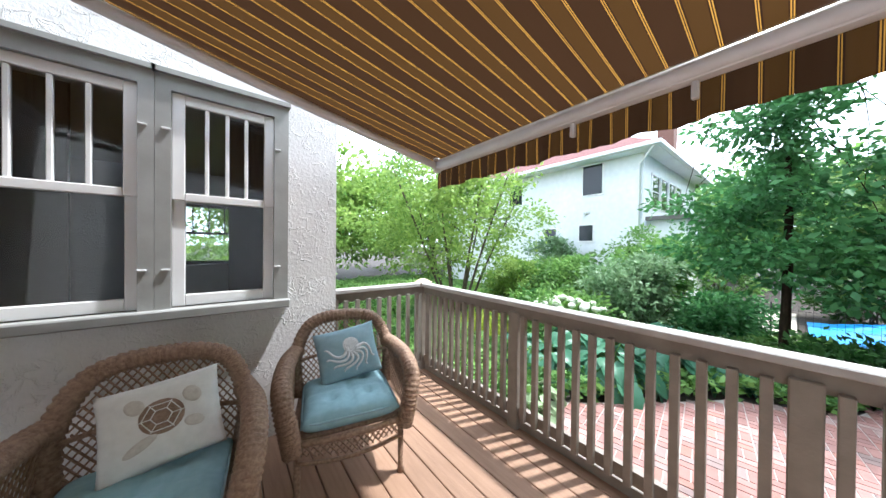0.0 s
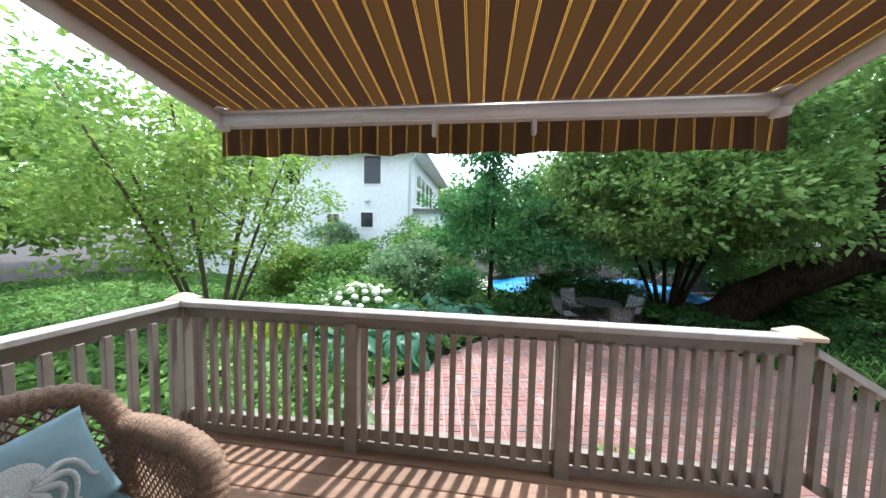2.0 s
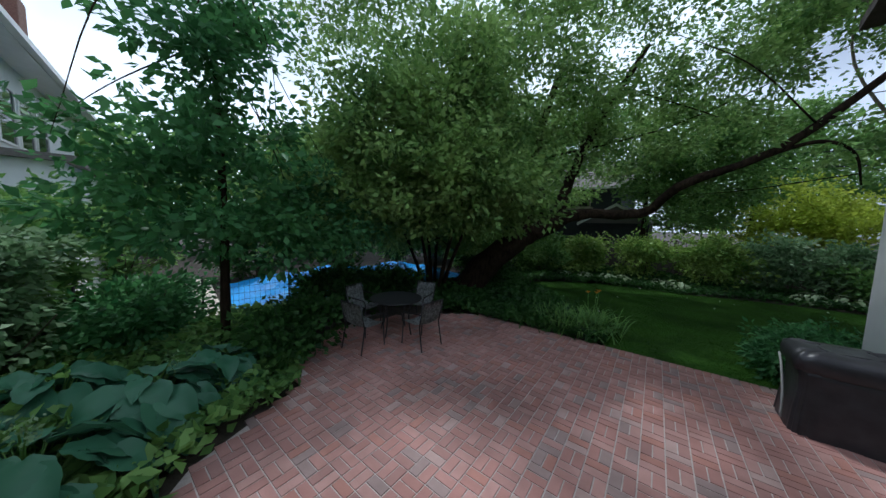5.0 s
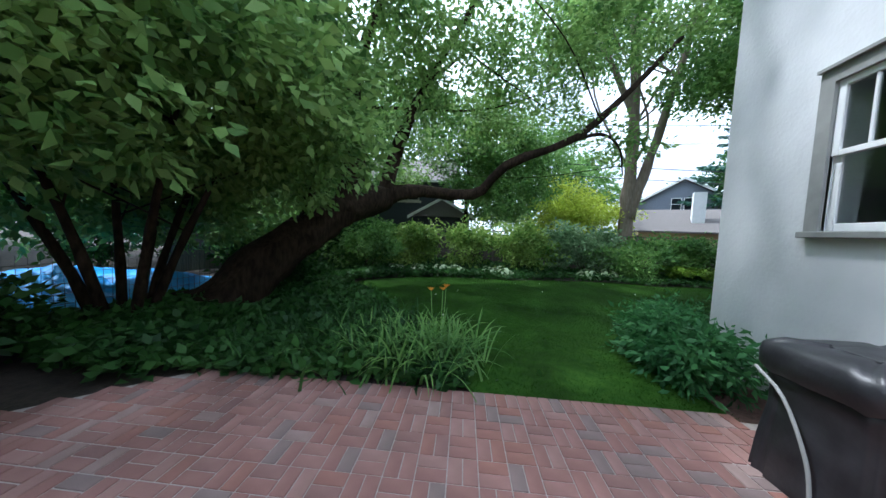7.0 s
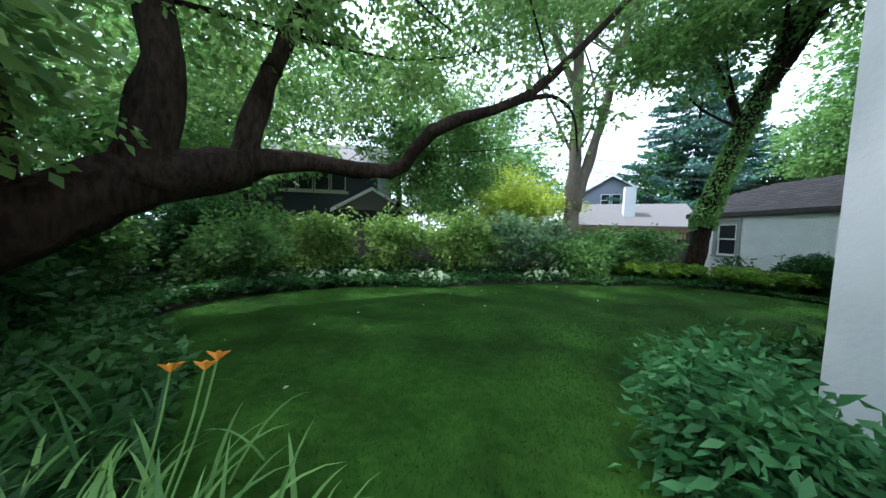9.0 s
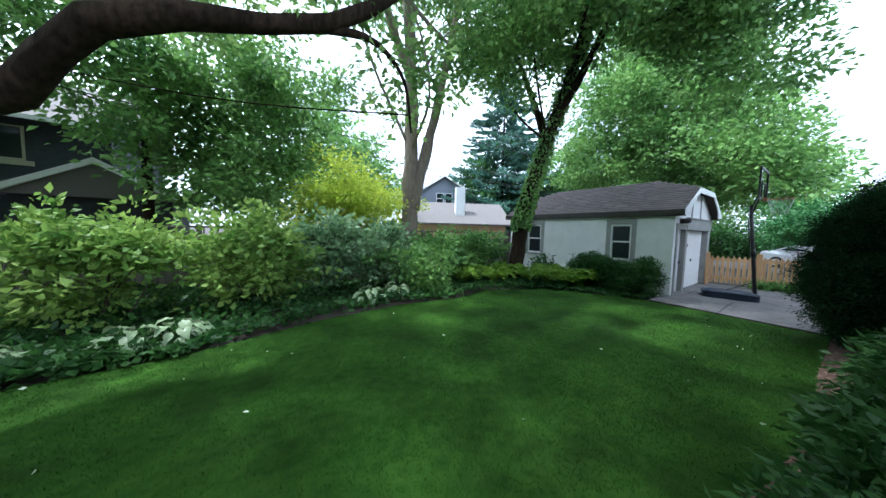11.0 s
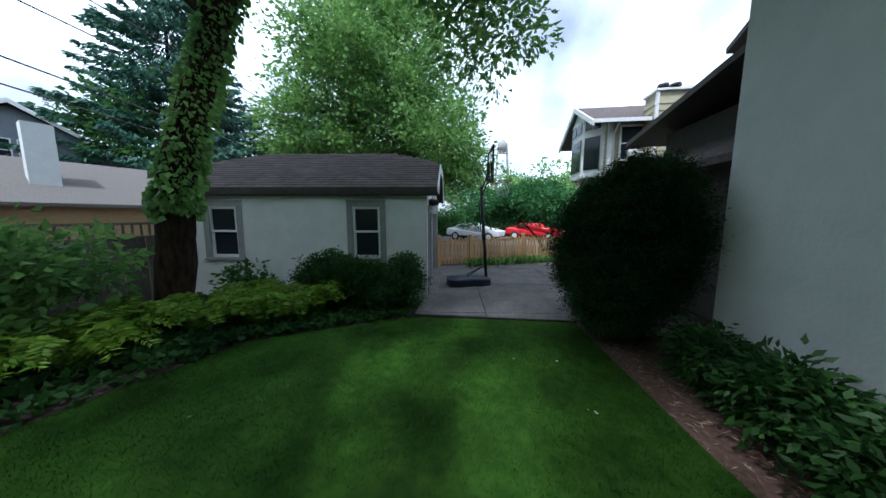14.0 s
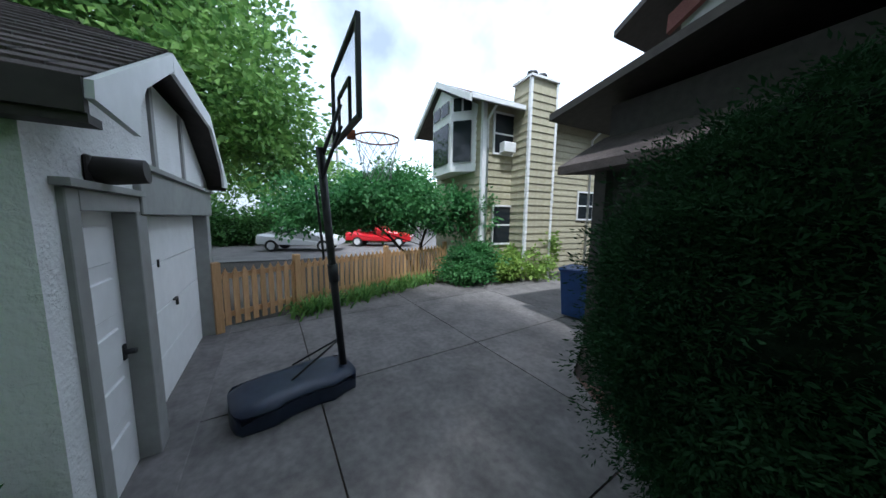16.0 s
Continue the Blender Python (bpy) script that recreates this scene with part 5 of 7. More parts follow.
# ivy-clad tree by the garage
tree("ivy_clad_tree", "tall leaning tree with ivy-covered dark trunk", (-4.75, -14.9, 0),
     [([(-4.75, -14.9, -0.1), (-4.85, -14.6, 2.5), (-5.1, -13.9, 5.0), (-5.6, -13.1, 8.0), (-6.0, -12.4, 11.0)], 0.30, 0.14),
      ([(-5.2, -13.7, 5.6), (-5.4, -12.4, 7.6), (-5.5, -11.4, 9.5)], 0.15, 0.06),
      ([(-5.1, -13.9, 5.0), (-4.9, -14.9, 7.6), (-4.6, -15.8, 10.0)], 0.14, 0.05)],
     # blobs at x -2.4, 0.0, -3.6: unseen canopy added to shade lawn and wall
     [((-5.8, -12.6, 10.0), (3.6, 3.6, 2.4)), ((-5.4, -10.6, 8.2), (2.2, 2.0, 1.5)), ((-4.6, -14.8, 9.0), (2.6, 2.6, 1.8)), ((-6.6, -9.8, 7.4), (1.3, 1.2, 1.2)), ((-3.4, -12.2, 8.2), (2.0, 1.8, 1.1)), ((-2.4, -9.8, 10.6), (3.2, 2.6, 1.1)), ((0.0, -8.4, 10.2), (3.0, 2.0, 1.0)), ((-3.6, -8.7, 9.8), (2.6, 1.9, 1.0)), ((-6.4, -9.8, 8.4), (2.4, 2.0, 1.6)), ((-3.2, -13.4, 6.8), (1.6, 1.4, 1.1)), ((-6.9, -9.3, 5.7), (1.2, 1.0, 0.9)), ((-6.7, -9.8, 6.6), (1.0, 1.0, 0.8))],
     L_MID, 2700, 24, 0.21, 0.155, limbs=12, inner=0.3, gap=0.6)
iv = np.array(curve_pts([(-4.83, -14.7, 2.0), (-4.85, -14.6, 2.5), (-5.1, -13.9, 5.0), (-5.6, -13.1, 8.0)], 400))
k = rng.integers(0, len(iv), 4200)
u = rng.normal(size=(4200, 3)) * np.array([1, 1, 0.2])
u /= np.linalg.norm(u, axis=1, keepdims=True)
ivy = thing("trunk_ivy", "dark green ivy climbing the leaning trunk", "ivy", kind="stuff")
leaf_mesh("ivy_leaves", iv[k] + u * (0.25 - 0.012 * iv[k][:, 2:3] + 0.12 * rng.random((4200, 1))), u * 0.6 + np.array([0, 0, -0.8]), 0.10, L_MID, ivy, wide=0.85)
# large maple behind the garage and picket fence
tree("street_maple", "large dense green maple behind the garage", (-18.5, -14.5, 0),
     [([(-18.5, -14.5, -0.1), (-18.4, -14.4, 4.0), (-18.6, -14.0, 8.0), (-18.4, -14.2, 12.0)], 0.4, 0.12)],
     [((-18.5, -14.5, 7.0), (4.6, 4.4, 3.2)), ((-18.0, -15.5, 10.6), (4.0, 4.2, 3.0)), ((-17.0, -12.0, 5.6), (3.0, 2.6, 2.2)), ((-15.5, -16.5, 9.5), (3.4, 3.4, 3.0)), ((-17.2, -10.6, 4.4), (2.0, 1.8, 1.2)), ((-17.6, -15.6, 14.0), (4.0, 4.2, 3.0)), ((-14.8, -18.2, 6.6), (2.4, 2.4, 2.0))],
     L_MID, 3400, 24, 0.30, 0.22, limbs=8, inner=0.35, gap=0.6)


def spruce(base, h, r, label):
    t = thing("spruce", label, "tree", Matrix.Translation(base))
    part("trunk", tube(bmesh.new(), [(0, 0, -0.1), (0, 0, h * 0.5), (0, 0, h)], [0.28, 0.15, 0.02], 8), M_BARK, t)
    cs, ds = [], []
    for z in np.arange(h * 0.10, h - 0.3, 0.62):
        rr = r * (1 - z / h) ** 0.8 + 0.2
        for i in range(int(6 + rr * 1.1)):
            a, ln = rng.random() * 6.283, rr * (0.65 + 0.45 * rng.random())
            n = int(60 + 30 * ln)
            q = rng.random(n) ** 0.6
            side = rng.normal(size=n) * 0.13 * ln * (1.1 - q)
            zz = z - 0.30 * ln * q + 0.20 * ln * q ** 3 - 0.22 * rng.random(n) * (1.2 - q)
            p = np.stack([np.cos(a) * ln * q - np.sin(a) * side, np.sin(a) * ln * q + np.cos(a) * side, zz], 1)
            d = np.stack([np.cos(a) - np.sin(a) * side, np.sin(a) + np.cos(a) * side, np.full(n, -0.7)], 1) + rng.normal(size=(n, 3)) * 0.4
            cs.append(p), ds.append(d)
    leaf_mesh("crown", np.concatenate(cs), np.concatenate(ds), 0.38, L_SPRUCE, t, wide=0.3)
    return t


spruce((-20.2, -33.4, 0), 23.0, 9.0, "tall dark blue-green spruce beyond the garage")

# ---- shrubs and hedges ----


def shrub(name, label, blobs, leaf, clumps, per, spread, size, category="shrub", stems=6, wide=0.55, droop=0.2, gap=0.0, inner=0.5, core=None):
    bc = np.mean([b[0] for b in blobs], axis=0)
    base = (bc[0], bc[1], 0)
    B = np.array(base)
    t = thing(name, label, category, Matrix.Translation(base))
    for k in range(stems):
        c0, r0 = blobs[k % len(blobs)]
        e = np.array(c0) + rng.normal(size=3) * np.array(r0) * 0.35
        s = B + np.array([rng.normal() * 0.12, rng.normal() * 0.12, -0.03])
        part("stem", tube(bmesh.new(), [p - B for p in curve_pts([s, (s + e) / 2 + rng.normal(size=3) * 0.06, e], 6)], list(np.linspace(0.022, 0.006, 7)), 5), M_TWIG, t)
    # optional solid shells close the view through, coloured as the shaded inside
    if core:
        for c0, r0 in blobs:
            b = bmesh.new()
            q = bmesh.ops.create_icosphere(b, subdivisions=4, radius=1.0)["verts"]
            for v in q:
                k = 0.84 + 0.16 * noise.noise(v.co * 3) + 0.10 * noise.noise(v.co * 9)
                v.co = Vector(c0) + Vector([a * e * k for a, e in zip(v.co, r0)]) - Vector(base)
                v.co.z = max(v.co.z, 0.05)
            part("inner_shell", b, core, t)
    c, d = cloud(blobs, clumps, per, spread, droop=droop, gap=gap, inner=inner)
    kp = c[:, 2] > 0.03
    leaf_mesh("foliage", c[kp] - B, d[kp], size, leaf, t, wide=wide)
    return t


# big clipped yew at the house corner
shrub("yew", "large rounded dark green yew against the house", [((-5.45, -7.25, 1.3), (1.03, 0.86, 1.3)), ((-5.3, -7.1, 1.8), (0.88, 0.72, 1.0)), ((-5.7, -7.3, 1.4), (0.70, 0.70, 1.0)), ((-5.0, -7.1, 1.7), (0.70, 0.48, 0.95)), ((-5.2, -7.5, 0.9), (0.8, 0.5, 0.8))], L_YEW, 9000, 34, 0.055, 0.04, wide=0.28, inner=0.84, droop=-0.1, core=M_YEWCORE)
# clipped shrubs below the garage windows
shrub("boxwood", "dense trimmed dark green shrub by the garage wall", [((-6.1, -12.55, 0.55), (0.45, 0.75, 0.55)), ((-6.05, -12.0, 0.5), (0.4, 0.45, 0.5))], L_DARK, 1000, 26, 0.06, 0.055, inner=0.6)
shrub("boxwood", "smaller trimmed green shrub at the garage corner", [((-6.15, -11.15, 0.52), (0.4, 0.42, 0.52))], L_DARK, 460, 26, 0.06, 0.055, inner=0.6)
shrub("low_shrub", "small dark leafy shrub by the trunk", [((-5.9, -14.2, 0.4), (0.4, 0.4, 0.35))], L_DARK, 60, 18, 0.1, 0.10)
for x, y, r, l in ((-3.2, -14.3, 0.8, L_FERN), (-2.2, -14.6, 0.8, L_FERN), (-5.2, -13.6, 0.6, L_FERN), (-5.0, -12.9, 0.6, L_FERN), (-4.4, -13.9, 0.75, L_FERN), (-4.8, -13.3, 0.6, L_FERN), (-5.3, -12.5, 0.5, L_FERN), (-3.9, -14.6, 0.7, L_FERN)):
    t = thing("fern", "bright yellow-green fern clump by the lawn", "fern", Matrix.Translation((x, y, 0)))
    cs, ds = [], []
    for k in range(30):
        a, q = rng.random() * 6.283, np.linspace(0.05, 1, 34)
        hgt, ln = 0.40 + 0.25 * rng.random(), r * (0.6 + 0.5 * rng.random())
        cx, cy, cz = np.cos(a) * ln * q, np.sin(a) * ln * q, hgt * np.sin(q * 2.4) + 0.03
        for sd_ in (-1, 1):
            cs.append(np.stack([cx, cy, cz], 1))
            ds.append(np.stack([-np.sin(a) * sd_ + 0.4 * np.cos(a) + 0 * q, np.cos(a) * sd_ + 0.4 * np.sin(a) + 0 * q, -0.2 + 0 * q], 1))
    leaf_mesh("fronds", np.concatenate(cs), np.concatenate(ds), 0.11, l, t, wide=0.3)
# back border
for x, y, rx, rz, l, lab in ((9.6, -11.6, 1.2, 0.8, L_MID, "leafy green garden shrub in the border"), (8.1, -13.3, 1.4, 1.0, L_LIME, "bright green viburnum shrub in the border"), (5.9, -14.0, 1.15, 1.05, L_LIME, "bright green leafy shrub by the fence"), (3.4, -14.2, 1.1, 1.05, L_LIME, "light green leafy shrub before the fence"),
                             (1.9, -15.0, 0.9, 1.15, L_GREY, "dense green shrub before the fence"), (0.3, -15.0, 1.0, 0.9, L_GREY, "arching green shrub before the fence"), (-1.5, -15.2, 1.1, 0.85, L_MID, "sprawling viburnum shrub before the fence"), (-2.7, -15.4, 0.9, 0.85, L_MID, "leafy green shrub beside the viburnum"), (-0.5, -14.5, 1.0, 0.66, L_MID, "low leafy shrub in the border"), (11.6, -9.6, 1.6, 1.1, L_MID, "tall green border shrub"), (12.2, -12.6, 1.8, 1.2, L_DARK, "dark shrub at the garden's edge"), (10.5, -14.5, 1.8, 1.0, L_MID, "green shrub at the garden's edge"),
                             (16.0, -1.0, 1.8, 1.6, L_DARK, "tall dark shrub beyond the tarpaulin"), (16.2, -4.5, 2.0, 1.8, L_DARK, "tall dark shrub beyond the tarpaulin"), (16.0, -8.0, 2.0, 1.9, L_DARK, "tall dark shrub beyond the tarpaulin"), (14.6, -10.8, 1.8, 1.7, L_DARK, "tall dark shrub beyond the tarpaulin"), (17.5, 2.5, 2.0, 1.6, L_MID, "green shrub beyond the sand heap"), (9.9, -7.6, 0.9, 0.5, L_DARK, "low dark shrub under the leaning trunk")):
    off = [rng.normal(size=2) * rx * 0.5 for _ in range(4)]
    shrub("garden_shrub", lab, [((x, y, rz * 0.85), (rx * 0.82, rx * 0.65, rz * 0.9))] + [((x + o[0] * 0.8, y + o[1] * 0.5, rz * (1.15 + 0.4 * rng.random())), (rx * 0.42, rx * 0.38, rz * 0.5)) for o in off], l, int(420 * rx), 16, 0.12, 0.14, inner=0.3, gap=0.7)
tree("golden_maple", "yellow-leaved ornamental tree beyond the fence", (0.6, -18.6, 0),
     [([(0.6, -18.6, -0.1), (0.6, -18.5, 1.2), (0.3, -18.5, 2.6)], 0.09, 0.04)],
     [((0.6, -18.4, 2.9), (1.9, 1.5, 1.0)), ((-0.6, -18.2, 2.5), (1.5, 1.2, 0.9)), ((1.8, -18.6, 2.4), (1.3, 1.2, 0.9)), ((0.9, -18.4, 3.8), (1.0, 0.9, 0.6))], L_YELLOW, 1000, 22, 0.2, 0.14, limbs=6, gap=0.95)
tree("dark_garden_tree", "dense green tree behind the fence", (7.0, -20.0, 0),
     [([(7.0, -20.0, -0.1), (7.0, -20.0, 4), (7.0, -20, 8)], 0.2, 0.06)],
     [((7.0, -20.0, 7.8), (3.4, 2.8, 2.6)), ((3.8, -20.5, 5.4), (2.4, 2.2, 2.6)), ((5.2, -19.5, 3.8), (2.2, 1.5, 2.0)), ((6.6, -19.3, 5.8), (1.7, 1.5, 2.2)), ((2.6, -20.5, 7.6), (2.2, 2.0, 1.8)), ((10.5, -18.5, 8.4), (3.0, 2.6, 2.2)), ((14.5, -14.5, 7.5), (2.8, 3.2, 3.0)), ((16.0, -16.5, 4.0), (2.2, 2.2, 3.0)), ((19.0, -12.5, 5.0), (3.0, 3.0, 4.0))], L_MID, 3200, 24, 0.28, 0.20, limbs=8, gap=0.7)
# east side shrubs
for x, y, rx, rz, l, lab in ((11.3, 3.4, 1.5, 1.5, L_MID, "tall lilac shrub with fading blossom"), (9.5, 3.4, 1.2, 1.1, L_GREY, "silvery green shrub in the bed"), (10.2, 1.7, 0.9, 0.6, L_BLUEGREEN, "dark green shrub beside the slender tree"), (10.2, 5.6, 1.4, 1.0, L_MID, "leafy green shrub in the bed"), (9.2, 7.4, 1.2, 0.9, L_LIME, "light green shrub in the bed"), (12.4, 7.5, 1.2, 1.4, L_GREY, "tall silvery meadow plants"),
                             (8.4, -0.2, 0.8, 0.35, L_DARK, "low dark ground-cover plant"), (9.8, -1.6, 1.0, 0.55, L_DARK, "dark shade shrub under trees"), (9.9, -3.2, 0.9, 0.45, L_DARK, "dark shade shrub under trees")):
    shrub("garden_shrub", lab, [((x, y, rz * 0.95), (rx, rx * 0.85, rz)), ((x + 0.3, y - 0.3, rz * 1.3), (rx * 0.6, rx * 0.6, rz * 0.6))], l, int(420 * rx), 18, 0.11, 0.12, inner=0.35, gap=0.6)
shrub("garden_shrub", "bright green shrub behind the house", [((0.2, 11.0, 1.3), (2.4, 1.2, 1.6))], L_LIME, 420, 20, 0.18, 0.14)
# shrub trees behind the picket fence
tree("ornamental_tree", "small spreading green tree behind the picket fence", (-13.0, -6.6, 0),
     [([(-13.0, -6.6, -0.1), (-13.1, -6.5, 0.9), (-13.4, -6.0, 2.0)], 0.07, 0.03), ([(-13.0, -6.6, 0.3), (-13.2, -7.2, 1.2), (-13.6, -8.0, 2.0)], 0.06, 0.02)],
     [((-13.4, -6.4, 2.35), (1.3, 1.5, 0.8)), ((-13.8, -8.2, 2.3), (1.2, 1.4, 0.8)), ((-13.2, -5.0, 2.2), (0.9, 1.0, 0.8)), ((-14.2, -7.2, 2.9), (1.3, 1.6, 0.7)), ((-14.2, -9.6, 2.4), (1.1, 1.2, 0.8))], L_BLUEGREEN, 1200, 20, 0.14, 0.13, limbs=10, inner=0.25, gap=0.6)
shrub("garden_shrub", "rounded grey-green shrub at the fence's end", [((-12.2, -5.2, 0.55), (0.75, 0.75, 0.55)), ((-12.4, -4.7, 0.7), (0.5, 0.5, 0.5))], L_BLUEGREEN, 420, 24, 0.09, 0.09)
shrub("garden_shrub", "green leafy shrub by the tan house", [((-12.1, -3.4, 0.5), (0.6, 1.1, 0.5)), ((-12.2, -2.6, 0.9), (0.4, 0.6, 0.6))], L_LIME, 420, 22, 0.10, 0.13)
for y in (-15.0, -11.5, -8.0, -4.0):
    shrub("garden_shrub", "dark hedge shrub beyond the parked cars", [((-28.5, y, 1.2), (1.4, 2.3, 1.3))], L_DARK, 420, 20, 0.3, 0.22)
# far backdrop of trees
for x, y, r, h, l in ((26, -8, 6, 9, L_MID), (24, 14, 6, 10, L_LIME), (16, 22, 7, 11, L_MID), (5, 20, 5, 8, L_LIME), (20, -22, 7, 12, L_MID), (2, -34, 7, 12, L_MID), (-22, -34, 8, 12, L_DARK), (-34, -18, 8, 11, L_MID), (-38, 0, 8, 8, L_MID), (30, 3, 6, 8, L_MID), (-30, -28, 7, 13, L_DARK)):
    tree("distant_tree", "broad leafy tree in the distance", (x, y, 0), [([(x, y, -0.1), (x, y, h * 0.4), (x, y, h * 0.8)], 0.35, 0.1)],
         [((x, y, h * 0.62), (r, r, h * 0.4)), ((x + r * 0.5, y - r * 0.4, h * 0.5), (r * 0.7, r * 0.7, h * 0.32)), ((x - r * 0.5, y + r * 0.4, h * 0.52), (r * 0.7, r * 0.7, h * 0.33))], l, 900, 20, 0.42, 0.36, limbs=3, gap=0.6)

# ---- ground cover ----


def scatter(n, x0, x1, y0, y1):
    return rng.uniform(x0, x1, n), rng.uniform(y0, y1, n)


HOUSE = [(-4.7, -6.6), (1.65, -6.6), (1.65, -1.3), (2.35, -1.0), (2.35, 3.2), (1.2, 3.2), (1.2, 12.0), (-4.7, 12.0)]
GAR = [tuple((G @ Vector((a, b, 0))).xy) for a, b in ((-0.2, -0.4), (GW + 0.3, -0.4), (GW + 0.3, GL + 0.3), (-0.2, GL + 0.3))]
MULCH = [(-5.9, -7.75), (-3.2, -7.6), (-1.3, -7.4), (0.6, -7.5), (1.9, -7.2), (2.5, -6.2), (2.2, -4.85), (1.42, -4.7), (1.42, -6.5), (-4.6, -6.55), (-7.3, -6.6)]
TARPS = [(10.2, 2.2), (10.4, -7.4), (15.0, -9.5), (19.0, 1.5)]


def cover(name, label, n, area, leaf, size, h0, h1, wide=0.6, avoid=()):
    x, y = scatter(n, *area)
    ok = np.ones(n, bool)
    for poly in (PATIO, LAWN, DRIVE, HOUSE, GAR, MULCH, TARPS, *avoid):
        ok &= ~inside(poly, x, y)
    x, y = x[ok], y[ok]
    hh = np.array([h0 + (h1 - h0) * (0.5 + 0.9 * noise.noise(Vector((a, b, 3)) * 0.9)) for a, b in zip(x, y)]).clip(0.02, None)
    z = hh * rng.random(len(x)) ** 0.5
    d = rng.normal(size=(len(x), 3)) * np.array([1, 1, 0.35]) + np.array([0, 0, 0.15])
    t = thing(name, label, "ground cover", kind="stuff")
    leaf_mesh("leaves", np.stack([x, y, z], 1), d, size, leaf, t, wide=wide)


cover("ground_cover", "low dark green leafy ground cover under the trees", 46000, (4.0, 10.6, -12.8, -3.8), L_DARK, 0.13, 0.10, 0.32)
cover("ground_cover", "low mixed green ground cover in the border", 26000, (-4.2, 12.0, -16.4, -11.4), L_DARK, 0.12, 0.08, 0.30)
cover("ground_cover", "leafy green garden bed with mixed perennials", 52000, (2.4, 13.0, -0.6, 10.0), L_MID, 0.13, 0.12, 0.50, avoid=([(4.9, 4.2), (7.3, 4.4), (7.3, 6.3), (4.9, 6.5)],))
cover("ivy_ground_cover", "small-leaved ivy along the garage border", 15000, (-6.6, -3.6, -16.2, -10.8), L_DARK, 0.075, 0.05, 0.16, wide=0.8)
cover("ground_cover", "fresh green neighbouring grass", 30000, (1.2, 12.0, 8.0, 18.0), L_MID, 0.16, 0.1, 0.3, wide=0.3)

# ---- lawn grass ----
gxs, gys = scatter(420000, -5.8, 8.7, -13.7, -4.5)
ok = inside(LAWN, gxs, gys)
gxs, gys = gxs[ok], gys[ok]
n = len(gxs)
turf = thing("lawn_grass", "short mown grass blades of the lawn", "grass", kind="stuff")
leaf_mesh("blades", np.stack([gxs, gys, np.zeros(n)], 1), np.stack([rng.normal(size=n) * 0.55, rng.normal(size=n) * 0.55, np.ones(n)], 1), 0.024, L_GRASS, turf, wide=0.16)


fx_, fy_ = scatter(34, -4.5, 7.0, -12.5, -5.2)
okf = inside(LAWN, fx_, fy_)
fl = thing("fallen_leaves", "pale fallen leaves scattered on the lawn", "leaves", kind="stuff")
leaf_mesh("leaves", np.stack([fx_[okf], fy_[okf], np.full(okf.sum(), 0.035)], 1), np.stack([rng.normal(size=okf.sum()), rng.normal(size=okf.sum()), np.full(okf.sum(), 0.1)], 1), 0.045, M_BLOOM, fl, wide=0.5)


def strap(name, label, category, base, n, length, width, leaf, spread=0.25, rise=0.75, flowers=None, lean=(0, 0)):
    """A clump of arching strap leaves."""
    t = thing(name, label, category, Matrix.Translation((*base, 0)))
    V, F = [], []
    for k in range(n):
        a = rng.random() * 6.283
        L, w = length * (0.6 + 0.6 * rng.random()), width * (0.7 + 0.6 * rng.random())
        o = rng.normal(size=2) * spread
        out = 0.35 + 0.65 * rng.random()
        sx, sy = -math.sin(a) * w / 2, math.cos(a) * w / 2
        prev = None
        for i in range(8):
            u = i / 7
            r = L * out * u ** 1.15
            z = L * rise * (u * 1.5 - 1.05 * u ** 2.4 * out)
            ww = max(1 - u ** 2.2, 0.03)
            px, py = o[0] + math.cos(a) * r + lean[0] * u, o[1] + math.sin(a) * r + lean[1] * u
            V += [(px + sx * ww, py + sy * ww, max(z, 0.01)), (px, py, max(z, 0.01) - 0.2 * w * ww), (px - sx * ww, py - sy * ww, max(z, 0.01))]
            j = len(V) - 3
            if prev is not None:
                F += [(prev, prev + 1, j + 1, j), (prev + 1, prev + 2, j + 2, j + 1)]
            prev = j
    me = bpy.data.meshes.new("foliage")
    me.from_pydata(V, [], F)
    me.materials.append(leaf)
    for p in me.polygons:
        p.use_smooth = True
    new("foliage", me).parent = t
    for fx, fy, fz in flowers or ():
        st = part("flower_stalk", tube(bmesh.new(), curve_pts([(0.3 * fx, 0.3 * fy, 0), (0.8 * fx, 0.8 * fy, fz * 0.6), (fx, fy, fz)], 6), 0.006, 5), L_MID, t)
        b = bmesh.new()
        c0 = Vector((fx, fy, fz))
        ax = Vector((0.3 * fx, 0.3 * fy, 0.6)).normalized()
        q = ax.to_track_quat("Z", "Y")
        for i in range(6):
            g = 2 * math.pi * i / 6
            u, s2 = q @ Vector((math.cos(g), math.sin(g), 0)), q @ Vector((-math.sin(g), math.cos(g), 0))
            v = [b.verts.new(p) for p in (c0, c0 + u * 0.03 + ax * 0.04 + s2 * 0.016, c0 + u * 0.06 + ax * 0.05, c0 + u * 0.03 + ax * 0.04 - s2 * 0.016)]
            b.faces.new(v)
        part("flower", b, M_PETAL, st, "orange lily flower")
    return t


strap("daylily", "arching daylily clump with orange flowers by the patio", "daylily", (5.10, -5.30), 280, 0.64, 0.030, L_MID, 0.26, flowers=((0.1, -0.75, 0.76), (0.32, -0.72, 0.70), (0.14, -0.72, 0.72)))
strap("daylily", "arching daylily clump beside the patio", "daylily", (5.70, -5.15), 260, 0.60, 0.030, L_MID, 0.28)
# next three clumps take the dark leaf in place of tree shade
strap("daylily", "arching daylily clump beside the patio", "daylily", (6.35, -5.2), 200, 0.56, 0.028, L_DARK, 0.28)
strap("daylily", "arching daylily clump, leaves darkened for the tree's shade", "daylily", (6.95, -5.05), 170, 0.52, 0.026, L_DARK, 0.28)
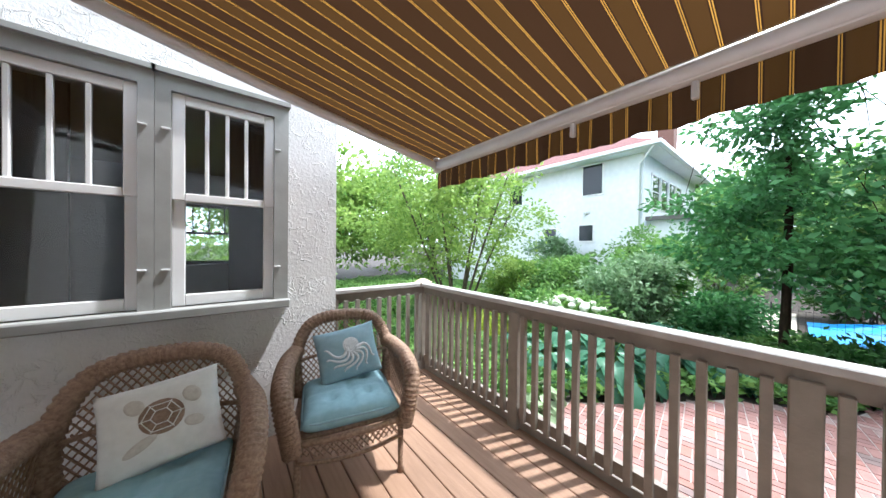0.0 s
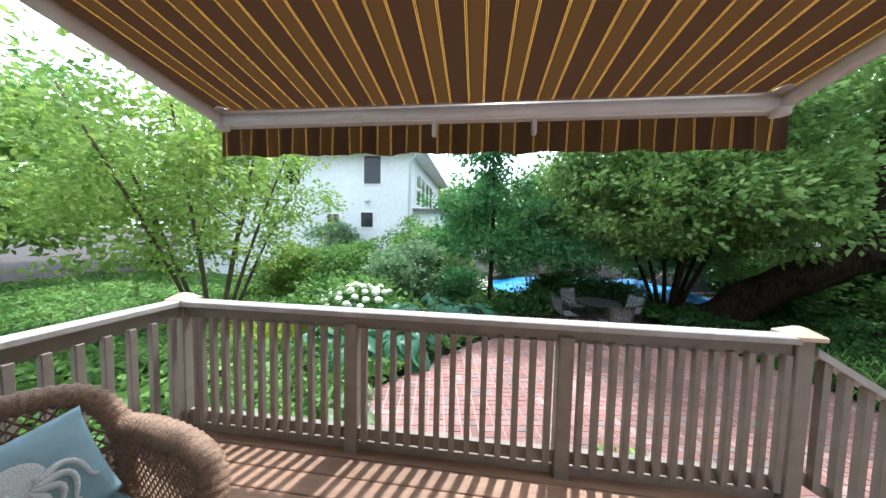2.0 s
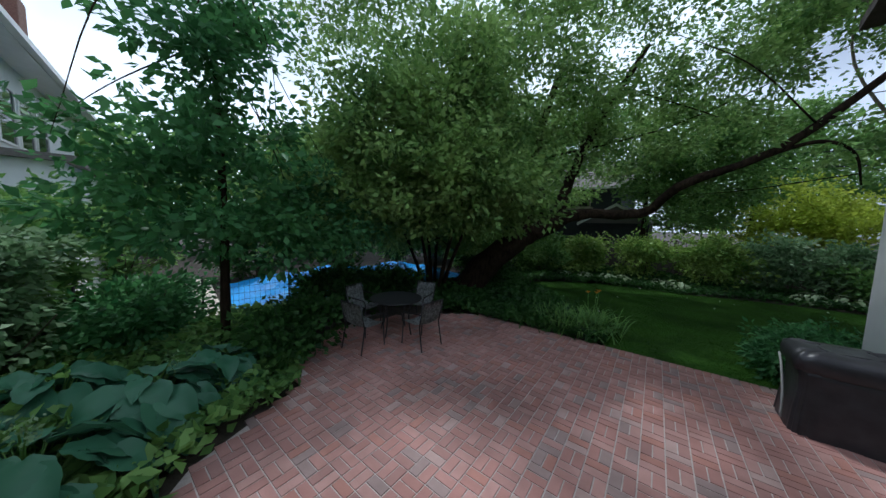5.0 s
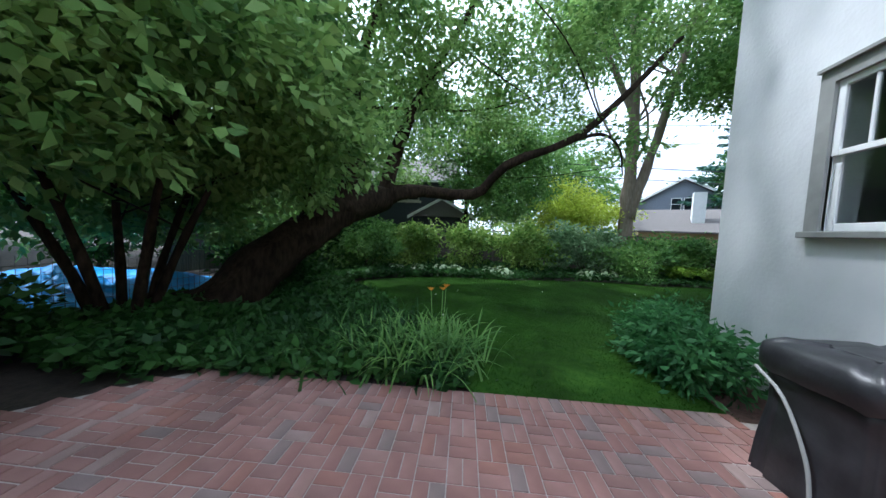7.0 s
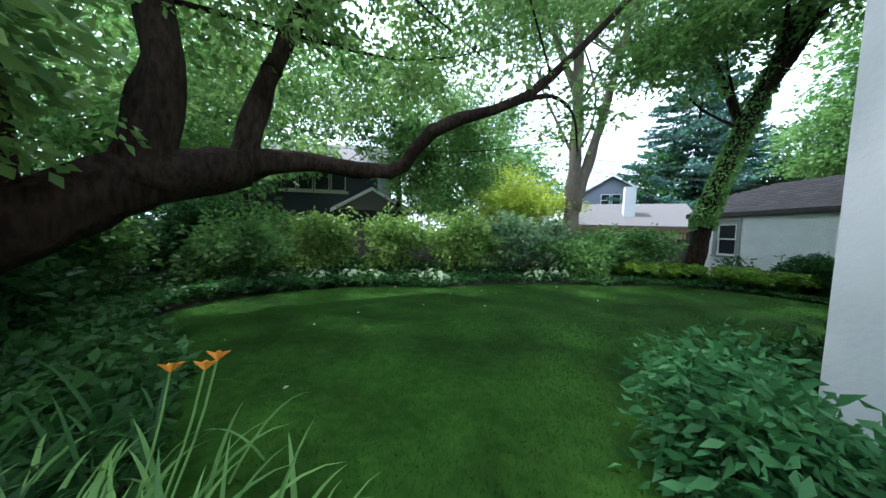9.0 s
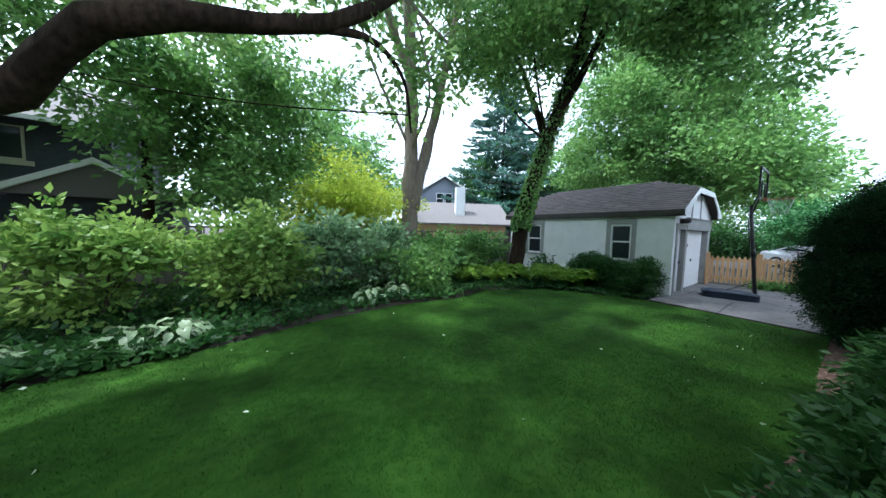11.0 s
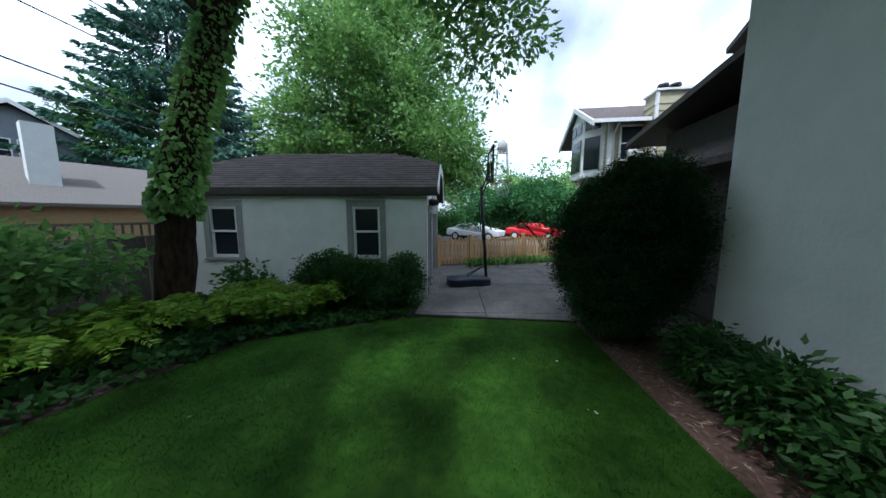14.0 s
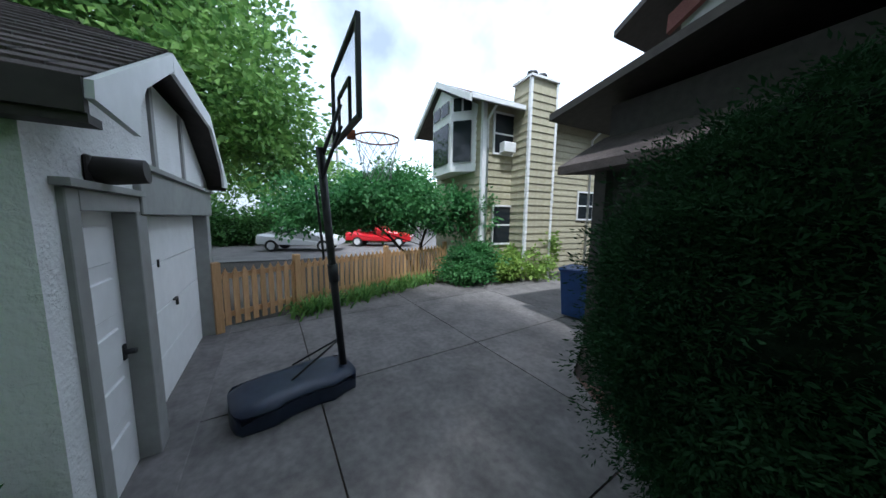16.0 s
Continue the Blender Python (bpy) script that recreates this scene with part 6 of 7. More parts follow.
strap("daylily", "arching daylily clump, leaves darkened for the tree's shade", "daylily", (6.0, -5.8), 130, 0.65, 0.028, L_DARK, 0.3)
strap("daylily", "arching daylily clump in the border", "daylily", (-0.7, -13.7), 120, 0.6, 0.026, L_MID, 0.25)
for x, y in ((6.6, 5.3), (6.1, 4.8), (5.5, 5.3), (6.2, 5.9)):
    strap("golden_grass", "yellow-green arching ornamental grass", "ornamental grass", (x, y), 420, 0.75, 0.018, L_GOLD, 0.30, rise=0.62)
for x, y in ((10.0, 7.0), (9.3, 8.2), (10.9, 6.2)):
    strap("daylily", "daylily clump with many orange flowers", "daylily", (x, y), 100, 0.75, 0.028, L_MID, 0.3, flowers=((0.3, -0.3, 1.15), (-0.3, -0.1, 1.1), (-0.1, 0.4, 1.12), (0.4, 0.3, 1.08), (-0.45, -0.4, 1.05), (0.1, -0.5, 1.0), (-0.6, 0.1, 1.05)))
for x, y in ((-11.6, -9.0), (-11.9, -8.4), (-12.2, -7.9), (-12.45, -7.3), (-12.7, -6.8), (-11.3, -9.5), (-12.9, -6.2)):
    strap("daylily", "low green daylily clump at the picket fence", "daylily", (x + 0.12, y - 0.15), 110, 0.52, 0.042, L_MID, 0.18, rise=0.7)


# ---- hostas ----
def hosta_leaf(L, W, material):
    b = bmesh.new()
    rows = []
    for i in range(8):
        u = i / 7
        w = W * math.sin(math.pi * min(u * 0.92 + 0.06, 1)) ** 0.8 * (1 - 0.35 * u)
        z = 0.16 * L * math.sin(u * 2.6) - 0.30 * L * u * u
        rows.append([b.verts.new((u * L, s * w / 2, z + (0.10 * W * abs(s) ** 1.4) + 0.012 * math.sin(i * 2.2 + s * 3))) for s in (-1, -0.5, 0, 0.5, 1)])
    for p, q in zip(rows, rows[1:]):
        for j in range(4):
            f = b.faces.new((p[j], q[j], q[j + 1], p[j + 1]))
            f.smooth = True
    me = bpy.data.meshes.new("leaf")
    b.to_mesh(me)
    b.free()
    me.materials.append(material)
    return me


H_MESH = [hosta_leaf(L, W, L_HOSTA) for L, W in ((0.40, 0.30), (0.34, 0.27), (0.46, 0.33))]
H_MESHW = [hosta_leaf(L, W, L_HOSTAW) for L, W in ((0.26, 0.17), (0.22, 0.15))]


def hosta(x, y, r, h, n, label, meshes, stalks=0):
    t = thing("hosta", label, "hosta", Matrix.Translation((x, y, 0)))
    bm = bmesh.new()
    for k in range(n):
        a = k * 2.399 + rng.normal() * 0.2
        q = math.sqrt((k + 0.5) / n)
        rr, z = r * q * 0.8, h * (1.02 - 0.62 * q ** 1.6) + rng.normal() * 0.02
        o = new("leaf", meshes[k % len(meshes)])
        o.parent = t
        sc = 0.8 + 0.4 * rng.random()
        o.matrix_basis = Matrix.Translation((math.cos(a) * rr, math.sin(a) * rr, z)) @ Euler((rng.normal() * 0.25, 0.15 + 0.75 * q + rng.normal() * 0.15, a + rng.normal() * 0.25)).to_matrix().to_4x4() @ Matrix.Scale(sc, 4)
        tube(bm, [(0, 0, 0), (math.cos(a) * rr * 0.6, math.sin(a) * rr * 0.6, z * 0.75), (math.cos(a) * rr, math.sin(a) * rr, z)], 0.006, 4, cap=False)
    part("leaf_stalk_tangle", bm, L_MID, t)["kind"] = "stuff"
    for k in range(stalks):
        a = rng.random() * 6.283
        st = part("flower_stalk", tube(bmesh.new(), curve_pts([(0, 0, h * 0.7), (0.2 * math.cos(a), 0.2 * math.sin(a), h * 1.2), (0.35 * math.cos(a), 0.35 * math.sin(a), h * 1.5)], 6), 0.007, 5), L_MID, t)
        c = np.stack([0.35 * math.cos(a) + rng.normal(size=40) * 0.025 - 0.1 * math.cos(a) * rng.random(40), 0.35 * math.sin(a) + rng.normal(size=40) * 0.025, h * (1.25 + 0.3 * rng.random(40))], 1)
        leaf_mesh("flower_spike", c, rng.normal(size=(40, 3)), 0.035, L_GREY, st, kind="stuff")
    return t


for x, y, r, h, n, st in ((5.45, 2.35, 0.62, 0.55, 44, 1), (5.9, 3.2, 0.62, 0.58, 42, 0), (6.45, 1.95, 0.62, 0.60, 44, 2), (6.9, 2.75, 0.6, 0.6, 40, 1), (7.25, 1.35, 0.55, 0.55, 38, 1), (7.9, 2.1, 0.55, 0.58, 34, 0), (5.0, 3.15, 0.5, 0.48, 34, 0), (7.75, 0.75, 0.45, 0.45, 30, 0), (5.1, 3.95, 0.5, 0.5, 34, 0), (6.4, 3.95, 0.55, 0.58, 34, 1), (6.1, 2.6, 0.55, 0.6, 36, 1)):
    hosta(x, y, r, h, int(n * 1.35), "large blue-green hosta spilling over the patio edge", H_MESH, st)
for x, y, n in ((7.4, -11.7, 26), (6.7, -12.0, 26), (6.1, -12.2, 22), (8.2, -11.3, 24), (4.9, -12.3, 24), (4.4, -12.5, 22), (1.2, -13.7, 22), (0.4, -13.9, 20)):
    hosta(x, y, 0.42, 0.36, n, "white-edged variegated hosta in the border", H_MESHW)
for x, y, r, n in ((2.75, 2.6, 0.3, 24), (2.95, 1.9, 0.3, 22), (2.8, 1.3, 0.3, 22), (3.4, 2.5, 0.35, 24), (3.9, 2.75, 0.35, 24)):
    hosta(x, y, r, 0.30, n, "pale variegated hosta below the deck rail", H_MESHW)

# hydrangea
hyd = shrub("hydrangea", "hydrangea with round white flower heads", [((7.00, 4.35, 0.55), (1.2, 0.9, 0.5)), ((7.60, 3.75, 0.55), (0.8, 0.7, 0.5))], L_MID, 260, 20, 0.13, 0.14)
hb = np.array([7.9, 3.8, 0])
for k in range(34):
    a, q = k * 2.4, math.sqrt(k / 34)
    b = bmesh.new()
    bmesh.ops.create_icosphere(b, subdivisions=3, radius=0.075 + 0.035 * rng.random())
    for v in b.verts:
        v.co *= 1 + 0.16 * noise.noise(v.co * 28 + Vector((k, 0, 0)))
        v.co.z *= 0.8
    part("flower_head", b, M_BLOOM, hyd, "white mophead flower").location = (-0.35 + 1.15 * q * math.cos(a), -0.05 + 0.85 * q * math.sin(a), 1.05 - 0.3 * q + 0.05 * rng.random())

# peonies along the house wall
for i, (x, y, r) in enumerate(((2.25, -5.65, 0.46), (2.2, -6.2, 0.45), (1.85, -6.75, 0.40), (1.0, -6.86, 0.36), (0.3, -6.86, 0.36), (-0.4, -6.86, 0.36), (-1.1, -6.86, 0.35), (-1.8, -6.86, 0.36), (-2.5, -6.86, 0.35), (-3.2, -6.88, 0.35), (-3.9, -6.88, 0.32))):
    shrub("peony", "leafy green perennial clump by the stucco wall", [((x, y, 0.30), (r * 0.85, r * 0.72, 0.30))], L_DARK if i > 2 else L_BLUEGREEN, 250, 13, 0.075, 0.10, category="perennial", wide=0.40, inner=0.6, droop=0.7)
sx_, sy_ = scatter(900, -5.6, 1.8, -7.62, -7.05)
oks = inside(MULCH, sx_, sy_)
n = int(oks.sum())
straw = thing("straw_litter", "pale straw and bark bits lying on the mulch", "litter", kind="stuff")
leaf_mesh("straw", np.stack([sx_[oks], sy_[oks], np.full(n, 0.022)], 1), np.stack([rng.normal(size=n), rng.normal(size=n), np.full(n, 0.08)], 1), 0.07, M_STRAW, straw, wide=0.10, fold=0.02)
shrub("garden_shrub", "low leafy shrub below the deck stairs", [((3.0, -0.4, 0.2), (0.3, 0.3, 0.2))], L_LIME, 30, 14, 0.08, 0.08)

# ---- tarpaulin, sand and wire fence in the next garden ----
bm = bmesh.new()
nx, ny = 40, 70
tv = []
for i in range(nx + 1):
    row = []
    for j in range(ny + 1):
        x, y = 11.2 + 3.6 * i / nx, 0.2 - 8.4 * j / ny
        edge = min(1, 4 * min(i / nx, 1 - i / nx, j / ny, 1 - j / ny) + 0.05)
        row.append(bm.verts.new((x + 0.25 * noise.noise(Vector((x, y, 1))), y, max(0.02, edge * (0.42 + 0.34 * noise.noise(Vector((x * 0.9, y * 0.9, 0))) + 0.12 * noise.noise(Vector((x * 3.1, y * 3.1, 2))))))))
    tv.append(row)
for i in range(nx):
    for j in range(ny):
        f = bm.faces.new((tv[i][j], tv[i + 1][j], tv[i + 1][j + 1], tv[i][j + 1]))
tagged(mesh_ob("tarpaulin", bm, M_TARP), "bright blue crumpled tarpaulin over a heap", "tarpaulin")
bm = bmesh.new()
sv_ = [[bm.verts.new((10.9 + 5.5 * i / 20, 0.4 + 2.6 * j / 14, max(0.0, 0.28 * math.sin(math.pi * i / 20) * math.sin(math.pi * j / 14) + 0.06 * noise.noise(Vector((i * 0.6, j * 0.6, 0)))))) for j in range(15)] for i in range(21)]
for i in range(20):
    for j in range(14):
        bm.faces.new((sv_[i][j], sv_[i + 1][j], sv_[i + 1][j + 1], sv_[i][j + 1])).smooth = True
tagged(mesh_ob("sand_heap", bm, M_SANDPILE), "pale heap of sand and rubble beyond the shrubs", "sand heap")
wf = thing("wire_fence", "thin dark wire fence at the garden edge", "fence")
for y in np.arange(2.4, -9.0, -1.6):
    part("fence_post", tube(bmesh.new(), [(10.55, y, 0), (10.55, y, 1.05)], 0.018, 6), M_BLACK, wf)
for z in np.arange(0.15, 1.05, 0.15):
    part("wire", tube(bmesh.new(), [(10.55, 2.4, z), (10.55, -8.6, z)], 0.004, 4), M_BLACK, wf)
w0 = part("wire", tube(bmesh.new(), [(0, 0, 0.1), (0, 0, 1.03)], 0.003, 4), M_BLACK, wf)
w0.location = (10.55, 2.3, 0)
for y in np.arange(2.2, -8.6, -0.1):
    again(w0, (10.55, y, 0))

# ---- patio table and mesh chairs ----
tbl = thing("patio_table", "round dark metal patio table", "table", Matrix.Translation((7.75, -2.05, 0.015)))
part("tabletop", tube(bmesh.new(), [(0, 0, 0.70), (0, 0, 0.725)], 0.52, 28), M_BLACK, tbl)
for k in range(4):
    a = k * math.pi / 2 + 0.4
    part("leg", tube(bmesh.new(), curve_pts([(0.36 * math.cos(a), 0.36 * math.sin(a), 0.0), (0.30 * math.cos(a), 0.30 * math.sin(a), 0.35), (0.36 * math.cos(a), 0.36 * math.sin(a), 0.70)], 8), 0.014, 6), M_BLACK, tbl)
M_MESH = mat("pale patterned seat cloth", (0.04, 0.045, 0.045), (0.38, 0.40, 0.39), 28, 0.8)


def patio_chair(m):
    c = thing("patio_chair", "dark metal patio chair with patterned pale seat", "chair", m, group="chairs round the patio table")
    bm = bmesh.new()
    sh = [[bm.verts.new((0.24 * (2 * j / 8 - 1), y, z + 0.03 * (2 * j / 8 - 1) ** 2)) for j in range(9)] for y, z in ((-0.22, 0.42), (-0.1, 0.41), (0.1, 0.41), (0.2, 0.44), (0.25, 0.55), (0.28, 0.70), (0.31, 0.84))]
    for p, q in zip(sh, sh[1:]):
        for j in range(8):
            bm.faces.new((p[j], q[j], q[j + 1], p[j + 1])).smooth = True
    bmesh.ops.solidify(bm, geom=bm.faces[:], thickness=0.012)
    part("seat", bm, M_MESH, c)
    for sx in (-1, 1):
        part("leg", tube(bmesh.new(), [(0.25 * sx, -0.24, 0), (0.24 * sx, -0.22, 0.42)], 0.012, 6), M_BLACK, c)
        part("leg", tube(bmesh.new(), [(0.25 * sx, 0.30, 0), (0.24 * sx, 0.22, 0.42), (0.25 * sx, 0.31, 0.86)], 0.012, 6), M_BLACK, c)
        part("armrest", tube(bmesh.new(), curve_pts([(0.25 * sx, -0.22, 0.42), (0.27 * sx, -0.22, 0.60), (0.28 * sx, 0.0, 0.64), (0.25 * sx, 0.28, 0.66)], 10), 0.012, 6), M_BLACK, c)
    part("back_rail", tube(bmesh.new(), [(-0.25, 0.31, 0.86), (0.25, 0.31, 0.86)], 0.012, 6), M_BLACK, c)
    return c


for x, y in ((7.0, -2.1), (7.55, -1.25), (8.5, -1.75), (8.0, -2.85)):
    patio_chair(Matrix.Translation((x, y, 0.015)) @ Matrix.Rotation(math.atan2(-2.05 - y, 7.75 - x) + math.pi / 2, 4, "Z"))

# ---- covered grill ----


def draped(secs, n=64, fold=0.0):
    """A cloth shell over rounded-rectangle sections (height, half width, half depth), with upright folds towards its foot."""
    bm = bmesh.new()
    rings = []
    for z, hx, hy in secs:
        ring = []
        for k in range(n):
            a = 2 * math.pi * k / n
            ca, sa = math.cos(a), math.sin(a)
            w = 1 + fold * (0.6 * math.sin(k * 1.9) + 0.4 * math.sin(k * 4.3)) * max(0.0, 1 - z)
            ring.append(bm.verts.new((hx * w * abs(ca) ** 0.3 * (1 if ca > 0 else -1), hy * w * abs(sa) ** 0.3 * (1 if sa > 0 else -1), z + 0.008 * math.sin(k * 1.1))))
        rings.append(ring)
    for p, q in zip(rings, rings[1:]):
        for k in range(n):
            bm.faces.new((p[k], p[(k + 1) % n], q[(k + 1) % n], q[k])).smooth = True
    bm.faces.new(rings[-1])
    return bm


gr = thing("covered_grill", "barbecue grill under a black vinyl cover", "grill", pose(2.15, -4.19, 0.02, 0, 0, 6))
part("skirt", draped([(0.0, 0.40, 0.33), (0.25, 0.385, 0.32), (0.5, 0.36, 0.30), (0.66, 0.37, 0.30), (0.74, 0.395, 0.315)], fold=0.07), M_COVER, gr)
part("lid_cover", draped([(0.72, 0.40, 0.32), (0.76, 0.425, 0.345), (0.84, 0.43, 0.35), (0.90, 0.42, 0.34), (0.945, 0.36, 0.27), (0.955, 0.2, 0.14)]), M_COVER, gr, "smooth black vinyl top of the cover")
for x0, x1 in ((-0.10, -0.22), (0.02, 0.05), (0.18, 0.30)):
    part("strap_fold", tube(bmesh.new(), curve_pts([(x0, -0.325, 0.70), ((x0 + x1) / 2, -0.335, 0.42), (x1, -0.345, 0.12)], 12), [0.011] * 13, 6), M_COVER, gr)
part("strap", tube(bmesh.new(), curve_pts([(0.41, -0.30, 0.72), (0.42, -0.10, 0.60), (0.415, 0.05, 0.30), (0.42, 0.10, 0.05)], 12), 0.012, 6), M_GREYTRIM, gr, "grey webbing strap")

# ---- basketball hoop ----
hoop = thing("basketball_hoop", "portable basketball hoop with dark blue base on the driveway", "basketball hoop", Matrix.Translation((-8.40, -9.28, 0.02)))
bm = bmesh.new()
bmesh.ops.create_cube(bm, size=1)
bmesh.ops.subdivide_edges(bm, edges=bm.edges[:], cuts=7, use_grid_fill=True)
for v in bm.verts:
    x, y, z = v.co * 2
    w = 0.36 * (1 - 0.10 * (y > 0.6))
    rr = (abs(x) ** 6 + abs(y) ** 6) ** (1 / 6)
    px, py = -0.06 + x * w * (1 - 0.12 * abs(y) ** 4), -0.50 + y * 0.60 * (1 - 0.10 * abs(x) ** 4)
    if abs(abs(py + 0.5)) < 0.15 and abs(x) > 0.9:
        px *= 0.86
    pz = 0.0 if z < -0.9 else 0.115 + 0.115 * z - (0.05 * rr ** 6 if z > 0.5 else 0)
    v.co = (px, py, max(pz, 0))
for f in bm.faces:
    f.smooth = True
part("base", bm, M_NAVYPL, hoop, "dark blue moulded plastic base").matrix_basis = pose(0.02, 0, 0, 0, 0, 17)
part("pole", tube(bmesh.new(), [(0, 0, 0.15), (0.11, -0.09, 1.3), (0.24, -0.19, 2.66)], 0.042, 12), M_BLACK, hoop)
part("collar", tube(bmesh.new(), [(0.105, -0.085, 1.25), (0.125, -0.10, 1.45)], 0.055, 12), M_BLACK, hoop)
for sx in (-0.18, 0.18):
    part("brace", tube(bmesh.new(), [(0, 0, 0.55), (sx, -0.55, 0.22)], 0.012, 6), M_BLACK, hoop)
for z0, z1 in ((2.55, 3.05), (2.35, 2.85)):
    part("lift_arm", tube(bmesh.new(), [(0.23, -0.18, z0), (0.42, 0.0, z1)], 0.02, 6), M_BLACK, hoop)
part("adjuster", tube(bmesh.new(), [(0.14, -0.24, 2.3), (0.06, -0.18, 1.5)], 0.014, 6), M_BLACK, hoop)
bb = part("backboard", boxes((-0.62, 0.45, 2.75, -0.58, 0.49, 3.55), (0.50, 0.45, 2.75, 0.54, 0.49, 3.55), (-0.58, 0.45, 3.51, 0.50, 0.49, 3.55), (-0.58, 0.45, 2.75, 0.50, 0.49, 2.79), (-0.30, 0.455, 2.79, -0.27, 0.485, 3.20), (0.19, 0.455, 2.79, 0.22, 0.485, 3.20), (-0.30, 0.455, 3.17, 0.22, 0.485, 3.20)), M_BLACK, hoop, "black framed clear backboard")
m_clear = bpy.data.materials.new("clear acrylic")
m_clear.use_nodes = True
bsd = m_clear.node_tree.nodes["Principled BSDF"]
bsd.inputs["Transmission Weight"].default_value, bsd.inputs["Roughness"].default_value, bsd.inputs["IOR"].default_value = 1.0, 0.02, 1.05
cp = part("board_panel", boxes((-0.58, 0.468, 2.79, 0.50, 0.472, 3.51)), m_clear, bb)
cp.visible_shadow = False
bb.matrix_basis = pose(0.46, -0.43, 0.02, 0, 0, 5)
rim = part("rim", tube(boxes((-0.08, 0.49, 2.72, 0.0, 0.56, 2.80)), [(-0.04 + 0.225 * math.cos(a), 0.79 + 0.225 * math.sin(a), 2.76) for a in np.linspace(0, 2 * math.pi, 33)], 0.009, 6), M_RIM, hoop)
rim.matrix_basis = pose(0.49, -0.43, 0.02, 0, 0, 5)
bm = bmesh.new()
for k in range(12):
    for s in (-1, 1):
        pts = []
        for i in range(6):
            a = 2 * math.pi * (k + s * i * 0.5) / 12
            r = 0.225 - 0.10 * i / 5 + 0.02 * (i == 5)
            pts.append((-0.04 + r * math.cos(a), 0.79 + r * math.sin(a), 2.75 - 0.40 * i / 5))
        tube(bm, pts, 0.0035, 4)
part("net", bm, M_NET, rim, "white cord net")

# ---- parked cars, bin, tower, cables ----


def car(label, m, paint):
    c = thing("car", label, "car", m)
    prof = [(-2.2, 0.35), (-2.25, 0.75), (-1.5, 0.92), (-0.9, 1.0), (-0.2, 1.38), (0.9, 1.40), (1.7, 1.05), (2.2, 0.95), (2.25, 0.4)]
    b = bmesh.new()
    rings = [[b.verts.new((x, y * (0.90 if z < 1.02 else 0.70), z)) for x, z in prof] for y in (-1, 1)]
    b.faces.new(rings[0]), b.faces.new(rings[1][::-1])
    for i in range(len(prof)):
        j = (i + 1) % len(prof)
        b.faces.new((rings[0][i], rings[1][i], rings[1][j], rings[0][j]))
    bmesh.ops.recalc_face_normals(b, faces=b.faces[:])
    bmesh.ops.bevel(b, geom=b.edges[:], offset=0.06, segments=2, affect="EDGES")
    part("body", b, paint, c)
    for sy in (-1, 1):
        part("side_window", hull([(x, sy * (0.84 - 0.62 * (z - 1.04)), z) for x, z in ((-0.72, 1.05), (-0.15, 1.32), (0.85, 1.33), (1.35, 1.06))] + [(x, sy * (0.80 - 0.62 * (z - 1.04)), z) for x, z in ((-0.72, 1.05), (-0.15, 1.32), (0.85, 1.33), (1.35, 1.06))]), M_GLASS, c)
        for x in (-1.4, 1.4):
            w = part("wheel", tube(bmesh.new(), [(x, sy * 0.72, 0.33), (x, sy * 0.93, 0.33)], 0.33, 20), M_TYRE, c)
            part("rim", tube(bmesh.new(), [(x, sy * 0.90, 0.33), (x, sy * 0.945, 0.33)], 0.21, 14), M_ALU, w)
        part("headlight", boxes((-2.27, sy * 0.65 - 0.16, 0.68, -2.18, sy * 0.65 + 0.16, 0.78), bev=0.02), M_ALU, c)
    return c


car("white coupe parked beyond the picket fence", pose(-23.4, -9.9, 0, 0, 0, 250), M_WHITECAR)
car("red car parked beyond the picket fence", pose(-24.6, -5.0, 0, 0, 0, 245), M_REDCAR)
bin_ = thing("wheelie_bin", "blue plastic recycling bin by the porch", "bin", pose(-8.75, -4.7, 0.02, 0, 0, 20))
part("body", hull([(x * s, y * s, z) for z, s in ((0.05, 0.8), (0.95, 1.0)) for x in (-0.27, 0.27) for y in (-0.3, 0.3)]), M_BIN, bin_)
part("lid", boxes((-0.30, -0.34, 0.95, 0.30, 0.34, 1.02), bev=0.02), M_BIN, bin_)
for x in (-0.25, 0.25):
    part("wheel", tube(bmesh.new(), [(x - 0.03, 0.25, 0.1), (x + 0.03, 0.25, 0.1)], 0.1, 12), M_TYRE, bin_)
tw = thing("lattice_tower", "pale steel lattice tower in the distance", "tower", Matrix.Translation((-74, -4.4, 0)))
for sx in (-1, 1):
    for sy in (-1, 1):
        part("tower_leg", tube(bmesh.new(), [(2.2 * sx, 2.2 * sy, 0), (1.2 * sx, 1.2 * sy, 18)], 0.17, 5), M_GREYTRIM, tw)
for z in (6, 12, 18):
    r_ = 2.2 - z / 18
    cs_ = [(-r_, -r_, z), (r_, -r_, z), (r_, r_, z), (-r_, r_, z)]
    for p, q in zip(cs_, cs_[1:] + cs_[:1]):
        part("tower_brace", tube(bmesh.new(), [p, q], 0.13, 5), M_GREYTRIM, tw)
part("tank", tube(bmesh.new(), [(0, 0, 18.2), (0, 0, 20), (0, 0, 21)], [1.3, 1.3, 0.3], 12), M_GREYTRIM, tw)
for za, zb in ((5.75, 4.95), (7.55, 7.2), (8.75, 8.2), (6.5, 5.6)):
    cb = bmesh.new()
    # heights at x = 5 and x = -8 on the line y = -21
    tube(cb, [(x, -21.0, za + (zb - za) * (5 - x) / 13 + 0.0006 * (x + 2) ** 2) for x in np.linspace(26, -36, 32)], 0.022, 5)
    tagged(mesh_ob("overhead_cable", cb, M_BLACK), "thin black overhead cable across the sky", "cable")

